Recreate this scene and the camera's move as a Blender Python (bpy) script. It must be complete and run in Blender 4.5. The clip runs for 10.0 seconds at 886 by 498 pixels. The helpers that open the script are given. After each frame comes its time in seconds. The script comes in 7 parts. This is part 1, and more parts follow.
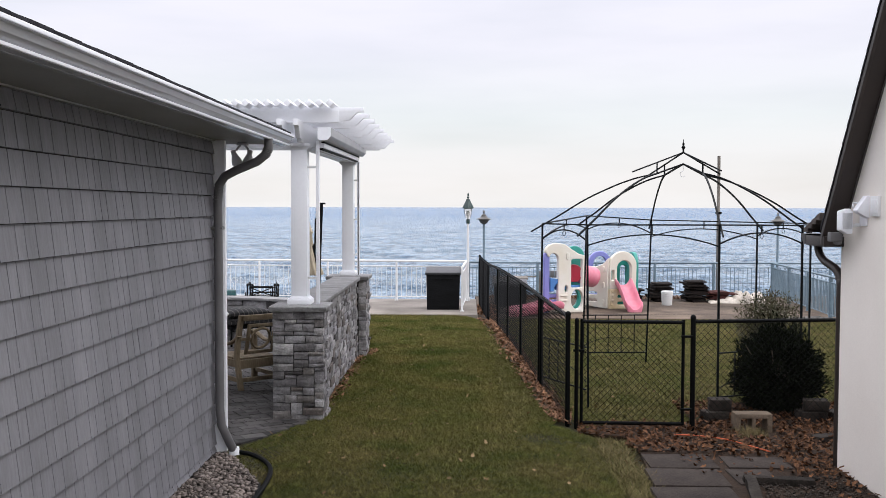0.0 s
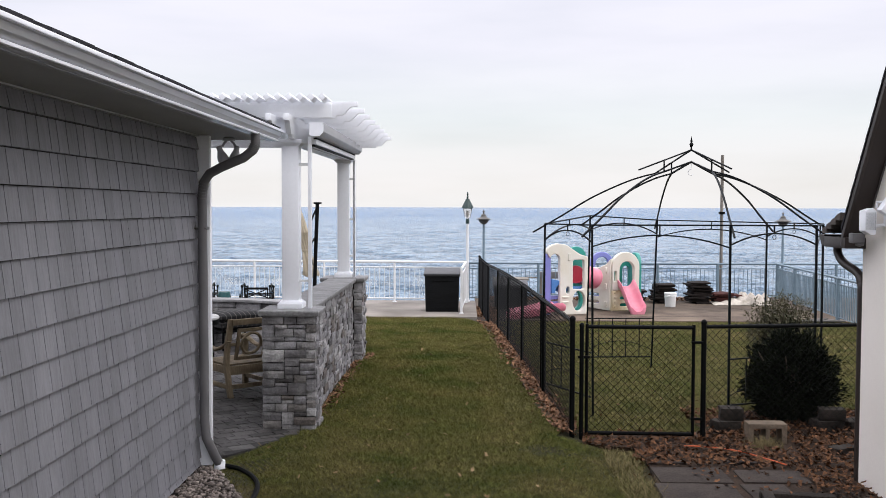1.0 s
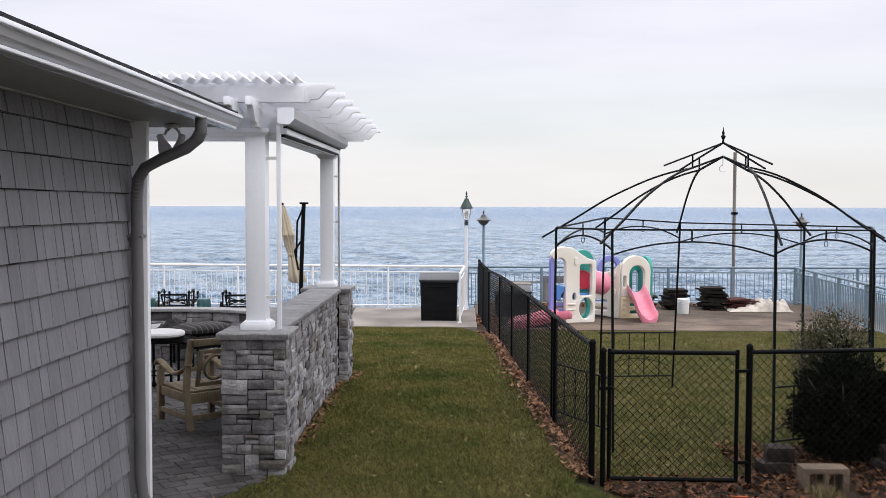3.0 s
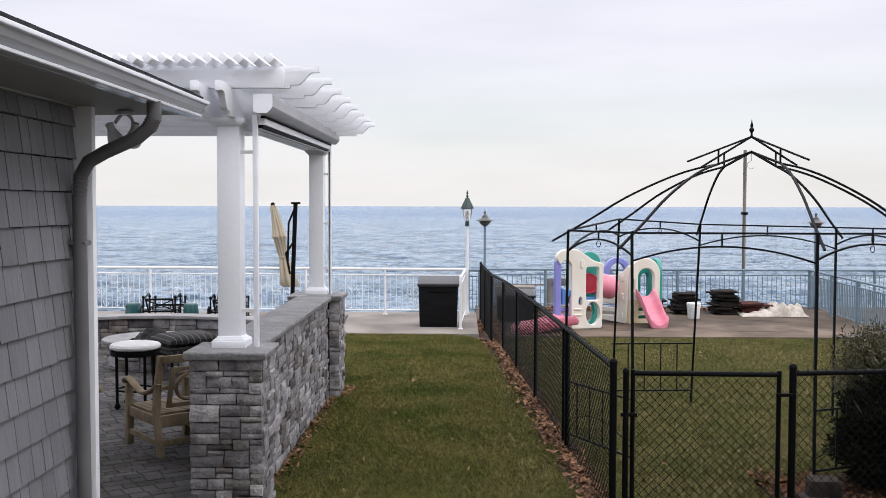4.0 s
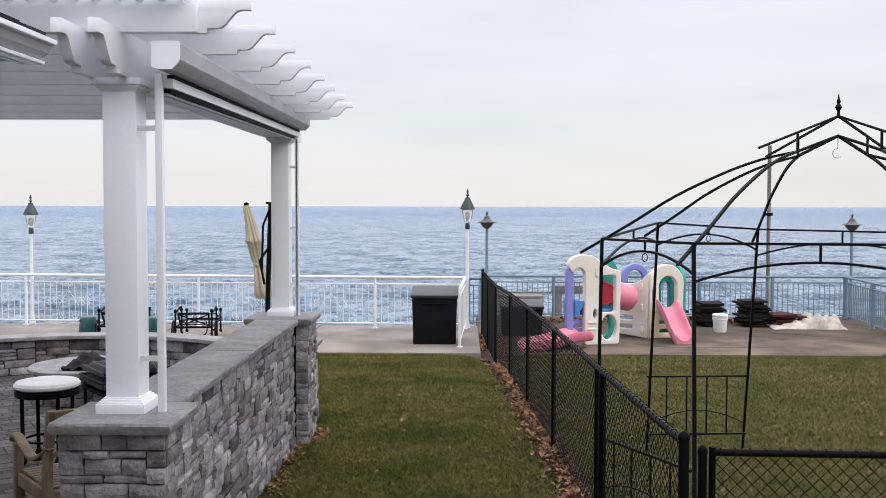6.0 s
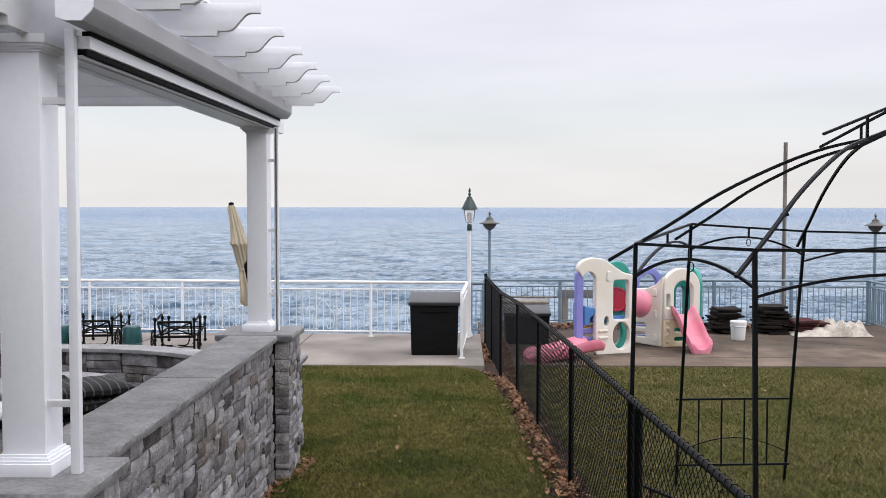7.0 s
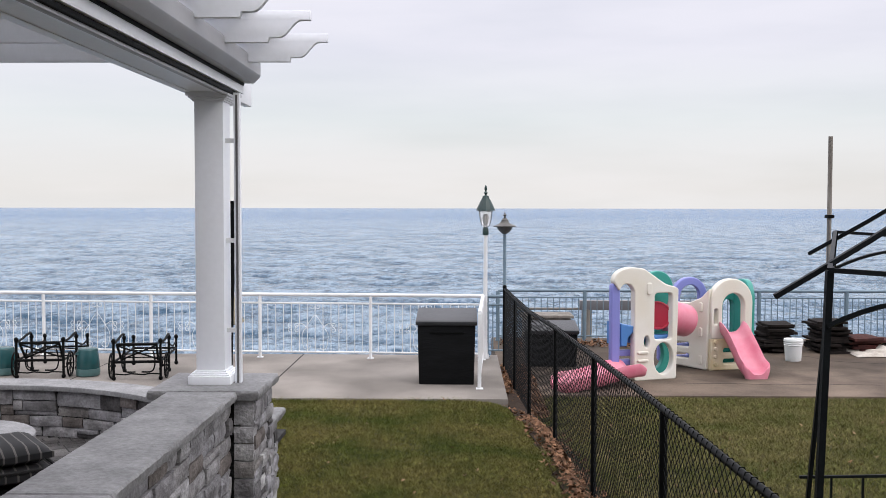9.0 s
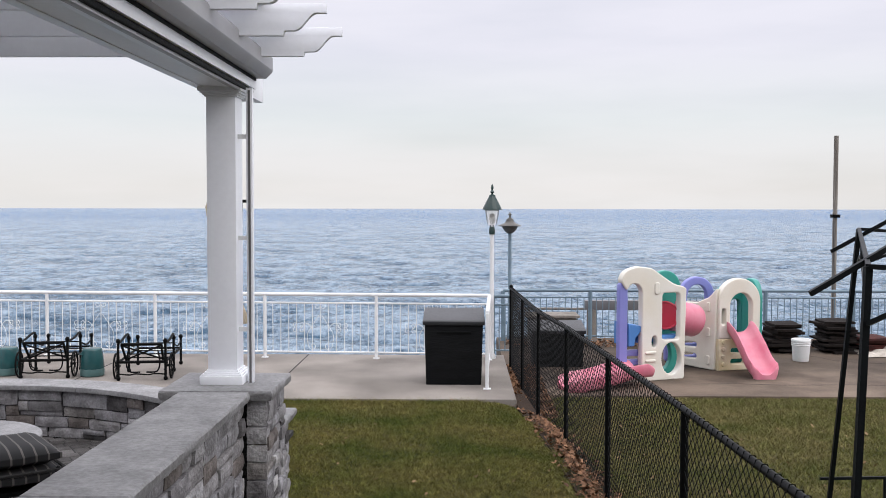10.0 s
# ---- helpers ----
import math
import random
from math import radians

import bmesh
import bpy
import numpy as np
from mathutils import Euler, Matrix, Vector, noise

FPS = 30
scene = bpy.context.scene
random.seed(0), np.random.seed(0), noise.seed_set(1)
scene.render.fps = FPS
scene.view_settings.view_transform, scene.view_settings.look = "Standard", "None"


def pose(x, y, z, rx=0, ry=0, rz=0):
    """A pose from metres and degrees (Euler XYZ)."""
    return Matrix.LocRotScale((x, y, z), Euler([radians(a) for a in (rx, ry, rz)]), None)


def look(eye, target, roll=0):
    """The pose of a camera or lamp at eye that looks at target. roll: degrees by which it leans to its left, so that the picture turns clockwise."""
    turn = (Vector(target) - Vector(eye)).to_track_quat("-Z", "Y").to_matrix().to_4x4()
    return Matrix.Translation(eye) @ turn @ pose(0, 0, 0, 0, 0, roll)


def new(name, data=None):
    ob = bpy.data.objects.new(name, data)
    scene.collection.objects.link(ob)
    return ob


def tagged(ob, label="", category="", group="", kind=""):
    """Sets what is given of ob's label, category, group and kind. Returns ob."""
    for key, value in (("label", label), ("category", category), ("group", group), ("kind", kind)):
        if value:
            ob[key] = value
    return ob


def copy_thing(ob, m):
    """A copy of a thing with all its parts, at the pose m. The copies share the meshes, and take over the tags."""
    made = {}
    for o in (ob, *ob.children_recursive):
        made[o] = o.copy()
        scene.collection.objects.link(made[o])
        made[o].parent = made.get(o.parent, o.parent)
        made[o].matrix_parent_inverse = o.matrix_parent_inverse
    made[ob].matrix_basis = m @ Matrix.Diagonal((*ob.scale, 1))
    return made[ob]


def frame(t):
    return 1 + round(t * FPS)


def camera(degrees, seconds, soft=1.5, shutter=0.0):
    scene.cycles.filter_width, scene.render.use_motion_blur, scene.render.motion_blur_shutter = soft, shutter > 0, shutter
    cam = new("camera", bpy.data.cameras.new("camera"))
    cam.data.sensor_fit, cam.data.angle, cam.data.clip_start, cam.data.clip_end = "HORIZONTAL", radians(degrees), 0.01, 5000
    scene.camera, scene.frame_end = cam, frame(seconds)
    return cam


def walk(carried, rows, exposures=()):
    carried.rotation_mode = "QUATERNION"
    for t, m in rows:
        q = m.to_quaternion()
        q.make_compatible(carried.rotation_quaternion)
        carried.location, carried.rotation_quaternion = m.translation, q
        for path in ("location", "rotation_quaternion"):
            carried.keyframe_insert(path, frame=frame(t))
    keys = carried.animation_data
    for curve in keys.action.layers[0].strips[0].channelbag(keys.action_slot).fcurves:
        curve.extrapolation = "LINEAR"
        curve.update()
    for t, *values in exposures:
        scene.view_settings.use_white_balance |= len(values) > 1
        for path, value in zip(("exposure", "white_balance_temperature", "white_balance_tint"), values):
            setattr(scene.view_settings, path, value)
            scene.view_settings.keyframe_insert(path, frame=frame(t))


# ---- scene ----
cam = camera(49.0, 10.0, soft=0.7)
PATH = [
    (0, look((0.021, 0.042, 2.403), (-0.0230, 2.040, 2.3170), 0.13)),
    (0.5, look((0.018, 0.259, 2.398), (-0.0255, 2.257, 2.3120), 0.13)),
    (1, look((0.023, 0.570, 2.396), (-0.0200, 2.568, 2.3100), 0.15)),
    (1.5, look((0.024, 0.921, 2.397), (-0.0180, 2.918, 2.3110), 0.15)),
    (2, look((0.029, 1.314, 2.403), (-0.0125, 3.312, 2.3160), 0.15)),
    (2.5, look((0.027, 1.781, 2.412), (-0.0135, 3.778, 2.3250), 0.15)),
    (4, look((0.001, 3.385, 2.428), (-0.0385, 5.382, 2.3400), 0.13)),
    (4.5, look((-0.009, 3.968, 2.422), (-0.0480, 5.965, 2.3340), 0.13)),
    (5, look((-0.005, 4.601, 2.427), (-0.0440, 6.598, 2.3390), 0.13)),
    (5.5, look((0.006, 5.230, 2.433), (-0.0330, 7.228, 2.3450), 0.13)),
    (7, look((-0.028, 7.145, 2.416), (-0.0670, 9.143, 2.3300), 0.06)),
    (7.5, look((-0.075, 7.828, 2.401), (-0.1135, 9.826, 2.3160), 0.05)),
    (8, look((-0.120, 8.537, 2.397), (-0.1585, 10.535, 2.3120), 0.05)),
    (8.5, look((-0.200, 9.193, 2.396), (-0.2370, 11.191, 2.3110), 0.06)),
    (9, look((-0.288, 9.784, 2.410), (-0.3250, 11.782, 2.3260), 0.10)),
    (9.5, look((-0.354, 9.947, 2.392), (-0.3920, 11.945, 2.3090), 0.10)),
    (10, look((-0.390, 9.883, 2.388), (-0.4270, 11.881, 2.3050), 0.10)),
]
walk(cam, PATH, exposures=((0, 0.08), (2.5, 0.06), (5, 0.02), (7.5, -0.03), (10, -0.05)))

# ---- world and light ----
SKY_STRENGTH, SUN_STRENGTH, DOME = 1.02, 1.0, 3.05
world = bpy.data.worlds.new("overcast_sky")
scene.world = world
world.use_nodes = True
wn = world.node_tree.nodes
wl = world.node_tree.links
wn.clear()
w_out = wn.new("ShaderNodeOutputWorld")
w_bg = wn.new("ShaderNodeBackground")
w_bg.inputs["Strength"].default_value = SKY_STRENGTH
w_sky = wn.new("ShaderNodeTexSky")
w_sky.sky_type = "NISHITA"
w_sky.sun_disc = False
w_sky.sun_elevation = radians(38)
w_sky.sun_rotation = radians(125)
w_dim = wn.new("ShaderNodeVectorMath")
w_dim.operation = "SCALE"
w_dim.inputs["Scale"].default_value = 0.09
wl.new(w_sky.outputs[0], w_dim.inputs[0])
w_co = wn.new("ShaderNodeTexCoord")
w_sep = wn.new("ShaderNodeSeparateXYZ")
wl.new(w_co.outputs["Generated"], w_sep.inputs[0])
w_ramp = wn.new("ShaderNodeValToRGB")
w_ramp.color_ramp.elements[0].position = 0.0
w_ramp.color_ramp.elements[0].color = (0.86, 0.845, 0.84, 1)
w_ramp.color_ramp.elements[1].position = 1.0
w_ramp.color_ramp.elements[1].color = (0.86, 0.85, 0.88, 1)
for pos, col in ((0.02, (0.868, 0.845, 0.838, 1)), (0.05, (0.86, 0.85, 0.855, 1)), (0.09, (0.83, 0.86, 0.885, 1)), (0.16, (0.85, 0.848, 0.94, 1)), (0.3, (0.88, 0.87, 0.98, 1))):
    w_ramp.color_ramp.elements.new(pos).color = col
wl.new(w_sep.outputs["Z"], w_ramp.inputs[0])
w_map = wn.new("ShaderNodeMapping")
w_map.inputs["Scale"].default_value = (1.5, 1.5, 9.0)
wl.new(w_co.outputs["Generated"], w_map.inputs[0])
w_noise = wn.new("ShaderNodeTexNoise")
w_noise.inputs["Scale"].default_value = 2.2
w_noise.inputs["Detail"].default_value = 6
wl.new(w_map.outputs[0], w_noise.inputs[0])
w_thin = wn.new("ShaderNodeMapRange")
w_thin.inputs[1].default_value, w_thin.inputs[2].default_value = 0.42, 0.75
w_thin.inputs[3].default_value, w_thin.inputs[4].default_value = 0.0, 0.16
wl.new(w_noise.outputs[0], w_thin.inputs[0])
w_mix = wn.new("ShaderNodeMix")
w_mix.data_type = "RGBA"
wl.new(w_thin.outputs[0], w_mix.inputs[0])
wl.new(w_ramp.outputs[0], w_mix.inputs[6])
wl.new(w_dim.outputs[0], w_mix.inputs[7])
# an overcast dome: up to three times brighter overhead than at the horizon
w_dome = wn.new("ShaderNodeMapRange")
w_dome.inputs[1].default_value, w_dome.inputs[2].default_value = 0.22, 1.0
w_dome.inputs[3].default_value, w_dome.inputs[4].default_value = 1.0, DOME
wl.new(w_sep.outputs["Z"], w_dome.inputs[0])
w_lift = wn.new("ShaderNodeVectorMath")
w_lift.operation = "SCALE"
wl.new(w_mix.outputs[2], w_lift.inputs[0])
wl.new(w_dome.outputs[0], w_lift.inputs["Scale"])
wl.new(w_lift.outputs[0], w_bg.inputs[0])
wl.new(w_bg.outputs[0], w_out.inputs[0])

sun_data = bpy.data.lights.new("sun", "SUN")
sun_data.energy, sun_data.angle, sun_data.color = SUN_STRENGTH, radians(40), (1.0, 0.96, 0.90)
sun = new("sun", sun_data)
sun.matrix_world = look((23, -4, 21), (0, 12, 0))

# ---- materials ----
def mat(name, c1, c2=None, scale=6.0, rough=0.6, metal=0.0, bump=0.15, bscale=60.0, rand=0.0, island=0.0, stretch=(1, 1, 1), spec=0.5, dist=0.01, palette=None, by_island=False):
    """A surface with a coarse stain between two colours, fine grain in the relief and, for pieces, a tone of their own."""
    m = bpy.data.materials.new(name)
    m.use_nodes = True
    n, l = m.node_tree.nodes, m.node_tree.links
    b = n["Principled BSDF"]
    b.inputs["Roughness"].default_value = rough
    b.inputs["Metallic"].default_value = metal
    b.inputs["Specular IOR Level"].default_value = spec
    co = n.new("ShaderNodeTexCoord")
    mp = n.new("ShaderNodeMapping")
    mp.inputs["Scale"].default_value = stretch
    geo = n.new("ShaderNodeNewGeometry")
    l.new(geo.outputs["Position"], mp.inputs[0])
    n1 = n.new("ShaderNodeTexNoise")
    n1.inputs["Scale"].default_value, n1.inputs["Detail"].default_value = scale, 6
    l.new(mp.outputs[0], n1.inputs[0])
    rg = n.new("ShaderNodeMapRange")
    rg.inputs[1].default_value, rg.inputs[2].default_value = 0.32, 0.68
    l.new(n1.outputs[0], rg.inputs[0])
    mx = n.new("ShaderNodeMix")
    mx.data_type = "RGBA"
    c2 = c2 or tuple(v * 0.8 for v in c1)
    mx.inputs[6].default_value, mx.inputs[7].default_value = (*c1, 1), (*c2, 1)
    l.new(rg.outputs[0], mx.inputs[0])
    n2 = n.new("ShaderNodeTexNoise")
    n2.inputs["Scale"].default_value, n2.inputs["Detail"].default_value = bscale, 4
    l.new(mp.outputs[0], n2.inputs[0])
    fine = n.new("ShaderNodeMix")
    fine.data_type, fine.blend_type = "RGBA", "MULTIPLY"
    fine.inputs[0].default_value = 1.0
    fr = n.new("ShaderNodeMapRange")
    fr.inputs[1].default_value, fr.inputs[2].default_value = 0.3, 0.7
    fr.inputs[3].default_value, fr.inputs[4].default_value = 1 - min(0.45, bump * 0.8), 1.0 + min(0.2, bump * 0.3)
    l.new(n2.outputs[0], fr.inputs[0])
    l.new(mx.outputs[2], fine.inputs[6])
    l.new(fr.outputs[0], fine.inputs[7])
    last = fine.outputs[2]
    if palette:
        src = n.new("ShaderNodeNewGeometry" if by_island else "ShaderNodeObjectInfo")
        ramp = n.new("ShaderNodeValToRGB")
        ramp.color_ramp.interpolation = "CONSTANT"
        el = ramp.color_ramp.elements
        el[0].position, el[0].color = 0.0, (*palette[0], 1)
        el[1].position, el[1].color = 1 / len(palette), (*palette[1], 1)
        for i, c in enumerate(palette[2:]):
            el.new((i + 2) / len(palette)).color = (*c, 1)
        l.new(src.outputs["Random Per Island" if by_island else "Random"], ramp.inputs[0])
        tone = n.new("ShaderNodeMix")
        tone.data_type, tone.blend_type = "RGBA", "MULTIPLY"
        tone.inputs[0].default_value = 1.0
        l.new(ramp.outputs[0], tone.inputs[6])
        l.new(last, tone.inputs[7])
        last = tone.outputs[2]
    for amount, node, out in ((rand, "ShaderNodeObjectInfo", "Random"), (island, "ShaderNodeNewGeometry", "Random Per Island")):
        if amount:
            src = n.new(node)
            vr = n.new("ShaderNodeMapRange")
            vr.inputs[3].default_value, vr.inputs[4].default_value = 1 - amount, 1 + amount
            l.new(src.outputs[out], vr.inputs[0])
            mul = n.new("ShaderNodeMix")
            mul.data_type, mul.blend_type = "RGBA", "MULTIPLY"
            mul.inputs[0].default_value = 1.0
            l.new(last, mul.inputs[6])
            l.new(vr.outputs[0], mul.inputs[7])
            last = mul.outputs[2]
    l.new(last, b.inputs["Base Color"])
    if bump:
        bp = n.new("ShaderNodeBump")
        bp.inputs["Strength"].default_value, bp.inputs["Distance"].default_value = min(1, bump * 2), dist
        l.new(n2.outputs[0], bp.inputs["Height"])
        l.new(bp.outputs[0], b.inputs["Normal"])
    return m


M_VINYL = mat("white_vinyl", (0.895, 0.912, 0.955), (0.87, 0.887, 0.932), 1.5, 0.35, bump=0.03, bscale=30)
M_WPAINT = mat("white_painted_metal", (0.78, 0.79, 0.80), (0.68, 0.69, 0.70), 5, 0.4, bump=0.05)
M_ALU = mat("white_aluminium", (0.56, 0.57, 0.60), (0.50, 0.51, 0.54), 2, 0.24, metal=0.12, bump=0.03, bscale=20)
M_HOUSING = mat("grey_powder_coat", (0.43, 0.43, 0.45), (0.38, 0.38, 0.40), 3, 0.45, bump=0.04)
M_SIDING = mat("grey_shake_siding", (0.222, 0.220, 0.242), (0.168, 0.167, 0.182), 3, 0.65, bump=0.15, bscale=45, rand=0.10, island=0.06, stretch=(1, 1, 0.12))
M_SPOUT = mat("dark_grey_aluminium", (0.15, 0.147, 0.152), (0.12, 0.118, 0.122), 4, 0.45, bump=0.04)
M_SOFFIT = mat("grey_soffit", (0.30, 0.30, 0.30), (0.26, 0.26, 0.26), 2, 0.6, bump=0.04)
M_ROOF = mat("asphalt_shingle", (0.05, 0.05, 0.058), (0.03, 0.03, 0.035), 9, 0.9, spec=0.15, bump=0.5, bscale=140, island=0.25)
M_STUCCO = mat("cream_stucco", (0.845, 0.80, 0.75), (0.80, 0.75, 0.695), 1.2, 0.85, bump=0.06, bscale=90)
M_BROWN = mat("dark_brown_metal", (0.030, 0.021, 0.018), (0.022, 0.016, 0.014), 4, 0.45, bump=0.05)
M_STONE = mat("grey_ledgestone", (1.24, 1.24, 1.25), (0.54, 0.53, 0.53), 7, 0.85, spec=0.15, bump=0.36, bscale=44, dist=0.016,
              palette=[(0.29, 0.282, 0.285), (0.16, 0.155, 0.158), (0.38, 0.37, 0.372), (0.24, 0.233, 0.240), (0.09, 0.086, 0.086), (0.31, 0.305, 0.318), (0.225, 0.212, 0.202), (0.40, 0.395, 0.395), (0.27, 0.262, 0.262), (0.22, 0.214, 0.222), (0.33, 0.325, 0.33), (0.165, 0.146, 0.136), (0.28, 0.277, 0.288), (0.24, 0.236, 0.243)])
M_MORTAR_GAP = mat("dark_mortar_and_gaps", (0.05, 0.049, 0.049), (0.032, 0.031, 0.031), 9, 0.95, spec=0.15, bump=0.4)
M_CAP = mat("bluestone_cap", (0.292, 0.290, 0.294), (0.188, 0.186, 0.190), 4.5, 0.7, spec=0.25, bump=0.30, bscale=38)
M_PAVER = mat("grey_paver", (0.110, 0.104, 0.103), (0.044, 0.040, 0.039), 1.8, 0.75, spec=0.25, bump=0.35, bscale=60, rand=0.35, island=0.35)
M_CONC = mat("weathered_concrete", (0.305, 0.275, 0.248), (0.160, 0.143, 0.129), 0.8, 0.85, spec=0.15, bump=0.2, bscale=50)
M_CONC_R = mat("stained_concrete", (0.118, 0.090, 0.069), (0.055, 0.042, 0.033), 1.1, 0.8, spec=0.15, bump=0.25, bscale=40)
# the slab: paler by the grass, darker farther in, with a ragged edge between
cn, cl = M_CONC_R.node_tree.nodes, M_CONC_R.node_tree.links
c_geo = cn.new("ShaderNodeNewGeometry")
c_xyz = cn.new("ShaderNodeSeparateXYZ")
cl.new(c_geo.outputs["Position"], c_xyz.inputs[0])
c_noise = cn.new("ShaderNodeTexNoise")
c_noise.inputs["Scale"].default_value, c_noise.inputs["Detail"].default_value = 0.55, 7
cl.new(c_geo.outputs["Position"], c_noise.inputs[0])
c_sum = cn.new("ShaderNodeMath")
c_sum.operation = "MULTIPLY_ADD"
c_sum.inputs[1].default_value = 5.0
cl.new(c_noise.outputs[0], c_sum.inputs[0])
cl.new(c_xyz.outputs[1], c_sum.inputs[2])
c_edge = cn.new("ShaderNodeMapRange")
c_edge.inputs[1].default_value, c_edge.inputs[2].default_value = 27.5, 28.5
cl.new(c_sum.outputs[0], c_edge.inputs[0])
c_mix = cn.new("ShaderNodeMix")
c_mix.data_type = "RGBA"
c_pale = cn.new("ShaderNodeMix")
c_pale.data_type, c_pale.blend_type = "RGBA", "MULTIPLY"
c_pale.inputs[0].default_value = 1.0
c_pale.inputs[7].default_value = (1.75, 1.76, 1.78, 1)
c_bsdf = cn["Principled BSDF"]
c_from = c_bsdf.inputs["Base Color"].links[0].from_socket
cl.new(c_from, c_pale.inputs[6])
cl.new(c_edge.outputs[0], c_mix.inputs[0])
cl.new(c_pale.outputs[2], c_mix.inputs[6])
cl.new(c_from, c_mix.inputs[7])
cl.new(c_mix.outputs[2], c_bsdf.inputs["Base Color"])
M_SOIL = mat("lawn_soil", (0.026, 0.027, 0.011), (0.045, 0.038, 0.02), 1.6, 1.0, spec=0.15, bump=0.5, bscale=70)
M_GRASS = mat("grass_blade", (0.080, 0.104, 0.020), (0.198, 0.164, 0.063), 1.3, 0.75, bump=0.55, bscale=16, island=0.6, spec=0.1)
M_GRASS_B = mat("green_grass_blade", (0.078, 0.098, 0.019), (0.178, 0.152, 0.049), 1.2, 0.75, bump=0.55, bscale=13, island=0.6, spec=0.1)
M_STRAW = mat("straw_grass_blade", (0.235, 0.19, 0.10), (0.155, 0.137, 0.058), 3, 0.8, bump=0.3, bscale=26, island=0.4, spec=0.1)
M_GRASS_C = mat("thin_grass_blade", (0.088, 0.101, 0.026), (0.218, 0.182, 0.080), 1.9, 0.75, bump=0.5, bscale=20, island=0.5, spec=0.1)
M_MULCH = mat("leaf_mulch", (0.055, 0.036, 0.025), (0.034, 0.024, 0.018), 7, 1.0, spec=0.15, bump=0.6, bscale=40)
M_LEAF = mat("dry_oak_leaf", (0.245, 0.134, 0.076), (0.105, 0.056, 0.034), 11, 0.8, spec=0.15, bump=0.1, island=0.65)
# browner leaves of the bed, darkened further for shade between the houses
M_LEAF_DARK = mat("dark_oak_leaf", (0.150, 0.070, 0.033), (0.044, 0.023, 0.014), 11, 0.8, spec=0.15, bump=0.1, island=0.65)
M_LEAF_PALE = mat("bleached_leaf", (0.26, 0.19, 0.105), (0.15, 0.085, 0.045), 9, 0.85, spec=0.15, bump=0.1, island=0.4)
M_PEBBLE = mat("river_pebble", (0.255, 0.215, 0.19), (0.125, 0.105, 0.096), 4, 0.7, spec=0.15, bump=0.15, island=0.62)
M_GRIT = mat("dark_grit", (0.075, 0.061, 0.051), (0.028, 0.023, 0.020), 6, 0.85, spec=0.15, bump=0.2, island=0.6)
# stone colour lowered to carry the shade of bush and house
M_LOOSE = mat("shaded_dark_stone", (0.046, 0.039, 0.033), (0.020, 0.017, 0.015), 7, 0.85, spec=0.12, bump=0.4, bscale=50, rand=0.3)
M_IRON = mat("black_iron", (0.0045, 0.0048, 0.005), (0.003, 0.0035, 0.0035), 9, 0.6, bump=0.1, bscale=90, spec=0.07)
M_GAZ = mat("dark_green_grey_steel", (0.0075, 0.0095, 0.0105), (0.005, 0.006, 0.007), 6, 0.5, bump=0.1, spec=0.10)
M_RAIL = mat("glossy_black_vinyl", (0.005, 0.0055, 0.0065), (0.004, 0.0045, 0.005), 9, 0.45, bump=0.05, spec=0.07)
M_CHAIN = mat("black_vinyl_wire", (0.006, 0.0063, 0.0068), (0.004, 0.0043, 0.0046), 9, 0.55, bump=0.0, spec=0.08)
M_BLUE = mat("blue_grey_painted_steel", (0.165, 0.235, 0.285), (0.12, 0.175, 0.22), 5, 0.5, bump=0.08)
M_BOX = mat("black_resin", (0.008, 0.0085, 0.0095), (0.005, 0.0055, 0.006), 3, 0.6, bump=0.25, bscale=26, spec=0.10, stretch=(0.5, 1, 3.5))
# lid paler than the body: the sky it reflects is put into its colour
M_LID = mat("black_resin_lid", (0.022, 0.023, 0.026), (0.015, 0.016, 0.018), 3, 0.42, bump=0.10, bscale=120, spec=0.5)
M_TEAK = mat("weathered_teak", (0.245, 0.192, 0.128), (0.155, 0.120, 0.080), 6, 0.7, spec=0.15, bump=0.25, bscale=50, stretch=(1, 1, 0.3))
M_TEAL = mat("teal_glaze", (0.016, 0.082, 0.088), (0.010, 0.055, 0.060), 5, 0.25, bump=0.03)
M_TEAL_PALE = mat("pale_teal_glaze", (0.085, 0.16, 0.16), (0.055, 0.12, 0.12), 6, 0.35, bump=0.05)
M_CANVAS = mat("tan_canvas", (0.44, 0.385, 0.29), (0.37, 0.32, 0.24), 5, 0.9, bump=0.2, bscale=120)
M_CUSHW = mat("white_cushion", (0.78, 0.78, 0.77), (0.70, 0.70, 0.70), 5, 0.9, bump=0.1)
M_DARKFAB = mat("charcoal_fabric", (0.016, 0.015, 0.015), (0.009, 0.008, 0.008), 6, 0.95, bump=0.3, bscale=150)
M_CREAM = mat("cream_plastic", (0.74, 0.72, 0.665), (0.69, 0.645, 0.55), 1.8, 0.45, bump=0.05)
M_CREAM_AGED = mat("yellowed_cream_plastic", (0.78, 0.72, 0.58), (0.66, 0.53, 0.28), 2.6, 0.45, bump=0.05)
M_PINK = mat("pink_plastic", (0.68, 0.27, 0.34), (0.62, 0.16, 0.24), 3.5, 0.4, bump=0.04)
M_RED = mat("red_plastic", (0.55, 0.035, 0.07), (0.48, 0.03, 0.06), 2, 0.4, bump=0.04)
M_TURQ = mat("turquoise_plastic", (0.035, 0.30, 0.25), (0.03, 0.26, 0.22), 2, 0.4, bump=0.04)
M_LILAC = mat("lilac_plastic", (0.215, 0.23, 0.56), (0.19, 0.20, 0.50), 2, 0.4, bump=0.04)
M_PBLUE = mat("blue_plastic", (0.075, 0.22, 0.52), (0.06, 0.19, 0.47), 2, 0.4, bump=0.04)
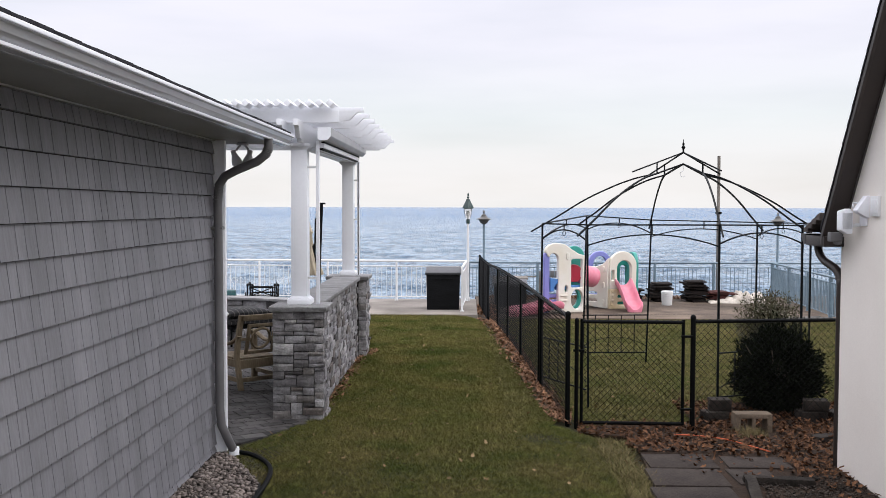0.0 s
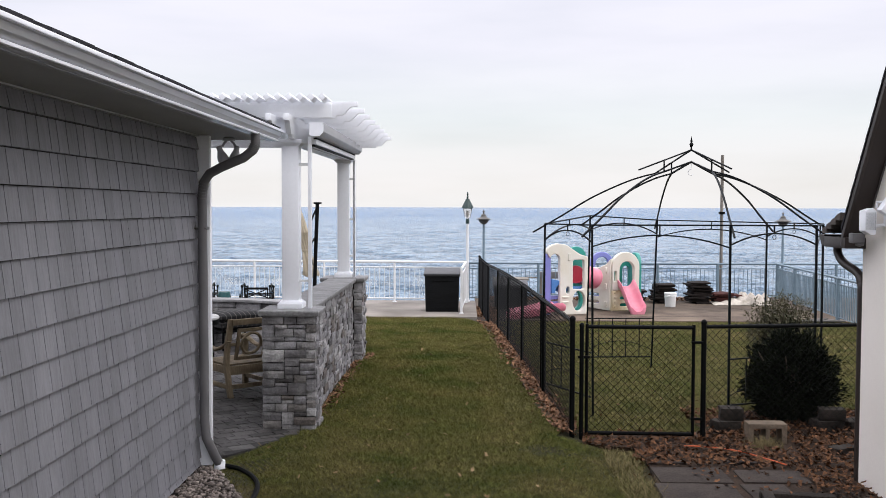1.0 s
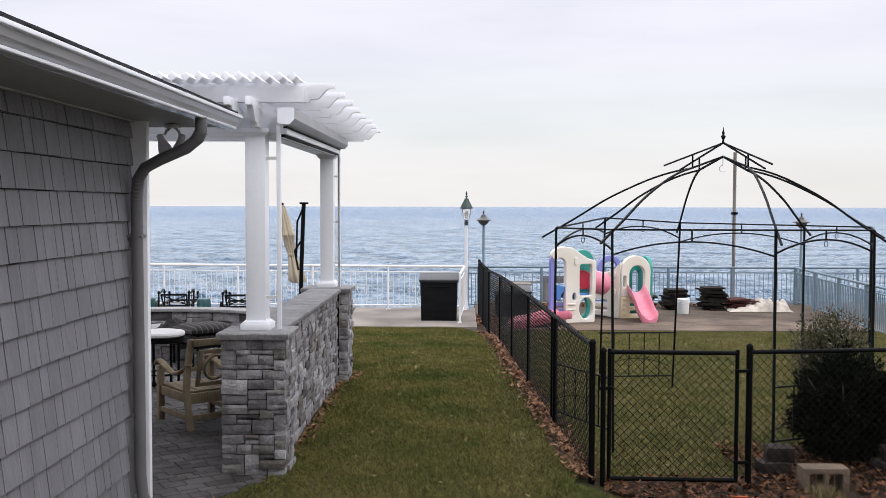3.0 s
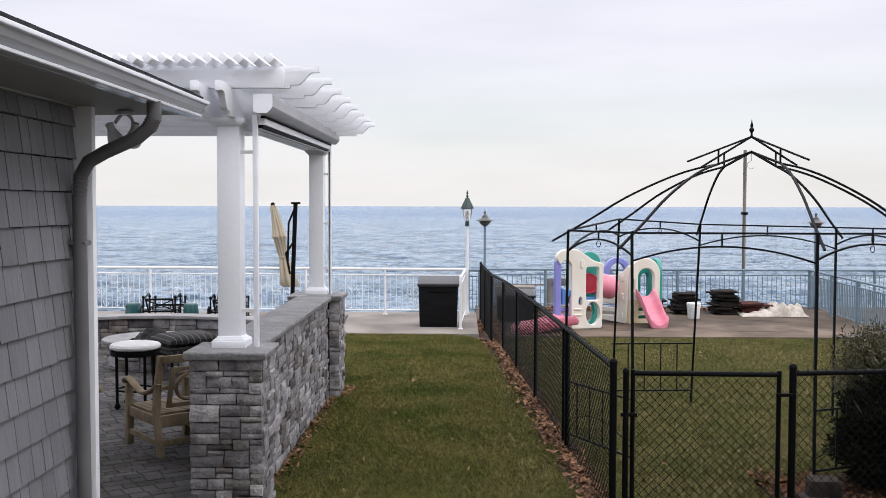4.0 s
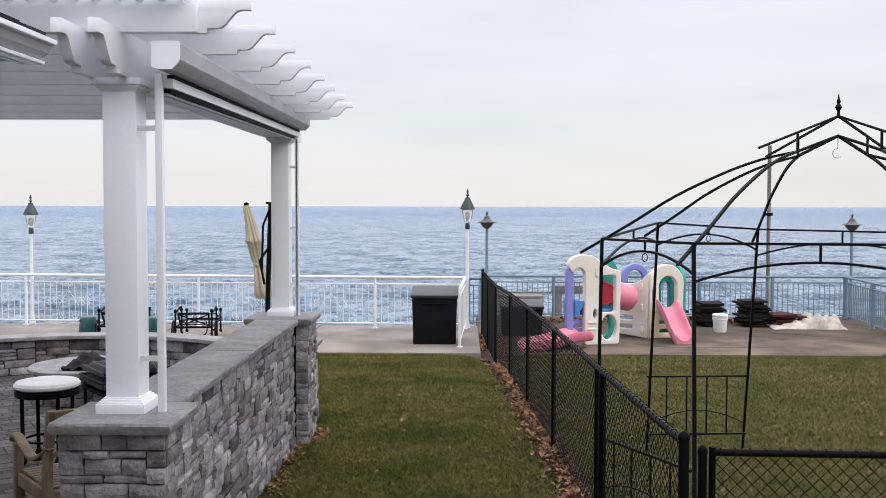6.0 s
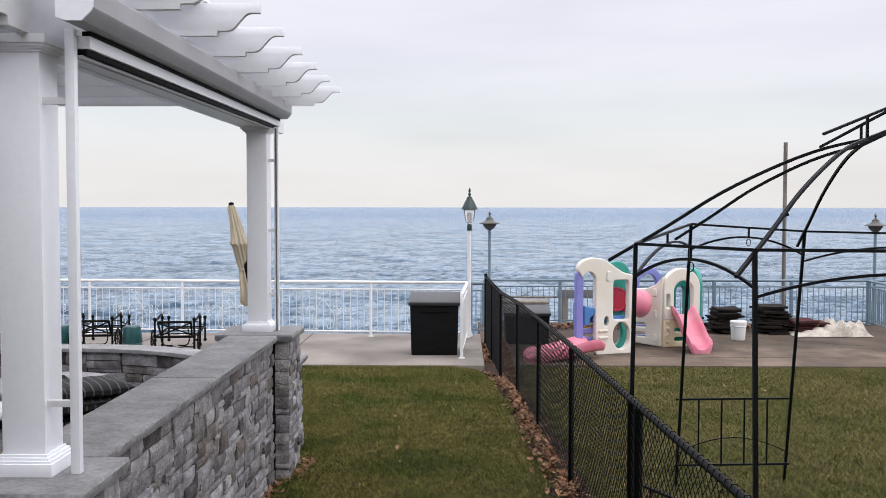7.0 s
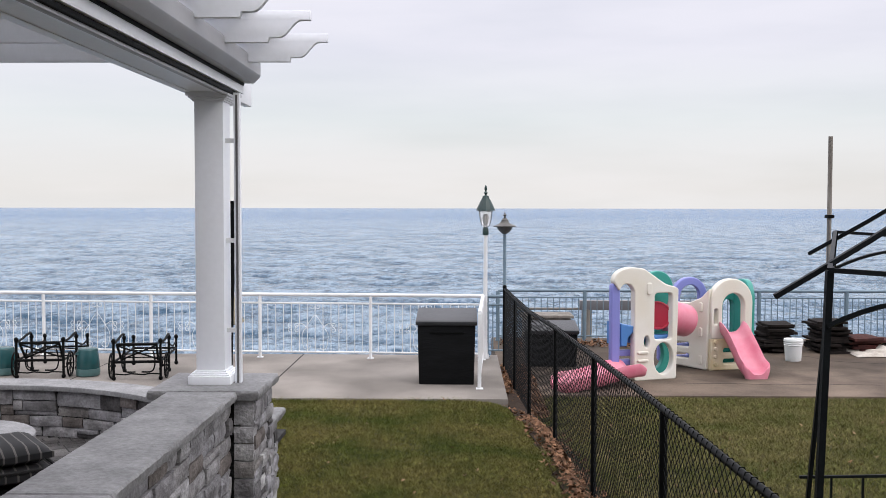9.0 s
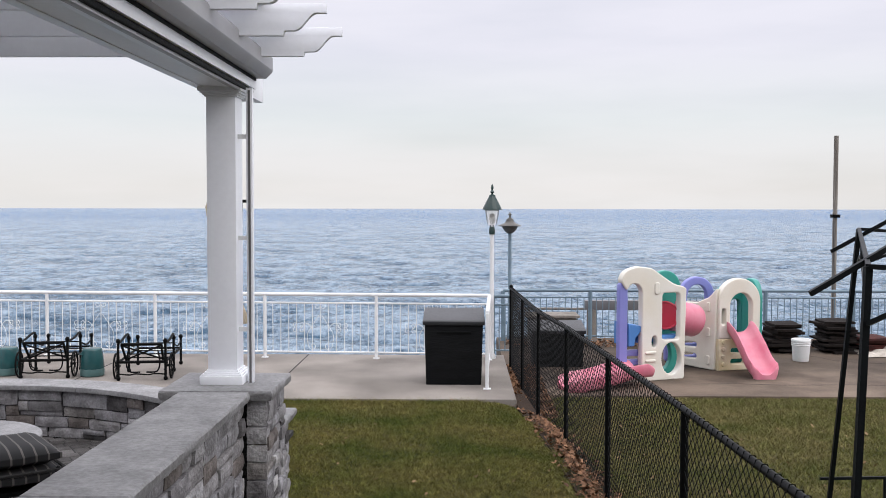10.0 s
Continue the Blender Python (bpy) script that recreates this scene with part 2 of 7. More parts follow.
M_RUBBER = mat("dark_rubber_mat", (0.020, 0.015, 0.0135), (0.011, 0.009, 0.008), 8, 0.9, spec=0.15, bump=0.3)
M_RUBBER_RED = mat("red_brown_rubber_mat", (0.085, 0.030, 0.026), (0.05, 0.022, 0.02), 8, 0.9, spec=0.15, bump=0.3)
M_TARP = mat("cream_tarp", (0.56, 0.51, 0.45), (0.36, 0.32, 0.27), 4, 0.85, bump=0.3, bscale=30)
M_WOODPOLE = mat("weathered_grey_wood", (0.26, 0.235, 0.205), (0.16, 0.14, 0.12), 3, 0.9, bump=0.3, stretch=(3, 3, 0.4))
M_PATHSTONE = mat("dark_flagstone", (0.060, 0.048, 0.041), (0.036, 0.029, 0.026), 4, 0.85, spec=0.15, bump=0.35, bscale=45, rand=0.15)
M_BLOCK = mat("concrete_block", (0.20, 0.155, 0.116), (0.13, 0.102, 0.077), 6, 0.9, spec=0.15, bump=0.4, bscale=70)
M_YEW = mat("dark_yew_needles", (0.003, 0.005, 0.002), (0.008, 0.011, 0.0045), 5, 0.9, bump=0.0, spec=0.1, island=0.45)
M_BARK = mat("brown_bark", (0.09, 0.07, 0.05), (0.06, 0.045, 0.035), 12, 0.95, bump=0.5)
M_GREENCAP = mat("dark_green_metal", (0.018, 0.045, 0.042), (0.014, 0.035, 0.033), 6, 0.4, bump=0.05)
M_GREYCAP = mat("grey_brown_metal", (0.105, 0.10, 0.092), (0.07, 0.066, 0.06), 6, 0.5, bump=0.1)

M_GLASS = bpy.data.materials.new("lamp_glass")
M_GLASS.use_nodes = True
g_b = M_GLASS.node_tree.nodes["Principled BSDF"]
g_b.inputs["Base Color"].default_value = (0.92, 0.93, 0.93, 1)
g_b.inputs["Roughness"].default_value = 0.12
g_b.inputs["Transmission Weight"].default_value = 0.85


# ---- builders ----
def box(bm, x0, y0, z0, x1, y1, z1):
    v = [bm.verts.new((x, y, z)) for z in (z0, z1) for y in (y0, y1) for x in (x0, x1)]
    for f in ((0, 2, 3, 1), (4, 5, 7, 6), (0, 1, 5, 4), (2, 6, 7, 3), (0, 4, 6, 2), (1, 3, 7, 5)):
        bm.faces.new([v[i] for i in f])
    return bm


def tube(bm, pts, r, n=8, closed=False, flat=1.0):
    """A round bar along a line of points."""
    pts = [Vector(p) for p in pts]
    rings, side = [], None
    for i, p in enumerate(pts):
        a = pts[i - 1] if (i or closed) else p
        b = pts[(i + 1) % len(pts)] if (i < len(pts) - 1 or closed) else p
        d = (b - a).normalized()
        if side is None:
            side = d.cross(Vector((0, 0, 1)))
            if side.length < 0.2:
                side = d.cross(Vector((0, 1, 0)))
        side = (side - d * side.dot(d)).normalized()
        up = d.cross(side)
        rr = r[i] if isinstance(r, (list, tuple)) else r
        rings.append([bm.verts.new(p + side * math.cos(2 * math.pi * (k + 0.5) / n) * rr + up * math.sin(2 * math.pi * (k + 0.5) / n) * rr * flat) for k in range(n)])
    pairs = list(zip(rings, rings[1:])) + ([(rings[-1], rings[0])] if closed else [])
    for a, b in pairs:
        for k in range(n):
            bm.faces.new((a[k], a[(k + 1) % n], b[(k + 1) % n], b[k]))
    if not closed:
        bm.faces.new(rings[0][::-1])
        bm.faces.new(rings[-1])
    return bm


def lathe(bm, profile, at=(0, 0, 0), n=20):
    """A turned body from (radius, height) pairs."""
    x, y, z = at
    rings = [[bm.verts.new((x + r * math.cos(2 * math.pi * k / n), y + r * math.sin(2 * math.pi * k / n), z + h)) for k in range(n)] for r, h in profile]
    for a, b in zip(rings, rings[1:]):
        for k in range(n):
            bm.faces.new((a[k], a[(k + 1) % n], b[(k + 1) % n], b[k]))
    bm.faces.new(rings[0][::-1])
    bm.faces.new(rings[-1])
    return bm


def prism(bm, pts, way):
    """A flat outline of 3D points, pushed along way."""
    a = [bm.verts.new(p) for p in pts]
    b = [bm.verts.new(Vector(p) + Vector(way)) for p in pts]
    bm.faces.new(a[::-1])
    bm.faces.new(b)
    for k in range(len(a)):
        bm.faces.new((a[k], a[(k + 1) % len(a)], b[(k + 1) % len(a)], b[k]))
    return bm


def to_mesh(name, bm, material, bevel=0.0, sharp=40, smooth=True):
    bmesh.ops.recalc_face_normals(bm, faces=bm.faces)
    if bevel:
        es = [e for e in bm.edges if len(e.link_faces) == 2 and e.calc_face_angle(0) > radians(35)]
        bmesh.ops.bevel(bm, geom=es, offset=bevel, segments=2, affect="EDGES", profile=0.6, clamp_overlap=True)
    me = bpy.data.meshes.new(name)
    bm.to_mesh(me)
    bm.free()
    me.materials.append(material)
    if smooth:
        me.shade_smooth()
        me.set_sharp_from_angle(angle=radians(sharp))
    return me


ORIGIN = {}


def thing(name, at=(0, 0, 0), label="", category="", group="", kind="", local=False, yaw=0.0):
    """An Empty at the base of a thing. Its parts are given in the world's metres, or, if local, in its own."""
    ob = new(name)
    ob.matrix_basis = pose(*at, 0, 0, yaw)
    ob.empty_display_size = 0.1
    ORIGIN[ob] = Vector((0, 0, 0)) if local else Vector(at)
    return tagged(ob, label, category, group, kind)


def part(name, bm, material, parent, label="", bevel=0.0, sharp=40, smooth=True, kind=""):
    o = ORIGIN[parent]
    bmesh.ops.translate(bm, verts=bm.verts, vec=-o)
    ob = new(name, to_mesh(name, bm, material, bevel, sharp, smooth))
    ob.parent = parent
    ORIGIN[ob] = o
    return tagged(ob, label, kind=kind)


def solid(name, bm, material, label="", category="", kind="structure", bevel=0.0, group="", smooth=True):
    return tagged(new(name, to_mesh(name, bm, material, bevel, smooth=smooth)), label, category, group, kind)


def piece(name, me, parent, x, y, z, sx=1, sy=1, sz=1, rz=0.0, rx=0.0, ry=0.0):
    """One of many alike pieces: an object of its own on a shared mesh."""
    ob = bpy.data.objects.new(name, me)
    scene.collection.objects.link(ob)
    ob.parent = parent
    ob.location = Vector((x, y, z)) - ORIGIN[parent]
    ob.scale = (sx, sy, sz)
    ob.rotation_euler = (rx, ry, rz)
    return ob


def raw_mesh(name, verts, faces, material):
    """A large mesh from arrays: verts (n, 3), faces (m, k)."""
    me = bpy.data.meshes.new(name)
    k = faces.shape[1]
    me.vertices.add(len(verts))
    me.vertices.foreach_set("co", np.ascontiguousarray(verts, dtype=np.float32).ravel())
    me.loops.add(faces.size)
    me.loops.foreach_set("vertex_index", np.ascontiguousarray(faces, dtype=np.int32).ravel())
    me.polygons.add(len(faces))
    me.polygons.foreach_set("loop_start", np.arange(0, faces.size, k, dtype=np.int32))
    me.update(calc_edges=True)
    me.materials.append(material)
    me.shade_flat()
    return me


def arc(cx, cy, r, a0, a1, n):
    return [(cx + r * math.cos(radians(a0 + (a1 - a0) * k / n)), cy + r * math.sin(radians(a0 + (a1 - a0) * k / n))) for k in range(n + 1)]


def smooth_line(pts, n):
    """A soft curve through a few points."""
    pts = [Vector(p) for p in pts]
    out = []
    for i in range(len(pts) - 1):
        p0, p1, p2, p3 = pts[max(i - 1, 0)], pts[i], pts[i + 1], pts[min(i + 2, len(pts) - 1)]
        for k in range(n):
            t = k / n
            out.append(0.5 * ((2 * p1) + (p2 - p0) * t + (2 * p0 - 5 * p1 + 4 * p2 - p3) * t * t + (3 * p1 - p0 - 3 * p2 + p3) * t ** 3))
    return out + [pts[-1]]


def B():
    return bmesh.new()


def ground_height(x, y):
    """The lawn: level by the house, falling a little to the lake, and lower past the chain-link fence."""
    left = -0.085 * min(1.0, max(0.0, (y - 15) / 7.3))
    right = -0.15 - 0.20 * min(1.0, max(0.0, (y - 11) / 12.9))
    k = min(1.0, max(0.0, (x - 0.85 + 0.85 * min(1.0, max(0.0, (y - 19.5) / 2.6))) / 0.8))
    k = k * k * (3 - 2 * k)
    return left * (1 - k) + right * k

# ---- ground, slabs and lake ----
def grid_sheet(name, xs, ys, height, material, label, category):
    xs, ys = np.array(xs), np.array(ys)
    v = np.array([(x, y, height(x, y)) for y in ys for x in xs])
    nx = len(xs)
    f = np.array([(j * nx + i, j * nx + i + 1, (j + 1) * nx + i + 1, (j + 1) * nx + i) for j in range(len(ys) - 1) for i in range(nx - 1)])
    me = raw_mesh(name, v, f, material)
    me.shade_smooth()
    return tagged(new(name, me), label, category, kind="structure")


def steps(*stops):
    """Even steps between stops given as (place, count) pairs."""
    out = [stops[0][0]]
    for (a, _), (b, n) in zip(stops, stops[1:]):
        out += [a + (b - a) * k / n for k in range(1, n + 1)]
    return out


def rough_ground(x, y):
    return ground_height(x, y) + 0.02 * noise.noise((x * 0.9, y * 0.9, 0)) - 0.03


grid_sheet("ground", steps((-4500, 0), (-60, 4), (-8, 10), (-2, 12), (6, 50), (12, 12), (60, 6), (4500, 4)),
           steps((-4500, 0), (-60, 4), (0, 10), (25.6, 160)), rough_ground, M_SOIL, "short mown lawn on dark soil by the lake", "lawn")

solid("pavement_1", box(B(), -60, 22.3, -3.2, 0.33, 26.1, -0.06), M_CONC, "weathered concrete terrace slab behind white railing", "terrace", bevel=0.02)
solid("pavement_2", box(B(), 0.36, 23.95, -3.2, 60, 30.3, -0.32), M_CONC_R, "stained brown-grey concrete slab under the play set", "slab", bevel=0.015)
solid("pavement_3", box(B(), -60, 20.35, -0.4, -3.1, 22.297, -0.062), M_CONC, "weathered concrete terrace behind the seat wall", "terrace", bevel=0.01)
bm = B()
for x in (-2.95, -5.9):
    box(bm, x, 22.32, -0.0595, x + 0.018, 26.08, -0.0565)
solid("pavement_joint", bm, M_MORTAR_GAP, "dark straight joints in the concrete terrace", "joint")

bm = B()
for pts in ([(5.6, 28.2), (5.9, 27.9), (6.15, 27.75), (6.3, 27.3), (6.7, 27.1), (7.2, 26.95), (7.5, 26.6), (8.2, 26.4)], [(3.2, 24.9), (3.9, 24.95), (4.6, 24.85), (5.6, 24.9), (6.9, 24.85)]):
    for (xa, ya), (xb, yb) in zip(pts, pts[1:]):
        prism(bm, [(xa, ya - 0.007, -0.3195), (xb, yb - 0.007, -0.3195), (xb, yb + 0.007, -0.3195), (xa, ya + 0.007, -0.3195)], (0, 0, 0.002))
solid("pavement_crack", bm, M_MORTAR_GAP, "thin dark cracks across the concrete slab", "crack")

M_SEA = bpy.data.materials.new("lake_water")
M_SEA.use_nodes = True
sn, sl = M_SEA.node_tree.nodes, M_SEA.node_tree.links
sb = sn["Principled BSDF"]
sb.inputs["Roughness"].default_value = 0.14
sb.inputs["IOR"].default_value = 1.33
sb.inputs["Specular IOR Level"].default_value = 0.13
s_geo = sn.new("ShaderNodeNewGeometry")
s_mp = sn.new("ShaderNodeMapping")
s_mp.inputs["Scale"].default_value = (1.15, 0.75, 1.0)
sl.new(s_geo.outputs["Position"], s_mp.inputs[0])
s_prev = None
for sc, det, dist in ((1.1, 7, 0.55), (4.0, 5, 0.16)):
    nz = sn.new("ShaderNodeTexNoise")
    nz.inputs["Scale"].default_value, nz.inputs["Detail"].default_value = sc, det
    nz.inputs["Roughness"].default_value = 0.62
    nz.inputs["Distortion"].default_value = 0.5
    sl.new(s_mp.outputs[0], nz.inputs[0])
    bp = sn.new("ShaderNodeBump")
    bp.inputs["Strength"].default_value, bp.inputs["Distance"].default_value = 1.0, dist
    sl.new(nz.outputs[0], bp.inputs["Height"])
    if s_prev:
        sl.new(s_prev.outputs[0], bp.inputs["Normal"])
    s_prev = bp
sl.new(s_prev.outputs[0], sb.inputs["Normal"])
# gusts, chop and ripples: painted sky reflection, fractal tones paler on crests than troughs
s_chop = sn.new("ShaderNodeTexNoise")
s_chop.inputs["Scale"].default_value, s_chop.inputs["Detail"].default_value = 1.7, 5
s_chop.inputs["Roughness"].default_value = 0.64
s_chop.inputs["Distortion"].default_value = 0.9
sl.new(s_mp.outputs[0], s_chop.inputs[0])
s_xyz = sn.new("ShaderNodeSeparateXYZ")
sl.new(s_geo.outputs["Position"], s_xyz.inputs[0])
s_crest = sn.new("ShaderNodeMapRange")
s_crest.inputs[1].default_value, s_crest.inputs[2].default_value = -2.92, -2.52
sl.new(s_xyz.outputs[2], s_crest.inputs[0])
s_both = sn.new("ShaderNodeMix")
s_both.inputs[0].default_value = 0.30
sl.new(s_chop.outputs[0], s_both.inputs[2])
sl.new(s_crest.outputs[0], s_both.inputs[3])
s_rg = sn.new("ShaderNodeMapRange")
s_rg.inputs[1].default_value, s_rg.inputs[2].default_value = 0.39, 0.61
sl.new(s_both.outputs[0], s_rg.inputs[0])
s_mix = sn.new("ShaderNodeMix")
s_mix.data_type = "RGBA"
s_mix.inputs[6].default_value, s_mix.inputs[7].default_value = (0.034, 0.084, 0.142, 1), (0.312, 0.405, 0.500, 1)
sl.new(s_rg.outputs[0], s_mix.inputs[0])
# bluer offshore: the reflected sky of the far lake put into the colour
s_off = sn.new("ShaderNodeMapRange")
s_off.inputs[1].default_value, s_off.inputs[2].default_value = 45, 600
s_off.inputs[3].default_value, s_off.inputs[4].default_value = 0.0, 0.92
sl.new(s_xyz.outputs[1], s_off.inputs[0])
s_far_blue = sn.new("ShaderNodeMix")
s_far_blue.data_type = "RGBA"
s_far_blue.inputs[7].default_value = (0.068, 0.155, 0.290, 1)
sl.new(s_off.outputs[0], s_far_blue.inputs[0])
sl.new(s_mix.outputs[2], s_far_blue.inputs[6])
sl.new(s_far_blue.outputs[2], sb.inputs["Base Color"])
# the open lake is made less reflective, so the painted colour shows
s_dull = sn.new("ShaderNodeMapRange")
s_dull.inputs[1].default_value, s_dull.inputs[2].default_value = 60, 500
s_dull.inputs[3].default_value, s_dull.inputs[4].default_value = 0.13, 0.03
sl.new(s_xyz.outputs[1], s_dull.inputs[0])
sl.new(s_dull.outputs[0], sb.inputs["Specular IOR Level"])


def swell(x, y):
    h = 0.0
    for fx, fy, amp, ph in ((0.07, 0.17, 0.07, 1), (0.22, 0.50, 0.10, 5), (0.55, 1.15, 0.10, 9), (1.3, 2.6, 0.05, 3)):
        n = noise.noise((x * fx + 0.2 * fy * y, y * fy, ph))
        h += amp * (1.5 * n - 0.7 * abs(n) + 0.1)
    return -2.7 + h + 4.0 * (y / 4900) ** 2


# the sheet is finest by the shore and coarser with distance
LAKE_U = steps((-60, 0), (-0.8, 10), (0.8, 560), (60, 10))
LAKE_Y = [25.0 * 1.0052 ** k for k in range(180)] + [63.3 * 1.0135 ** k for k in range(325)]
v = np.array([(max(-4600, min(4600, u * y)), y, swell(u * y, y)) for y in LAKE_Y for u in LAKE_U])
nx = len(LAKE_U)
jj, ii = np.meshgrid(np.arange(len(LAKE_Y) - 1), np.arange(nx - 1), indexing="ij")
q0 = (jj * nx + ii).ravel()
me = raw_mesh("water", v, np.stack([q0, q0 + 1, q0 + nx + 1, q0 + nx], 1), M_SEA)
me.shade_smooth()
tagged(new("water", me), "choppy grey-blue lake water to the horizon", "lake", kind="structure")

# ---- grey house ----
HX, HY, SOFFIT = -2.417, 9.36, 3.04
house = thing("house", (-5, 3, 0), "grey shake-sided house with white gutter and dark roof", "house")
part("wall", box(B(), -10, -6, -0.1, HX, HY, SOFFIT + 0.02), M_MORTAR_GAP, house)
part("soffit", box(B(), HX - 0.3, -6, SOFFIT, -1.86, 9.96, SOFFIT + 0.03), M_SOFFIT, house, "grey vented soffit")
part("channel", box(B(), HX, -6, SOFFIT - 0.010, HX + 0.042, HY, SOFFIT), M_HOUSING, house, "thin pale channel at the soffit")
part("fascia", box(B(), -1.87, -6, SOFFIT - 0.012, -1.845, 9.965, 3.13), M_ALU, house, "white aluminium fascia")
gp = [(-1.845, 3.125), (-1.845, 3.03), (-1.785, 3.026), (-1.772, 3.034), (-1.772, 3.044), (-1.784, 3.052), (-1.775, 3.058), (-1.75, 3.075), (-1.738, 3.105), (-1.722, 3.108), (-1.718, 3.128), (-1.745, 3.128), (-1.75, 3.11)]
part("gutter", prism(B(), [(x, -6, z) for x, z in gp], (0, 15.98, 0)), M_ALU, house, "white aluminium K-style gutter", sharp=25)
# lip and bead are whiter than the gutter: their highlights put into colour
part("gutter_lip", box(B(), -1.722, -6, 3.111, -1.714, 9.982, 3.131), M_VINYL, house, "gutter lip whitened for its highlight", bevel=0.002)
part("gutter_bead", box(B(), -1.792, -6, 3.028, -1.768, 9.982, 3.044), M_VINYL, house, "lower bead whitened for its highlight", bevel=0.004)
part("corner_board", box(B(), HX - 0.12, HY, 0.02, -2.285, HY + 0.06, SOFFIT), M_VINYL, house, "white corner board", bevel=0.004)
bm = B()
slope = 0.42
prism(bm, [(-1.755, -6, 3.132), (-1.755, -6, 3.145), (-6.2, -6, 3.145 + 4.445 * slope), (-6.2, -6, 3.05 + 4.445 * slope), (-1.9, -6, 3.132)], (0, 15.94, 0))
zr = 3.145 + 4.445 * slope
prism(bm, [(-6.2, -6, zr - 0.09), (-6.2, -6, zr), (-10.65, -6, 3.145), (-10.65, -6, 3.055)], (0, 15.94, 0))
roof = part("roof", bm, M_MORTAR_GAP, house, "dark asphalt shingle roof")
part("gable", prism(B(), [(-2.4, 9.30, SOFFIT), (-10.0, 9.30, SOFFIT), (-6.2, 9.30, zr - 0.15)], (0, 0.05, 0)), M_SIDING, house)
bm = B()
rt = random.Random(14)
for k in range(11):
    for j in range(64):
        x0 = -1.745 - k * 0.14 + rt.uniform(-0.010, 0.014)
        y0 = -6 + 0.25 * j + (0.125 if k % 2 else 0) + rt.uniform(-0.02, 0.02)
        y1 = min(y0 + rt.uniform(0.20, 0.246), 9.95)
        if y1 - y0 < 0.03:
            continue
        zz = 3.147 + (-1.755 - x0) * slope + rt.uniform(0.0, 0.007)
        prism(bm, [(x0, y0, zz), (x0, y0, zz + 0.014), (x0 - 0.16, y0, zz + 0.16 * slope + 0.006), (x0 - 0.16, y0, zz + 0.16 * slope)], (0, y1 - y0, 0))
part("shingle_course", bm, M_ROOF, roof, smooth=False, kind="stuff")
part("rake_board", prism(B(), [(-1.86, 9.915, 3.03), (-1.86, 9.915, 3.128), (-6.2, 9.915, 3.05 + 4.45 * slope), (-6.2, 9.915, 2.92 + 4.45 * slope)], (0, 0.02, 0)), M_ALU, house)
sp = [(-1.80, 9.05, 3.035), (-1.80, 9.055, 2.94), (-1.83, 9.06, 2.885), (-1.91, 9.08, 2.825), (-2.12, 9.14, 2.745), (-2.24, 9.19, 2.69), (-2.305, 9.23, 2.61), (-2.325, 9.25, 2.47), (-2.325, 9.27, 0.45), (-2.31, 9.27, 0.30), (-2.25, 9.33, 0.12), (-2.22, 9.38, 0.03)]
spout = part("downspout", tube(B(), sp, 0.042, 12), M_SPOUT, house, "dark grey aluminium downspout")
for i0, i1, n in ((6, 7, 6), (1, 2, 5)):
    for k in range(n):
        c = Vector(sp[i0]).lerp(Vector(sp[i1]), k / (n - 1))
        d = (Vector(sp[i1]) - Vector(sp[i0])).normalized() * 0.004
        part("elbow_rib", tube(B(), [c - d, c + d], 0.046, 12), M_SPOUT, spout)
part("drain_fitting", lathe(B(), [(0.055, 0), (0.055, 0.03), (0.047, 0.045), (0.047, 0.07)], (-2.215, 9.385, -0.01), 16), M_VINYL, spout, "white plastic drain fitting")
bm = B()
tube(bm, [(-2.28, 9.27, 2.2), (-2.39, 9.27, 2.2)], 0.055, 8, flat=0.3)
part("strap", bm, M_SPOUT, spout)

# ---- cream house across the lawn ----
WX, WY = 3.66, 9.5
cream = thing("house", (6, 5, -0.15), "cream stucco house with dark brown roof edge and gutter", "house")
PITCH = 1.53


def rake(y):
    """Height of the gable's roof edge."""
    return 2.23 + (9.50 - y) * PITCH


bm = B()
prism(bm, [(WX, WY, -0.4), (WX, WY, 2.1), (WX, 9.49, 2.12), (WX, 5.2, rake(5.2) - 0.115), (WX, 0.9, 2.12), (WX, 0.89, 2.1), (WX, 0.89, -0.4)], (8, 0, 0))
part("wall", bm, M_STUCCO, cream, "cream stucco gable wall")
part("foundation", box(B(), WX - 0.012, 0.88, -0.4, WX + 0.2, WY + 0.01, -0.13), M_MORTAR_GAP, cream)
roof = part("roof", prism(B(), [(3.485, 9.48, rake(9.48) - 0.05), (3.485, 9.50, rake(9.50)), (3.485, 5.2, rake(5.2)), (3.485, 0.9, rake(9.5)), (3.485, 0.9, rake(9.5) - 0.05), (3.485, 5.2, rake(5.2) - 0.06)], (8.2, 0, 0)), M_ROOF, cream, "dark brown asphalt roof slope")
part("rake_board", prism(B(), [(3.468, 9.55, 2.05), (3.468, 9.52, rake(9.52) - 0.03), (3.468, 5.2, rake(5.2) - 0.03), (3.468, 5.2, rake(5.2) - 0.125), (3.468, 9.48, 2.13), (3.468, 9.48, 2.05)], (0.03, 0, 0)), M_BROWN, cream, "dark brown rake board", bevel=0.004)
part("soffit", prism(B(), [(3.499, 9.49, rake(9.49) - 0.08), (3.499, 5.2, rake(5.2) - 0.08), (3.499, 5.2, rake(5.2) - 0.11), (3.499, 9.49, rake(9.49) - 0.11)], (0.159, 0, 0)), M_BROWN, cream, "dark brown soffit")
part("trim_strip", prism(B(), [(3.65, 9.49, rake(9.49) - 0.112), (3.65, 5.2, rake(5.2) - 0.112), (3.65, 5.2, rake(5.2) - 0.15), (3.65, 9.49, rake(9.49) - 0.15)], (0.008, 0, 0)), M_GREYCAP, cream)
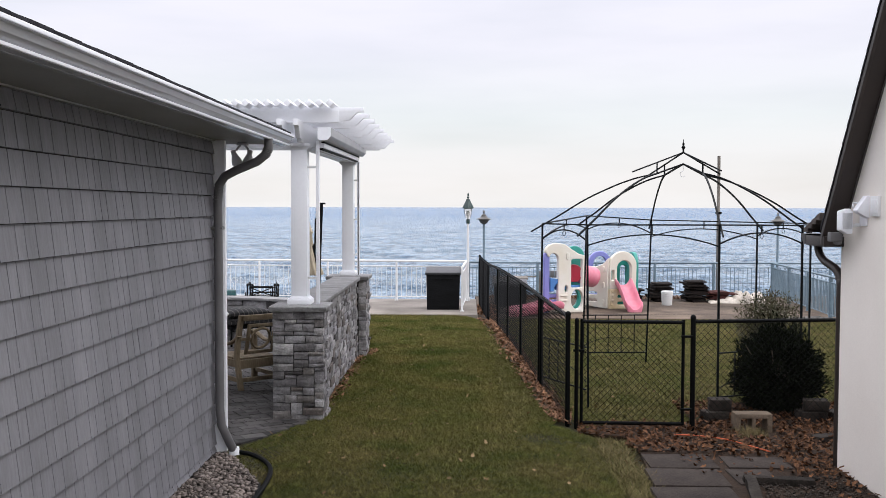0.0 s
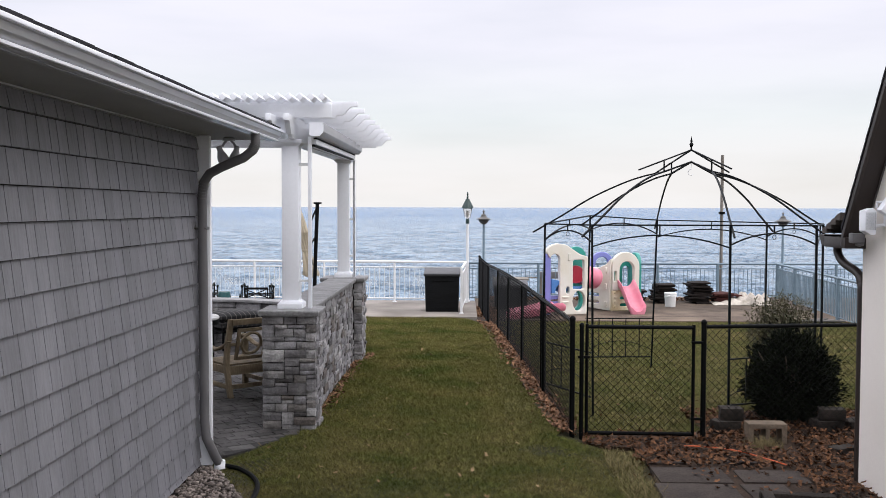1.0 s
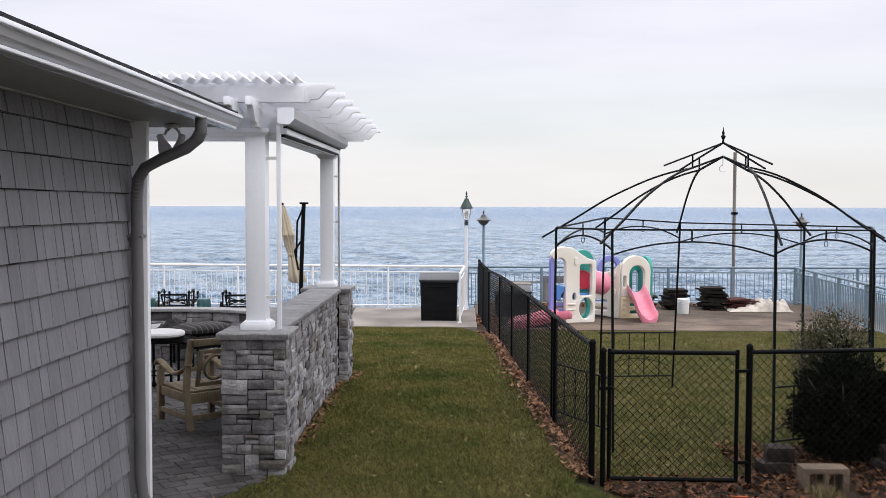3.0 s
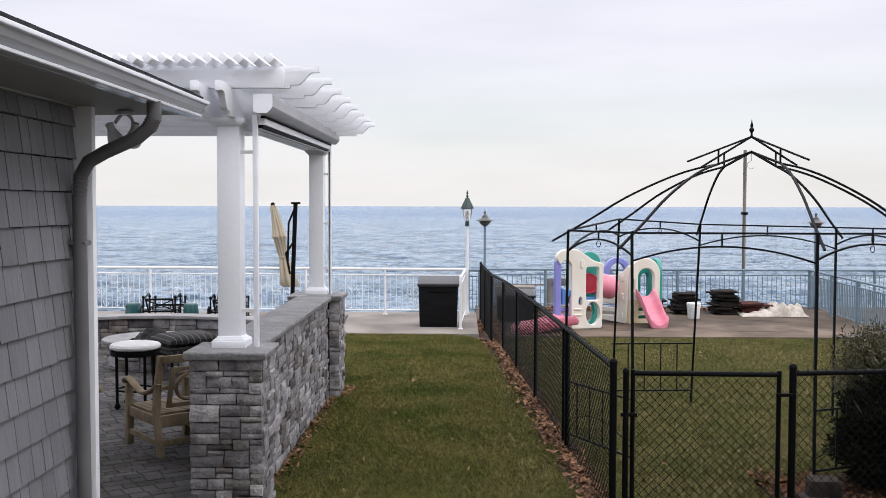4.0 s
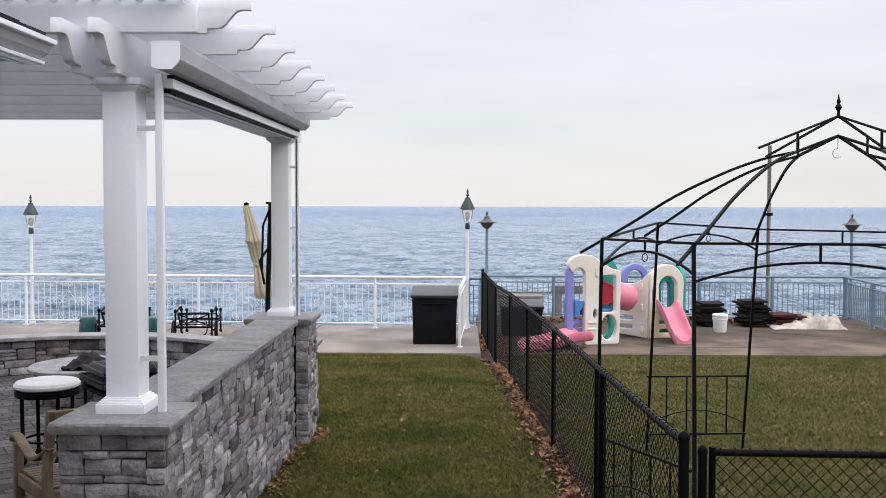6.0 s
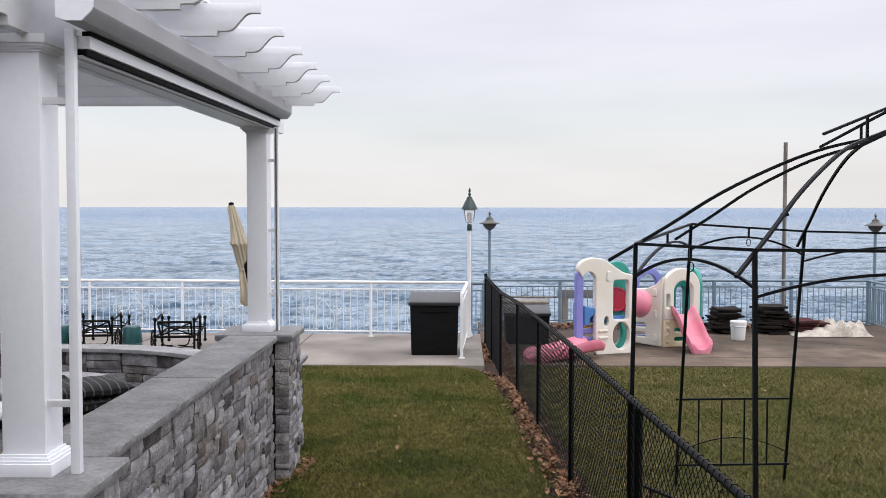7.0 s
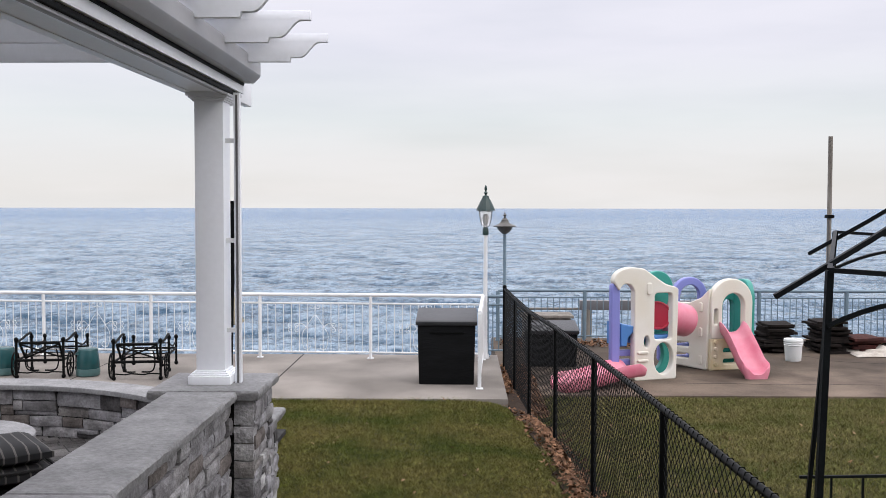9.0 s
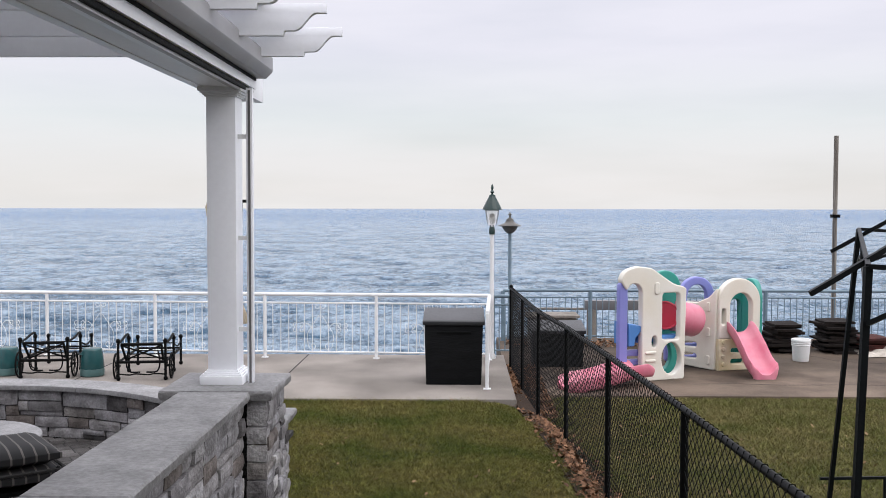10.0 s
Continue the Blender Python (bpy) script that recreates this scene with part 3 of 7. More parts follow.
part("eave_return", box(B(), 3.47, 9.44, 2.03, 3.70, 9.95, 2.13), M_BROWN, cream, bevel=0.006)
bm = B()
for k in range(38):
    y = 9.52 - k * 0.10
    z = rake(y) + 0.004
    prism(bm, [(3.462, y, z - 0.02), (3.462, y, z + 0.022), (3.462, y - 0.105, z + 0.105 * PITCH + 0.008), (3.462, y - 0.105, z + 0.105 * PITCH - 0.02)], (1.2, 0, 0))
part("shingle_course", bm, M_ROOF, roof, smooth=False, kind="stuff")
bm = B()
for k in range(4):
    y = 9.98 - k * 0.11
    z = 2.18 + k * 0.11 * 0.38
    prism(bm, [(3.46, y, z - 0.02), (3.46, y, z + 0.02), (3.46, y - 0.115, z + 0.115 * 0.38 + 0.008), (3.46, y - 0.115, z - 0.02)], (2.5, 0, 0))
part("eave_shingles", bm, mat("brown_asphalt_shingle", (0.10, 0.082, 0.072), (0.06, 0.05, 0.045), 9, 0.9, bump=0.5, bscale=140, island=0.3), roof, smooth=False, kind="stuff")
gq = [(9.95, 2.145), (9.95, 2.04), (10.01, 2.04), (10.04, 2.08), (10.07, 2.12), (10.07, 2.145)]
part("gutter", prism(B(), [(3.47, y, z) for y, z in gq], (6, 0, 0)), M_BROWN, cream, "dark brown gutter", sharp=25)
part("downspout", tube(B(), smooth_line([(3.62, 9.99, 2.05), (3.62, 9.99, 1.97), (3.64, 9.90, 1.88), (3.675, 9.66, 1.80), (3.683, 9.58, 1.70), (3.683, 9.56, 1.5), (3.683, 9.56, -0.15)], 4), 0.040, 12), M_BROWN, cream, "dark brown downspout")

# ---- stone bar wall with pillars ----
def cap_slab(bm, x0, y0, x1, y1, z, t=0.06):
    """A thick stone slab with a hammered edge."""
    nx, ny = max(2, int((x1 - x0) / 0.03)), max(2, int((y1 - y0) / 0.03))
    ring = [(x0 + (x1 - x0) * i / nx, y0) for i in range(nx)] + [(x1, y0 + (y1 - y0) * j / ny) for j in range(ny)]
    ring += [(x1 - (x1 - x0) * i / nx, y1) for i in range(nx)] + [(x0, y1 - (y1 - y0) * j / ny) for j in range(ny)]
    cx, cy = (x0 + x1) / 2, (y0 + y1) / 2
    def pt(p, dz, inset):
        w = (0.009 if dz < -0.001 else 0.004) * noise.noise((p[0] * 23, p[1] * 23, z * 9 + dz * 60)) + inset
        sx = 1 if p[0] > cx else -1
        sy = 1 if p[1] > cy else -1
        ex = w if abs(p[0] - cx) > (x1 - x0) / 2 - 0.001 else 0
        ey = w if abs(p[1] - cy) > (y1 - y0) / 2 - 0.001 else 0
        return (p[0] - sx * ex, p[1] - sy * ey, z + dz)
    rows = [[bm.verts.new(pt(p, dz, ins)) for p in ring] for dz, ins in ((-t, 0.012), (-t * 0.6, 0.004), (-t * 0.2, 0.002), (0, 0.010))]
    n = len(ring)
    for a, b in zip(rows, rows[1:]):
        for k in range(n):
            bm.faces.new((a[k], a[(k + 1) % n], b[(k + 1) % n], b[k]))
    bm.faces.new(rows[0][::-1])
    bm.faces.new(rows[-1])
    return bm


CAP = 1.28
barwall = thing("stone_wall", (-1.9, 13.6, 0), "grey ledgestone bar wall with two pillars and bluestone caps", "wall", kind="structure")
part("core", box(B(), -2.11, 10.99, -0.2, -1.605, 11.42, CAP - 0.06), M_MORTAR_GAP, barwall)
part("core", box(B(), -2.06, 11.42, -0.2, -1.75, 15.75, CAP - 0.06), M_MORTAR_GAP, barwall)
part("core", box(B(), -2.17, 15.80, -0.2, -1.605, 16.33, CAP - 0.06), M_MORTAR_GAP, barwall)
part("pillar_cap", cap_slab(B(), -2.19, 10.90, -1.53, 11.50, CAP), M_CAP, barwall, "thick bluestone pillar cap", sharp=30)
part("wall_cap", cap_slab(B(), -2.10, 11.503, -1.66, 13.55, CAP - 0.002), M_CAP, barwall, "long bluestone counter slab", sharp=30)
part("wall_cap", cap_slab(B(), -2.10, 13.555, -1.66, 15.697, CAP - 0.002), M_CAP, barwall, "long bluestone counter slab", sharp=30)
part("pillar_cap", cap_slab(B(), -2.23, 15.70, -1.53, 16.38, CAP), M_CAP, barwall, "thick bluestone pillar cap", sharp=30)

pier = thing("stone_pier", (-1.9, 16.7, 0), "low grey ledgestone pier with bluestone cap behind the pillar", "pier", kind="structure")
part("core", box(B(), -2.2, 16.41, -0.2, -1.70, 16.98, 0.85), M_MORTAR_GAP, pier)
part("pier_cap", cap_slab(B(), -2.24, 16.40, -1.605, 17.03, 0.91), M_CAP, pier, "bluestone pier cap", sharp=30)

# ---- curved seat wall ----
SCX, SCY, SR, BEND, STRAIGHT = -5.1, 17.1, 2.79, radians(54), 1.55


def seat_at(u, off=0.0):
    """x, y and the turn at u along the wall: a straight run from the pillar, then an arc; off is out from the inner face."""
    a = BEND + max(0.0, u - STRAIGHT) / SR
    k = max(0.0, STRAIGHT - u)
    return SCX + (SR + off) * math.cos(a) + k * math.sin(a), SCY + (SR + off) * math.sin(a) - k * math.cos(a), a - math.pi / 2


SEAT_LENGTH = STRAIGHT + SR * radians(124)
seat = thing("stone_wall", (SCX, SCY + SR, 0), "low curved grey ledgestone seat wall", "wall", kind="structure")


def seat_band(u0, u1, o0, o1, n, z, h):
    us = [u0 + (u1 - u0) * k / n for k in range(n + 1)]
    ring = [seat_at(u, o0)[:2] for u in us] + [seat_at(u, o1)[:2] for u in us[::-1]]
    return prism(B(), [(x, y, z) for x, y in ring], (0, 0, h))


part("core", seat_band(0.0, SEAT_LENGTH, 0.03, 0.30, 60, -0.2, 0.68), M_MORTAR_GAP, seat)
for k in range(6):
    part("wall_cap", seat_band(SEAT_LENGTH / 6 * k + 0.002, SEAT_LENGTH / 6 * (k + 1) - 0.002, -0.05, 0.36, 12, 0.492, 0.052), M_CAP, seat, bevel=0.006)

# ---- pergola ----
pergola = thing("pergola", (-1.85, 13.6, CAP), "white vinyl pergola on square columns over the patio", "pergola")
def column(x, y, zt):
    c = part("column", box(B(), x - 0.0925, y - 0.0925, CAP, x + 0.0925, y + 0.0925, zt), M_VINYL, pergola, bevel=0.006)
    bm = B()
    for h, w in ((0.055, 0.136), (0.066, 0.127), (0.077, 0.114), (0.088, 0.102)):
        box(bm, x - w, y - w, CAP + (0 if h == 0.055 else h - 0.015), x + w, y + w, CAP + h)
    part("plinth", bm, M_VINYL, c, bevel=0.003)
    bm = B()
    for h, w in ((0.0, 0.102), (0.010, 0.112), (0.020, 0.124), (0.033, 0.136)):
        box(bm, x - w, y - w, zt - 0.070 + h, x + w, y + w, zt - 0.070 + h + (0.037 if h > 0.03 else 0.014))
    part("capital", bm, M_VINYL, c, bevel=0.003)
column(-1.882, 11.28, 3.13)
column(-1.893, 16.05, 3.155)


def scroll_end(l, h):
    """The outline of a plank's end: a long S-shaped cut from the lower edge up to a small square tip; (along, up) pairs from bottom to top."""
    pts = [(0, 0), (l * 0.12, 0), (l * 0.14, h * 0.15), (l * 0.36, h * 0.16)]
    for k in range(9):
        a = k / 8
        pts.append((l * (0.36 + 0.44 * a), h * (0.16 + 0.54 * (a * a * (3 - 2 * a)))))
    pts += [(l, h * 0.70), (l, h)]
    return pts


def rise_out(bm):
    """The far end stands a hand higher than the near one."""
    for v in bm.verts:
        k = v.co.y - 11.0
        v.co.z += 0.002 * k
    return bm


for x in (-2.052, -1.865):
    e = scroll_end(0.29, 0.24)
    pts = [(x, 16.85, 3.37), (x, 16.85, 3.13)] + [(x, 11.0 - a, 3.13 + u) for a, u in e]
    part("beam", rise_out(prism(B(), pts, (0.055, 0, 0))), M_VINYL, pergola, bevel=0.003)
for k in range(8):
    y = 11.06 + 0.69 * k
    e = scroll_end(0.27, 0.175)
    zb = 3.352 - 0.0040 * k
    pts = [(-6.6, y, zb + 0.175), (-6.6, y, zb)] + [(-1.395 + a, y, zb + u) for a, u in e]
    part("rafter", prism(B(), pts, (0, 0.040, 0)), M_VINYL, pergola, bevel=0.002)
# square purlins laid on edge, half sunk in notches of the rafters
for k in range(44):
    x = -1.477 - 0.117 * k
    r = 0.0445
    bm = prism(B(), [(x, 10.82, 3.553 - r), (x + r, 10.82, 3.553), (x, 10.82, 3.553 + r), (x - r, 10.82, 3.553)], (0, 5.6, -0.026))
    part("purlin", bm, M_VINYL, pergola, bevel=0.004)
part("end_board", box(B(), -6.6, 11.015, 3.352, -1.400, 11.058, 3.494), M_VINYL, pergola, bevel=0.003)

shade = thing("roller_shade", (-1.55, 13.6, 3.1), "rolled-up outdoor shade in a grey housing under the pergola", "shade")


def hung(bm):
    """The shade hangs a little askew: its far end is higher and nearer the beams."""
    for v in bm.verts:
        k = v.co.y - 11.0
        v.co.x -= 0.028 * k
        v.co.z += 0.017 * k
    return bm


def along(x0, z0, x1, z1, y0=11.25, y1=16.28):
    return hung(box(B(), x0, y0, z0, x1, y1, z1))


def housing_run(pts, y0, y1):
    return hung(prism(B(), [(x, y0, z) for x, z in pts], (0, y1 - y0, 0)))


hp = [(-1.60, 3.152), (-1.635, 3.165), (-1.635, 3.30), (-1.492, 3.30), (-1.485, 3.285), (-1.485, 3.205), (-1.492, 3.19), (-1.53, 3.152)]
part("housing", housing_run(hp, 11.0, 16.32), M_HOUSING, shade, "grey aluminium housing", sharp=20)
part("end_cap", housing_run(hp, 10.985, 10.998), M_VINYL, shade, "white end cap")
# black strip painted in for the dark slot between housing and rail
part("gasket", along(-1.625, 3.132, -1.588, 3.151), M_IRON, shade, "black strip for the dark slot under the housing")
part("rail", along(-1.68, 3.078, -1.592, 3.132), M_VINYL, shade, bevel=0.003)
part("roll", along(-1.665, 3.050, -1.606, 3.077), M_IRON, shade, bevel=0.008)
part("bottom_bar", along(-1.655, 3.036, -1.622, 3.052), M_HOUSING, shade, bevel=0.003)
part("beam_soffit", rise_out(box(B(), -1.996, 11.5, 3.134, -1.866, 16.8, 3.15)), M_VINYL, pergola)
for y, x, zs in ((11.22, -1.668, (2.86, 1.58)), (16.02, -1.725, (2.84, 2.20, 1.62))):
    if y > 12:
        part("channel", box(B(), x - 0.007, y - 0.0225, CAP, x + 0.007, y - 0.0195, 3.13), M_SPOUT, shade, "dark channel of the guide post")
    p = part("guide_post", box(B(), x - 0.02, y - 0.02, CAP, x + 0.02, y + 0.02, 3.145 if y > 12 else 3.16), M_VINYL, shade, bevel=0.003)
    for z in zs:
        part("bracket", box(B(), -1.80, y - 0.012, z - 0.014, x - 0.018, y + 0.012, z + 0.014), M_WPAINT, p)
# ---- chain-link fence with gate ----
fence = thing("chain_link_fence", (0.8, 18, 0), "black vinyl chain-link fence along the lawn", "fence")
SIDE = [(1.20, 11.05), (1.05, 13.3), (0.93, 15.59), (0.82, 17.83), (0.71, 19.97), (0.56, 21.73), (0.49, 23.7), (0.43, 25.7)]


def fence_post(parent, x, y, zt, r=0.03, cap=True):
    bm = tube(B(), [(x, y, ground_height(x, y) - 0.3), (x, y, zt)], r, 12)
    p = part("post", bm, M_IRON, parent)
    if cap:
        part("post_cap", lathe(B(), [(r * 1.14, 0), (r * 1.16, 0.014), (r * 1.0, 0.028), (r * 0.6, 0.040), (0.003, 0.046)], (x, y, zt), 12), M_IRON, p)
    return p


def chain_panel(parent, a, b, za, zb, low):
    """Woven wire between two posts, and its top rail."""
    a, b = Vector((*a, 0)), Vector((*b, 0))
    d = (b - a)
    ln = d.length
    d.normalize()
    nrm = Vector((-d.y, d.x, 0))
    part("top_rail", tube(B(), [(a.x, a.y, za), (b.x, b.y, zb)], 0.021, 10), M_RAIL, parent, "black top rail")
    h = min(za, zb) + 0.012 - low
    verts, faces = [], []
    w, r = 0.080, 0.0026
    n = int((ln + h) / w)
    for s in (1, -1):
        for k in range(n + 1):
            u0 = k * w - (h if s > 0 else 0)
            # wire from (u0, low) going up along s
            t0, t1 = 0.0, h
            ua, ub = u0 + s * 0, u0 + s * h
            if s < 0:
                ua, ub = u0, u0 - h
            lo, hi = 0.0, ln
            # clip to the panel
            if ua < lo:
                t0 = max(t0, (lo - ua) / (ub - ua) * h) if ub > ua else t1
            if ua > hi:
                t0 = max(t0, (hi - ua) / (ub - ua) * h) if ub < ua else t1
            if ub > hi:
                t1 = min(t1, (hi - ua) / (ub - ua) * h)
            if ub < lo:
                t1 = min(t1, (lo - ua) / (ub - ua) * h)
            if t1 - t0 < 0.02:
                continue
            def at(t):
                u = ua + (ub - ua) * t / h
                return a + d * u + Vector((0, 0, low + t + (zb - za) * u / ln if zb > za else low + t + (za - zb) * (1 - u / ln))) + nrm * (0.003 * s)
            p0, p1 = at(t0), at(t1)
            dirn = (p1 - p0).normalized()
            q1 = nrm * r
            q2 = dirn.cross(nrm) * r
            base = len(verts)
            for p in (p0, p1):
                verts += [p + q1, p + q2, p - q1, p - q2]
            for k2 in range(4):
                faces.append((base + k2, base + (k2 + 1) % 4, base + 4 + (k2 + 1) % 4, base + 4 + k2))
    # the knuckled upper edge
    o = ORIGIN[parent]
    me = raw_mesh("chain_mesh", np.array([tuple(v - o) for v in verts]), np.array(faces), M_CHAIN)
    ob = new("chain_mesh", me)
    ob.parent = parent
    tagged(ob, "black diamond wire mesh")
    bm = B()
    for k in range(int(ln / w)):
        u = (k + 0.5) * w
        p = a + d * u
        z = za + (zb - za) * u / ln
        tube(bm, [p + nrm * 0.024 + Vector((0, 0, z - 0.012)), p + nrm * 0.012 + Vector((0, 0, z + 0.026)), p - nrm * 0.012 + Vector((0, 0, z + 0.026)), p - nrm * 0.024 + Vector((0, 0, z - 0.012))], 0.0035, 4)
    part("wire_tie", bm, M_CHAIN, parent, kind="stuff")


TOPS = [1.165, 1.195, 1.205, 1.18, 1.15, 1.13, 1.11, 1.09]
for k, (x, y) in enumerate(SIDE):
    fence_post(fence, x, y, TOPS[k] + (0.02 if k == 0 else -0.01 if k < 7 else 0.02), 0.029 if k in (0, 7) else 0.024, k in (0, 7))
fence_post(fence, 1.06, 13.10, 1.18, 0.028, False)
for (a, b, za, zb) in zip(SIDE, SIDE[1:], TOPS, TOPS[1:]):
    chain_panel(fence, a, b, za, zb, ground_height(*a) + 0.03)

gate = thing("gate", (1.9, 11.0, -0.12), "closed black chain-link gate in the fence", "gate")
GL, GR, GZ = (1.36, 11.08), (2.50, 11.04), 1.108
for (x, y) in (GL, GR):
    part("gate_frame", tube(B(), [(x, y, -0.06), (x, y, GZ + 0.03)], 0.019, 10), M_IRON, gate)
part("bottom_rail", tube(B(), [(*GL, -0.05), (*GR, -0.05)], 0.021, 10), M_IRON, gate)
chain_panel(gate, GL, GR, GZ, GZ, -0.05)
for z in (0.12, 0.95):
    part("hinge", box(B(), GR[0] - 0.028, GR[1] - 0.030, z - 0.014, GR[0] + 0.10, GR[1] - 0.005, z + 0.014), M_IRON, gate, bevel=0.006)
part("latch", box(B(), GL[0] - 0.10, GL[1] - 0.040, 0.765, GL[0] + 0.03, GL[1] - 0.018, 0.795), M_IRON, gate, bevel=0.006)
front = thing("chain_link_fence", (3.2, 11.15, -0.15), "black vinyl chain-link fence beside the gate", "fence")
fence_post(front, 2.615, 11.06, 1.15, 0.029)
fence_post(front, 1.30, 11.05, 1.11, 0.024)
chain_panel(front, (2.615, 11.06), (5.4, 11.46), 1.115, 1.115, -0.12)
fence_post(front, 5.4, 11.46, 1.12, 0.028, False)

# ---- gazebo frame ----
gaz = thing("gazebo_frame", (3.16, 14.12, -0.15), "bare dark steel gazebo frame with no canopy", "gazebo")
GC = Vector((3.16, 14.12))
FEET = dict(a=(1.095, 13.45, 1.085, 13.60), c=(1.60, 12.58, 1.62, 12.5), e=(3.17, 12.12, 3.17, 12.1), g=(4.36, 12.62, 4.36, 12.6),
            h=(5.22, 14.75, 5.22, 14.75), f=(4.72, 15.75, 4.70, 15.7), d=(3.08, 16.02, 3.12, 16.6), b=(1.985, 15.73, 2.015, 16.36))
EAVE = dict(a=2.18, c=2.18, e=2.19, g=2.18, h=2.17, f=2.17, d=2.20, b=2.27)
ORDER = "aceghfdb"


def bar(name, pts, parent, r=0.016, label="", n=4):
    return part(name, tube(B(), pts, r, n), M_GAZ, parent, label, sharp=30)


# four hips from the crown, each carrying the ribs of two posts
HIPS = {"ac": (-0.85, -0.52), "bd": (-0.34, 0.94), "eg": (0.33, -0.94), "fh": (0.67, 0.43)}
CROWN, SHOULDER = 3.03, 2.884


def hip_at(pair, r, z):
    return (GC.x + HIPS[pair][0] * r, GC.y + HIPS[pair][1] * r, z)


for key in ORDER:
    x, y, fx, fy = FEET[key]
    zt = EAVE[key]
    bar("post", [(fx, fy, ground_height(fx, fy) - 0.02), (x, y, zt)], gaz, 0.018)
    c = Vector((1.13, 13.66) if key == "a" else (x, y)) - GC
    tip = Vector((GC.x + c.x * 1.09, GC.y + c.y * 1.09, zt - (0.115 if key == "a" else 0.14)))
    top = Vector(hip_at(next(p for p in HIPS if key in p), 0.5, SHOULDER))
    # a bowed rib from the eave up to the shoulder of its hip
    bow = smooth_line([(0, 0, 0), (0.215, 0, 0.267), (0.43, 0, 0.55), (0.66, 0, 0.785), (0.835, 0, 0.92), (1, 0, 1)], 4)
    bar("rib", [(tip.x + (top.x - tip.x) * a.x, tip.y + (top.y - tip.y) * a.x, tip.z + (top.z - tip.z) * a.z) for a in bow], gaz, 0.0145)
for pair in HIPS:
    bar("hip", [hip_at(pair, 0.52, SHOULDER - 0.005), hip_at(pair, 0.0, CROWN)], gaz, 0.015)
    bar("crown_rib", [hip_at(pair, 0.95, 2.90), hip_at(pair, 0.0, 3.195)], gaz, 0.0125)
    bar("crown_post", [hip_at(pair, 0.5, SHOULDER), hip_at(pair, 0.5, 3.04)], gaz, 0.012)
for k in range(8):
    k1, k2 = ORDER[k], ORDER[(k + 1) % 8]
    p, q2 = Vector((*FEET[k1][:2], EAVE[k1])), Vector((*FEET[k2][:2], EAVE[k2]))
    bar("eave_rail", [p, q2], gaz, 0.013)
    pts = []
    for j in range(15):
        a = j / 14
        c = p.lerp(q2, a)
        ends, mid = (0.21, 0.085) if k == 7 else (0.12 + 0.09 * (q2 - p).length, 0.075 * (q2 - p).length)
        c.z -= ends - (ends - mid) * (1 - (2 * a - 1) ** 2)
        pts.append(c)
    bar("arch", pts, gaz, 0.012)
    m = p.lerp(q2, 0.5)
    bar("strut", [m, m - Vector((0, 0, mid))], gaz, 0.011)
    if (q2 - p).length < 1.3:
        ring = [(m.x + 0.020 * math.cos(j * 0.6283), m.y, m.z - mid - 0.045 + 0.030 * math.sin(j * 0.6283)) for j in range(10)]
        part("ring", tube(B(), ring, 0.004, 5, closed=True), M_GAZ, gaz)
part("finial", lathe(B(), [(0.020, 0), (0.012, 0.03), (0.012, 0.05), (0.030, 0.085), (0.012, 0.115), (0.018, 0.13), (0.008, 0.16), (0.002, 0.20)], (GC.x, GC.y, 3.185), 12), M_GAZ, gaz)
hk = [(GC.x, GC.y, 3.05), (GC.x, GC.y, 2.93)] + [(GC.x + 0.042 * math.cos(radians(a)), GC.y, 2.885 + 0.04 * math.sin(radians(a))) for a in range(100, 340, 24)]
part("hook", tube(B(), hk, 0.004, 6), M_ALU, gaz, "small hanging hook")


def grille(ax, ay, bx, by, z0, z1, z2):
    """A low lattice panel between two posts."""
    p, q2 = Vector((ax, ay, 0)), Vector((bx, by, 0))
    for z in (z0, z1):
        bar("grille_rail", [p + Vector((0, 0, z)), q2 + Vector((0, 0, z))], gaz, 0.013)
    for k in range(1, 5):
        c = p.lerp(q2, k / 5)
        bar("grille_bar", [c + Vector((0, 0, z0)), c + Vector((0, 0, z1))], gaz, 0.010)
    pts = [p.lerp(q2, j / 10) + Vector((0, 0, z0 + 0.10 + z2 * (1 - (j / 5 - 1) ** 2))) for j in range(11)]
    bar("grille_arch", pts, gaz, 0.006)


grille(2.0, 16.32, 3.10, 16.4, -0.03, 0.60, 0.16)
grille(3.17, 12.11, 4.36, 12.61, 0.05, 0.60, 0.16)
grille(1.09, 13.58, 1.60, 12.56, 0.05, 0.60, 0.16)

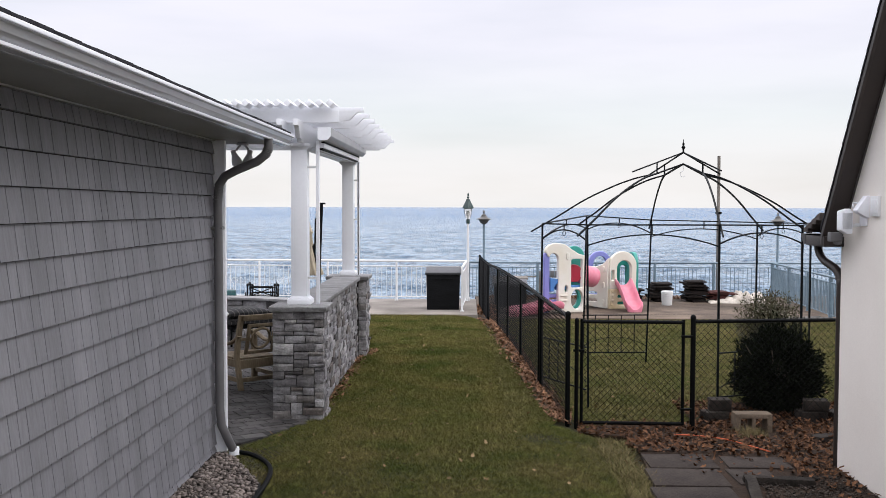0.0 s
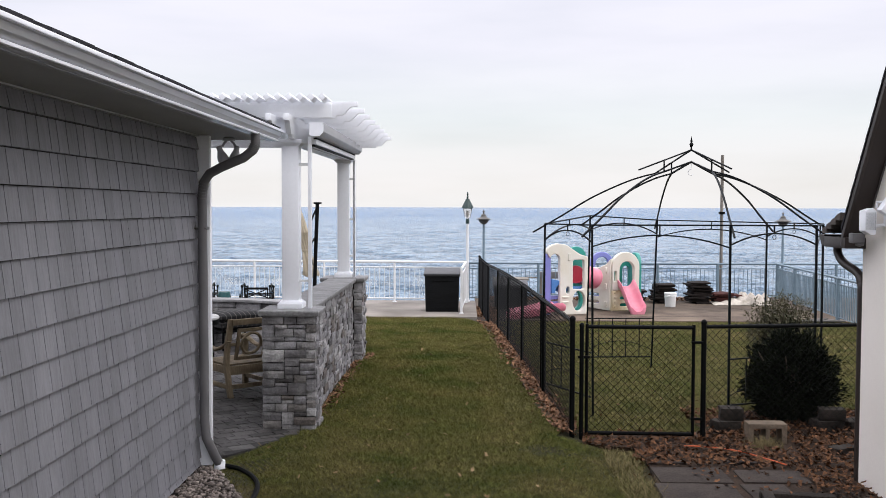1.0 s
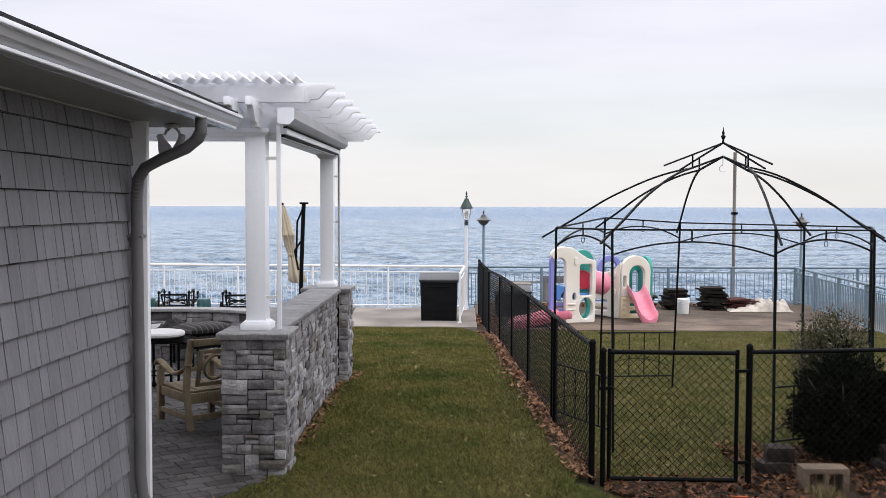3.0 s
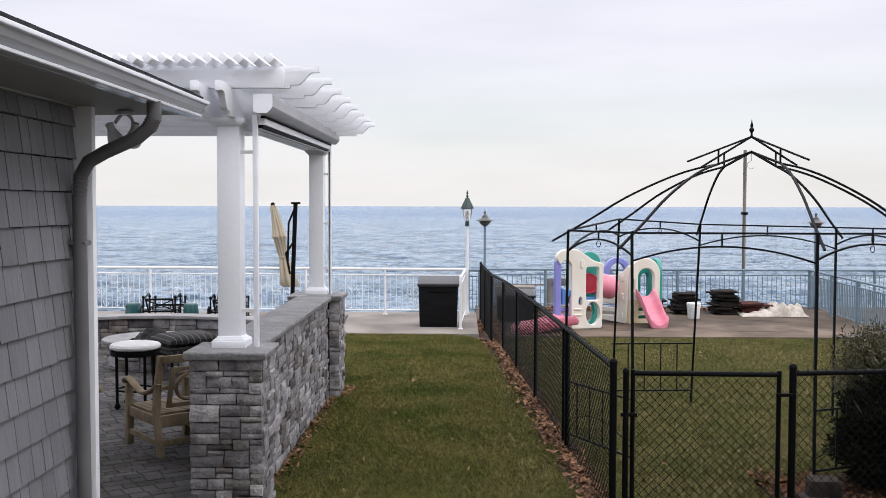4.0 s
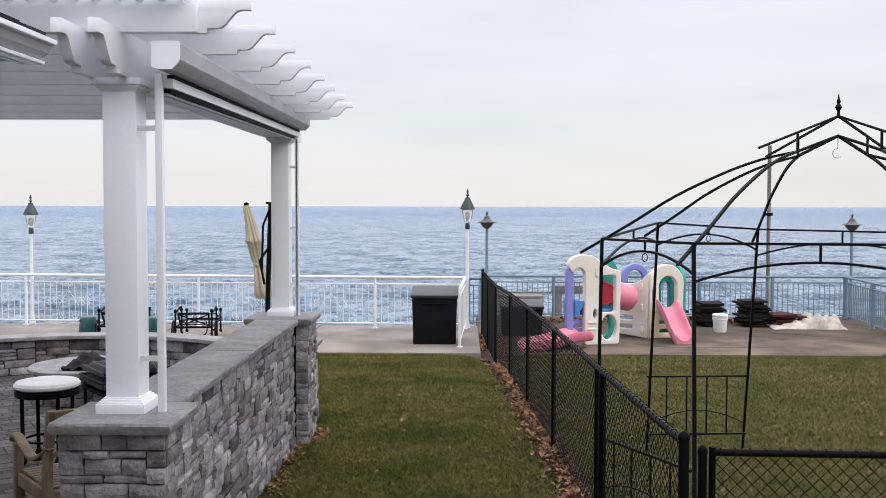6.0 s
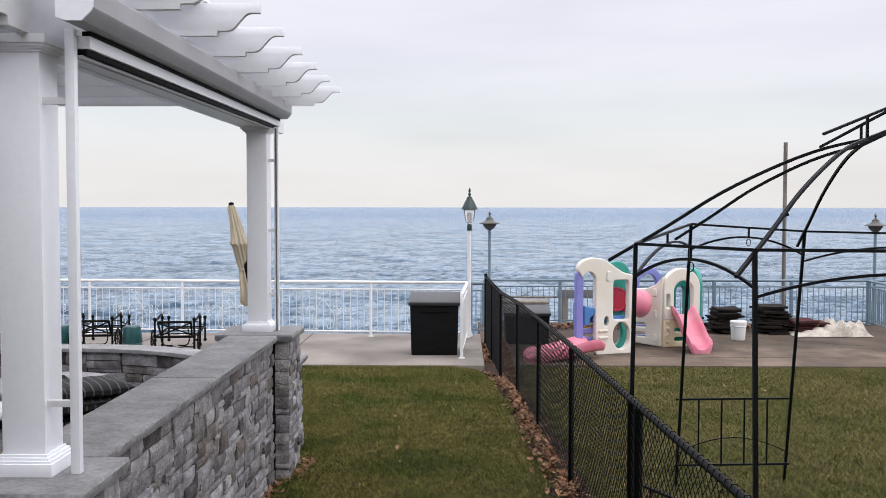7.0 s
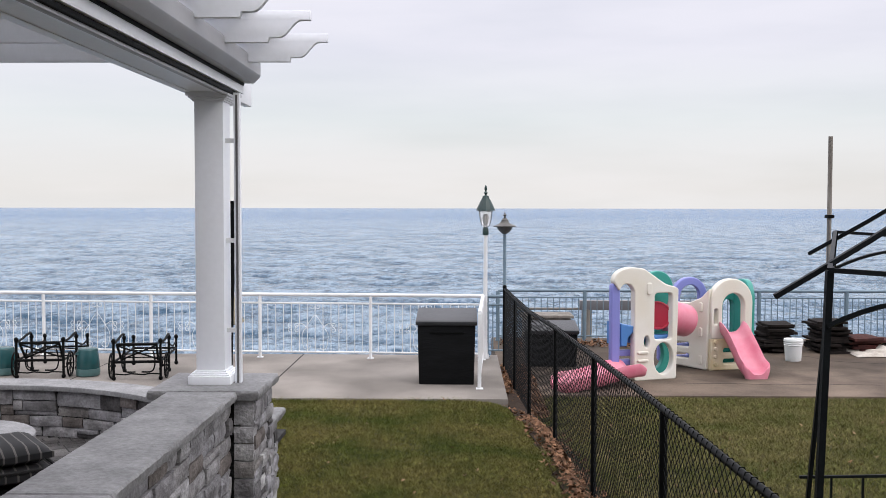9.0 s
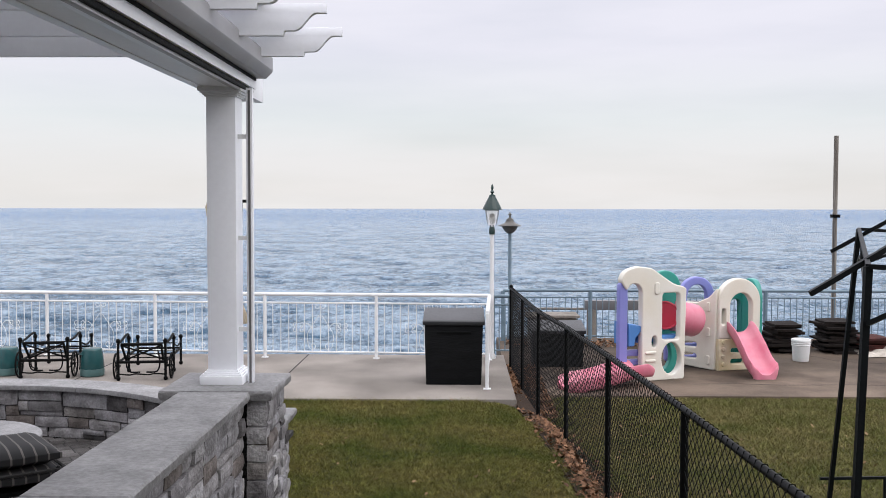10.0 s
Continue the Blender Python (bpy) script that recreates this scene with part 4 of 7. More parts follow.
# ---- railings ----
def railing(name, a, b, z0, h, n, bars, material, label, scrolls=False, post_r=0.028, ends=(True, True), bar_r=0.0065):
    th = thing(name, ((a[0] + b[0]) / 2, (a[1] + b[1]) / 2, z0), label, "railing")
    p, q2 = Vector((*a, z0)), Vector((*b, z0))
    up = Vector((0, 0, 1))
    part("top_rail", tube(B(), [p + up * h, q2 + up * h], 0.030, 10), material, th)
    lo, hi = 0.10, h - 0.14
    part("upper_rail", tube(B(), [p + up * hi, q2 + up * hi], 0.016, 6), material, th)
    part("lower_rail", tube(B(), [p + up * lo, q2 + up * lo], 0.016, 6), material, th)
    d = (q2 - p).normalized()
    for k in range(n + 1):
        c = p.lerp(q2, k / n)
        if (k == 0 and not ends[0]) or (k == n and not ends[1]):
            continue
        po = part("post", tube(B(), [c, c + up * (h - 0.01)], post_r, 8), material, th)
        part("base_plate", box(B(), c.x - 0.05, c.y - 0.05, z0, c.x + 0.05, c.y + 0.05, z0 + 0.012), material, po)
    me = to_mesh("baluster", tube(B(), [(0, 0, lo), (0, 0, hi)], bar_r, 6), material)
    for k in range(n):
        c0, c1 = p.lerp(q2, k / n), p.lerp(q2, (k + 1) / n)
        for j in range(1, bars + 1):
            c = c0.lerp(c1, j / (bars + 1))
            piece("baluster", me, th, c.x, c.y, c.z)
        if scrolls:
            mid = c0.lerp(c1, 0.5) - Vector((0, 0.012, 0))
            mz = (lo + hi) / 2

            def flat_curl(u, z, r, start, turn):
                return [mid + d * (u + r * (1 - 0.8 * j / 15) * math.cos(start + turn * j / 15)) + up * (z + r * (1 - 0.8 * j / 15) * math.sin(start + turn * j / 15)) for j in range(16)]
            for s in (1, -1):
                # the lyre: from the peak down and out, rolled in at the foot
                leg = smooth_line([mid + d * s * 0.01 + up * (hi - 0.20), mid + d * s * 0.05 + up * (mz + 0.16), mid + d * s * 0.14 + up * (mz + 0.02), mid + d * s * 0.215 + up * (mz - 0.12), mid + d * s * 0.20 + up * (lo + 0.11)], 4)
                part("scroll", tube(B(), leg + flat_curl(s * 0.125, lo + 0.10, 0.07, 0.0 if s > 0 else math.pi, -s * 7.0), 0.0040, 5), material, th)
                # paired curls at the side
                for cu, cz, turn in ((0.30, mz + 0.045, 1), (0.30, mz - 0.045, -1), (0.41, mz + 0.045, 1), (0.41, mz - 0.045, -1)):
                    part("scroll", tube(B(), flat_curl(s * cu, cz, 0.046, math.pi * (0.5 if turn < 0 else 1.5), s * turn * 7.0), 0.0042, 5), material, th)
                bow = smooth_line([mid + d * s * 0.13 + up * (mz - 0.02), mid + d * s * 0.19 + up * (mz + 0.05), mid + d * s * 0.26 + up * (mz + 0.07), mid + d * s * 0.30 + up * mz], 4)
                part("scroll", tube(B(), bow, 0.0042, 5), material, th)
                part("scroll", tube(B(), flat_curl(s * 0.055, hi - 0.05, 0.048, math.pi * (1.0 if s > 0 else 0.0), s * 6.5), 0.0042, 5), material, th)
    return th


railing("railing", (0.07, 25.55), (-10.95, 26.05), -0.06, 1.045, 6, 13, M_WPAINT, "white metal railing with scrollwork along the terrace edge", scrolls=True)
railing("railing", (-0.03, 23.0), (0.07, 25.53), -0.06, 1.04, 1, 14, M_WPAINT, "short white metal side railing on the terrace", ends=(True, False))
railing("railing", (0.15, 25.95), (0.44, 25.95), -0.06, 1.0, 1, 2, M_BLUE, "short blue-grey railing between the lamp and the fence", post_r=0.03, ends=(True, False), bar_r=0.010)
railing("railing", (0.474, 29.8), (9.42, 29.85), -0.32, 1.035, 5, 13, M_BLUE, "blue-grey steel railing along the play slab", post_r=0.042, bar_r=0.010)
railing("railing", (9.42, 29.85), (8.88, 22.10), -0.32, 1.035, 4, 15, M_BLUE, "blue-grey steel railing at the side of the slab", post_r=0.055, ends=(True, True), bar_r=0.014)
railing("railing", (9.42, 29.87), (18.2, 29.95), -0.32, 1.035, 5, 13, M_BLUE, "far blue-grey steel railing along the shore", post_r=0.042, ends=(False, True), bar_r=0.010)
# ---- street lamps, pole ----
def lantern(x, y, z0, zt, style, label):
    lamp = thing("street_lamp", (x, y, z0), label, "lamp")
    if style == "white":
        post = part("post", lathe(B(), [(0.065, 0), (0.065, 0.05), (0.042, 0.09), (0.036, 0.3), (0.030, zt - z0 - 0.80)], (x, y, z0), 14), M_WPAINT, lamp, "white painted pole")
        part("collar", lathe(B(), [(0.045, 0), (0.052, 0.03), (0.048, 0.09), (0.036, 0.13)], (x, y, zt - 0.82), 14), M_GREENCAP, lamp, "dark green collar")
        part("glass", lathe(B(), [(0.035, 0), (0.07, 0.03), (0.10, 0.14), (0.115, 0.28)], (x, y, zt - 0.69), 8), M_GLASS, lamp, "clear tapered glass", sharp=20)
        part("bulb", lathe(B(), [(0.02, 0), (0.035, 0.04), (0.045, 0.11), (0.03, 0.16), (0.005, 0.18)], (x, y, zt - 0.65), 10), M_CUSHW, lamp)
        part("hood", lathe(B(), [(0.155, 0), (0.15, 0.025), (0.10, 0.13), (0.055, 0.21), (0.05, 0.24), (0.02, 0.25)], (x, y, zt - 0.42), 12), M_GREENCAP, lamp, "dark green cone hood", sharp=20)
        part("finial", lathe(B(), [(0.035, 0), (0.014, 0.02), (0.034, 0.05), (0.012, 0.085), (0.024, 0.11), (0.018, 0.15), (0.003, 0.18)], (x, y, zt - 0.18), 10), M_GREENCAP, lamp)
    else:
        part("post", lathe(B(), [(0.06, 0), (0.06, 0.3), (0.038, 0.34), (0.034, zt - z0 - 0.45)], (x, y, z0), 12), M_BLUE, lamp, "blue-grey pole")
        part("globe", lathe(B(), [(0.05, 0), (0.11, 0.05), (0.155, 0.11), (0.16, 0.15)], (x, y, zt - 0.45), 14), M_GREYCAP, lamp)
        part("brim", lathe(B(), [(0.14, 0), (0.24, 0.008), (0.24, 0.022), (0.12, 0.07), (0.08, 0.11), (0.075, 0.15), (0.03, 0.18)], (x, y, zt - 0.31), 16), M_GREYCAP, lamp, "wide weathered brim")
        part("finial", lathe(B(), [(0.05, 0), (0.02, 0.02), (0.02, 0.06), (0.045, 0.08), (0.02, 0.10), (0.003, 0.14)], (x, y, zt - 0.14), 10), M_GREYCAP, lamp)
    return lamp


lantern(0.115, 25.72, -0.06, 2.79, "white", "white pole lamp with dark green lantern head by the railing")
lantern(-9.07, 26.15, -0.06, 2.66, "white", "white pole lamp with dark green lantern head at the terrace end")
lantern(0.62, 29.98, -0.32, 2.33, "grey", "blue-grey pole lamp with weathered brim hood")
lantern(9.6, 29.98, -0.32, 2.29, "grey", "blue-grey pole lamp with weathered brim hood")

pole = thing("mooring_pole", (8.85, 34.1, -2.8), "tall weathered wooden mooring pole in the lake", "pole")
part("pole", tube(B(), [(8.85, 34.1, -2.9), (8.85, 34.1, 4.2)], 0.055, 6), M_WOODPOLE, pole)
part("bracket", box(B(), 8.77, 34.0, 2.18, 8.94, 34.2, 2.26), M_IRON, pole, "black steel bracket")
part("ladder_rail", tube(B(), [(8.80, 34.02, -2.6), (8.80, 34.02, 2.1)], 0.02, 6), M_GREYCAP, pole)

# ---- deck box ----
def deck_box(x0, y0, z0, w, d, h, label):
    t = thing("deck_box", (x0 + w / 2, y0 + d / 2, z0), label, "storage box")
    bm = B()
    prism(bm, [(x0 + 0.03, y0 + 0.03, z0), (x0 + w - 0.03, y0 + 0.03, z0), (x0 + w - 0.01, y0 + 0.01, z0 + h - 0.08), (x0 + 0.01, y0 + 0.01, z0 + h - 0.08)], (0, d - 0.03, 0))
    body = part("body", bm, M_BOX, t, bevel=0.012)
    bm = prism(B(), [(x0 - 0.015, y0 - 0.02, z0 + h - 0.085), (x0 - 0.015, y0 - 0.02, z0 + h - 0.03), (x0 - 0.015, y0 + 0.03, z0 + h - 0.012), (x0 - 0.015, y0 + d + 0.01, z0 + h + 0.075), (x0 - 0.015, y0 + d + 0.01, z0 + h - 0.085)], (w + 0.03, 0, 0))
    part("lid", bm, M_LID, t, "smooth black lid", bevel=0.012)
    part("handle", box(B(), x0 + w * 0.22, y0 - 0.004, z0 + h - 0.20, x0 + w * 0.80, y0 + 0.03, z0 + h - 0.175), M_IRON, t, "recessed black handle", bevel=0.004)
    return t


deck_box(-0.89, 22.95, 0.0, 0.81, 0.80, 0.90, "black resin deck box with sloping lid on the terrace")
deck_box(0.75, 25.4, -0.15, 0.85, 0.6, 0.62, "dark resin storage box behind the chain-link fence")
chest = thing("wooden_chest", (1.25, 27.6, -0.15), "weathered light wooden bench chest by the railing", "bench")
part("body", box(B(), 0.85, 27.4, -0.15, 1.7, 27.95, 0.42), M_WOODPOLE, chest, bevel=0.01)
part("lid", box(B(), 0.80, 27.35, 0.42, 1.75, 28.0, 0.47), M_WOODPOLE, chest, bevel=0.008)

dock = thing("boat_lift", (3.0, 30.2, -2.6), "grey steel boat lift beam on wooden piles beyond the railing", "boat lift")
part("beam", box(B(), 2.2, 30.1, 0.28, 4.6, 30.28, 0.48), M_SPOUT, dock, "grey steel beam", bevel=0.01)
for x in (2.35, 4.4):
    part("pile", tube(B(), [(x, 30.2, -3), (x, 30.2, 0.3)], 0.11, 10), M_WOODPOLE, dock, "wooden pile")
part("pipe", tube(B(), [(0.6, 30.2, 0.30), (2.25, 30.2, 0.30)], 0.025, 8), M_WOODPOLE, dock)

# ---- plastic play set ----
def round_box(x0, y0, x1, y1, r, n=5):
    out = []
    for cx, cy, a in ((x1 - r, y0 + r, -90), (x1 - r, y1 - r, 0), (x0 + r, y1 - r, 90), (x0 + r, y0 + r, 180)):
        out += arc(cx, cy, r, a, a + 90, n)
    return out


def ellipse(cx, cy, rx, ry, n=24):
    return [(cx + rx * math.cos(2 * math.pi * k / n), cy + ry * math.sin(2 * math.pi * k / n)) for k in range(n)]


def soften(pts, times=2, reach=0.14):
    """Round the corners of an outline, leaving its long straight edges straight."""
    dense = []
    for a, b in zip(pts, pts[1:] + pts[:1]):
        dense.append(a)
        ln = math.hypot(b[0] - a[0], b[1] - a[1])
        if ln > 2.2 * reach:
            t = reach / ln
            dense += [(a[0] + (b[0] - a[0]) * t, a[1] + (b[1] - a[1]) * t), (b[0] + (a[0] - b[0]) * t, b[1] + (a[1] - b[1]) * t)]
    pts = dense
    for _ in range(times):
        out = []
        for a, b in zip(pts, pts[1:] + pts[:1]):
            out += [(a[0] * 0.75 + b[0] * 0.25, a[1] * 0.75 + b[1] * 0.25), (a[0] * 0.25 + b[0] * 0.75, a[1] * 0.25 + b[1] * 0.75)]
        pts = out
    return pts


def moulded(name, outline, holes, thick, material, parent, at, way, label="", edge=0.018):
    """A moulded panel standing on its edge at `at`, running along `way`, with holes through it."""
    cu = bpy.data.curves.new(name, "CURVE")
    cu.dimensions, cu.fill_mode = "2D", "BOTH"
    cu.extrude, cu.bevel_depth, cu.bevel_resolution, cu.offset = thick / 2 - edge, edge, 2, -edge
    for loop in [outline] + list(holes):
        s = cu.splines.new("POLY")
        s.points.add(len(loop) - 1)
        for p, (x, y) in zip(s.points, loop):
            p.co = (x, y, 0, 1)
        s.use_cyclic_u = True
    tmp = bpy.data.objects.new(name, cu)
    me = bpy.data.meshes.new_from_object(tmp)
    bpy.data.objects.remove(tmp)
    bpy.data.curves.remove(cu)
    d = Vector((*way, 0)).normalized()
    up = Vector((0, 0, 1))
    m = Matrix((d, up, d.cross(up))).transposed().to_4x4()
    me.transform(Matrix.Translation(Vector(at) - ORIGIN[parent]) @ m)
    me.materials.clear()
    me.materials.append(material)
    me.shade_smooth()
    me.set_sharp_from_angle(angle=radians(50))
    ob = new(name, me)
    ob.parent = parent
    ORIGIN[ob] = ORIGIN[parent]
    return tagged(ob, label)


PZ = -0.15
play = thing("play_set", (3.2, 25.0, PZ), "faded plastic play climber with slides and a tunnel", "play set")
fo, fd = (2.25, 24.2), (0.94, 0.34)
back = Vector((-0.34, 0.94))


def on_tower(u, depth=0.0, z=0.0):
    d = Vector(fd).normalized()
    p = Vector(fo) + d * u + back * depth
    return (p.x, p.y, PZ + z)


tower_outline = soften([(0.0, 0), (0.72, 0), (0.75, 1.38), (0.55, 1.42), (0.36, 1.54), (0.16, 1.67), (-0.08, 1.70), (-0.28, 1.64), (-0.36, 1.50), (-0.30, 1.42), (-0.25, 1.34), (-0.20, 1.44), (-0.08, 1.45), (0.0, 1.36)], 3, 0.10)
moulded("front_panel", tower_outline, [round_box(0.34, 0.60, 0.64, 1.30, 0.05)[::-1], ellipse(0.50, 0.32, 0.165, 0.24)[::-1], ellipse(0.21, 0.58, 0.045, 0.09, 16)[::-1]], 0.13, M_CREAM, play, on_tower(0), fd, "cream moulded tower panel")
for u, v, w, h in ((0.24, 1.37, 0.04, 0.09), (0.14, 0.30, 0.09, 0.02), (0.14, 0.42, 0.09, 0.02)):
    c = on_tower(u, -0.07, v)
    moulded("grip", round_box(-w, -h, w, h, min(w, h) * 0.9), [], 0.04, M_CREAM, play, c, fd, edge=0.012)
moulded("side_panel", soften([(0, 0), (0.14, 0), (0.14, 1.46), (0, 1.46)], 1), [], 0.10, M_LILAC, play, on_tower(-0.36, 0.02), fd, "lilac upright")
for z in (0.22, 0.36):
    moulded("rung", round_box(0, 0, 0.36, 0.09, 0.04), [], 0.10, M_LILAC, play, on_tower(-0.30, 0.12, z), fd, "lilac ladder rung")
moulded("step", [(0, 0), (0.10, 0), (0.12, 0.12), (0.20, 0.20), (0.30, 0.12), (0.32, 0), (0.38, 0), (0.38, 0.26), (0, 0.34)], [], 0.45, M_PBLUE, play, on_tower(-0.20, 0.20, 0.52), fd, "blue step")
moulded("floor_panel", round_box(0, 0, 0.74, 0.10, 0.04), [], 0.16, M_PBLUE, play, on_tower(0, 0.16, 0.55), fd, "blue platform")
moulded("back_panel", [(0, 0), (0.54, 0)] + arc(0.27, 1.34, 0.27, 0, 180, 16), [ellipse(0.21, 0.33, 0.17, 0.23)[::-1]], 0.10, M_TURQ, play, on_tower(0.31, 0.30), fd, "turquoise back panel")
tq = on_tower(0.515, 0.15, 0.94)
bm = B()
dn, dside = Vector((0.30, 0.954, 0)), Vector((0.954, -0.30, 0))
tube(bm, [Vector(tq), Vector(tq) + dn * 0.04], 0.195, 24)
mouth = part("tunnel_mouth", bm, M_RED, play, "red tunnel mouth", bevel=0.01)
rim = [Vector(tq) + (dside * math.cos(k * math.pi / 14) + Vector((0, 0, math.sin(k * math.pi / 14)))) * 0.20 for k in range(28)]
part("rim", tube(B(), rim, 0.017, 8, closed=True), M_RED, mouth)
bm = B()
tube(bm, [(2.78, 24.76, 0.77), (3.02, 24.91, 0.71), (3.22, 25.04, 0.655), (3.245, 25.056, 0.648), (3.252, 25.06, 0.645)], [0.25, 0.255, 0.255, 0.24, 0.20], 28)
part("tunnel", bm, M_PINK, play, "pink tunnel tube")
wo, wd = (3.02, 25.72), (0.62, -0.54)
moulded("wing_panel", soften([(0, 0.06), (0.80, 0), (0.84, 1.30), (0.70, 1.15), (0.50, 1.06), (0.25, 1.05), (0, 1.10)], 2, 0.06), [round_box(0.10, 0.16, 0.50, 0.24, 0.035)[::-1], round_box(0.10, 0.34, 0.50, 0.42, 0.035)[::-1]], 0.12, M_CREAM, play, (*wo, PZ), wd, "cream moulded wing panel")
for v_ in (0.16, 0.60, 1.0):
    moulded("grip", round_box(-0.03, -0.075, 0.03, 0.075, 0.028), [], 0.04, M_CREAM, play, (wo[0] + 0.70 * 0.754 - 0.045, wo[1] - 0.70 * 0.657 - 0.052, PZ + v_), wd, edge=0.012)
ao, ad = (3.63, 25.18), (0.94, 0.28)
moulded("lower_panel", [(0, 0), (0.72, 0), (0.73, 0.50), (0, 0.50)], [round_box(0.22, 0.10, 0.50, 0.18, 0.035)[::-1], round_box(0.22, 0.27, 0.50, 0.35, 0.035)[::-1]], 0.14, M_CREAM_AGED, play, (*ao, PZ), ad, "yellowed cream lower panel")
for v_ in (0.10, 0.22, 0.34, 0.45):
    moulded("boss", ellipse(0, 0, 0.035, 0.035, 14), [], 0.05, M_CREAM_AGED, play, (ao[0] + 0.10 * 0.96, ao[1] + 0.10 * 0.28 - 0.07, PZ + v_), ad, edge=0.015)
arch_out = [(0, 0), (0.72, 0), (0.74, 1.05)] + arc(0.37, 1.08, 0.37, 0, 180, 14) + [(0, 1.05)]
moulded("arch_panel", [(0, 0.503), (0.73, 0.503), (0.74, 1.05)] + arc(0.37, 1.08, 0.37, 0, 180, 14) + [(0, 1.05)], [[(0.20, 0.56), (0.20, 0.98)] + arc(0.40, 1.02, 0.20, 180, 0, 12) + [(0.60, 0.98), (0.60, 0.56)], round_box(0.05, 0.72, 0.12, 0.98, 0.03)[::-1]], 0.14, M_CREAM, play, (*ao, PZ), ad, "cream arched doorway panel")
moulded("back_arch", [(u, v * 0.93) for u, v in arch_out], [([(0.26, 0.5), (0.5, 0.5), (0.5, 0.95)] + arc(0.38, 0.98, 0.12, 0, 180, 10) + [(0.26, 0.95)])[::-1]], 0.12, M_TURQ, play, (3.72, 25.75, PZ), ad, "turquoise arched panel")
moulded("side_panel", soften([(0, 0), (0.55, 0), (0.55, 1.2), (0.4, 1.42), (0.1, 1.42), (0, 1.2)], 2), [], 0.10, M_TURQ, play, (4.38, 25.42, PZ), (-0.28, 0.94), "turquoise side panel")
moulded("lilac_arch", [(0, 0), (0.12, 0), (0.12, 0.60)] + arc(0.30, 0.62, 0.17, 180, 0, 10) + [(0.48, 0.0), (0.60, 0), (0.60, 0.62)] + arc(0.30, 0.62, 0.30, 0, 180, 14)[0:] + [(0, 0.6)], [], 0.12, M_LILAC, play, (3.22, 26.0, 0.35), (0.94, 0.2), "lilac arched hoop")
moulded("ladder_panel", round_box(0, 0, 0.62, 0.75, 0.06), [round_box(0.08, 0.10, 0.54, 0.20, 0.04)[::-1], round_box(0.08, 0.30, 0.54, 0.40, 0.04)[::-1], round_box(0.08, 0.50, 0.54, 0.60, 0.04)[::-1]], 0.10, M_LILAC, play, (3.0, 26.05, PZ), (0.94, 0.2), "lilac ladder panel")


def slide(pts, width, material, label, depth=0.10):
    """A moulded trough along a line of points, with raised, rounded sides."""
    bm = B()
    pts = [Vector(p) for p in pts]
    prof = []
    for k in range(13):
        a = -1 + k / 6
        prof.append((a * width / 2, depth * abs(a) ** 2.8))
    prof += [(width / 2 * 1.10, depth * 1.02), (width / 2 * 1.14, depth * 0.75), (width / 2 * 1.06, depth * 0.1), (width / 2 * 0.9, -0.035), (-width / 2 * 0.9, -0.035), (-width / 2 * 1.06, depth * 0.1), (-width / 2 * 1.14, depth * 0.75), (-width / 2 * 1.10, depth * 1.02)]
    rings = []
    for i, p in enumerate(pts):
        d = (pts[min(i + 1, len(pts) - 1)] - pts[max(i - 1, 0)]).normalized()
        s = d.cross(Vector((0, 0, 1))).normalized()
        u = s.cross(d)
        left = len(pts) - 1 - i
        k = (0.72, 0.88, 0.96, 0.99)[left] if left < 4 else 1.0
        skirt = 1.9 if left < 5 else 1.0
        rings.append([bm.verts.new(p + s * a * k + u * (b * skirt if b < 0 else b * ((0.50, 0.66, 0.80, 0.92)[left] if left < 4 else (0.55, 0.80)[i] if i < 2 else 1.0))) for a, b in prof])
    n = len(prof)
    for a, b in zip(rings, rings[1:]):
        for k in range(n):
            bm.faces.new((a[k], a[(k + 1) % n], b[(k + 1) % n], b[k]))
    bm.faces.new(rings[0][::-1])
    bm.faces.new(rings[-1])
    return part("slide", bm, material, play, label, sharp=70)


slide(smooth_line([(3.99, 25.28, 0.45), (4.00, 25.12, 0.43), (4.06, 24.88, 0.22), (4.11, 24.68, 0.02), (4.15, 24.50, -0.075), (4.165, 24.36, -0.085)], 6), 0.37, M_PINK, "faded pink plastic slide", 0.17)
slide(smooth_line([(2.25, 23.95, 0.03), (1.95, 23.80, 0.01), (1.60, 23.65, -0.07), (1.30, 23.50, -0.10), (1.05, 23.40, -0.10)], 5), 0.50, M_PINK, "low faded pink plastic slide", 0.16)

# ---- clutter on the slab ----
bucket = thing("bucket", (5.31, 26.2, PZ), "white plastic bucket with wire handle", "bucket")
part("body", lathe(B(), [(0.125, 0), (0.13, 0.01), (0.15, 0.33), (0.158, 0.335), (0.158, 0.36), (0.15, 0.37), (0.142, 0.365), (0.138, 0.30)], (5.31, 26.2, PZ), 28), M_CUSHW, bucket)
for k in range(3):
    part("rim_band", lathe(B(), [(0.147, 0), (0.156, 0.004), (0.156, 0.012), (0.148, 0.016)], (5.31, 26.2, PZ + 0.26 + 0.03 * k), 28), M_CUSHW, bucket)
part("handle", tube(B(), [(5.31 + 0.16 * math.cos(radians(a)), 26.2 - 0.03 - 0.13 * math.sin(radians(a)) * 0.2, PZ + 0.33 - 0.13 * math.sin(radians(a))) for a in range(0, 181, 15)], 0.004, 5), M_ALU, bucket, "wire handle")


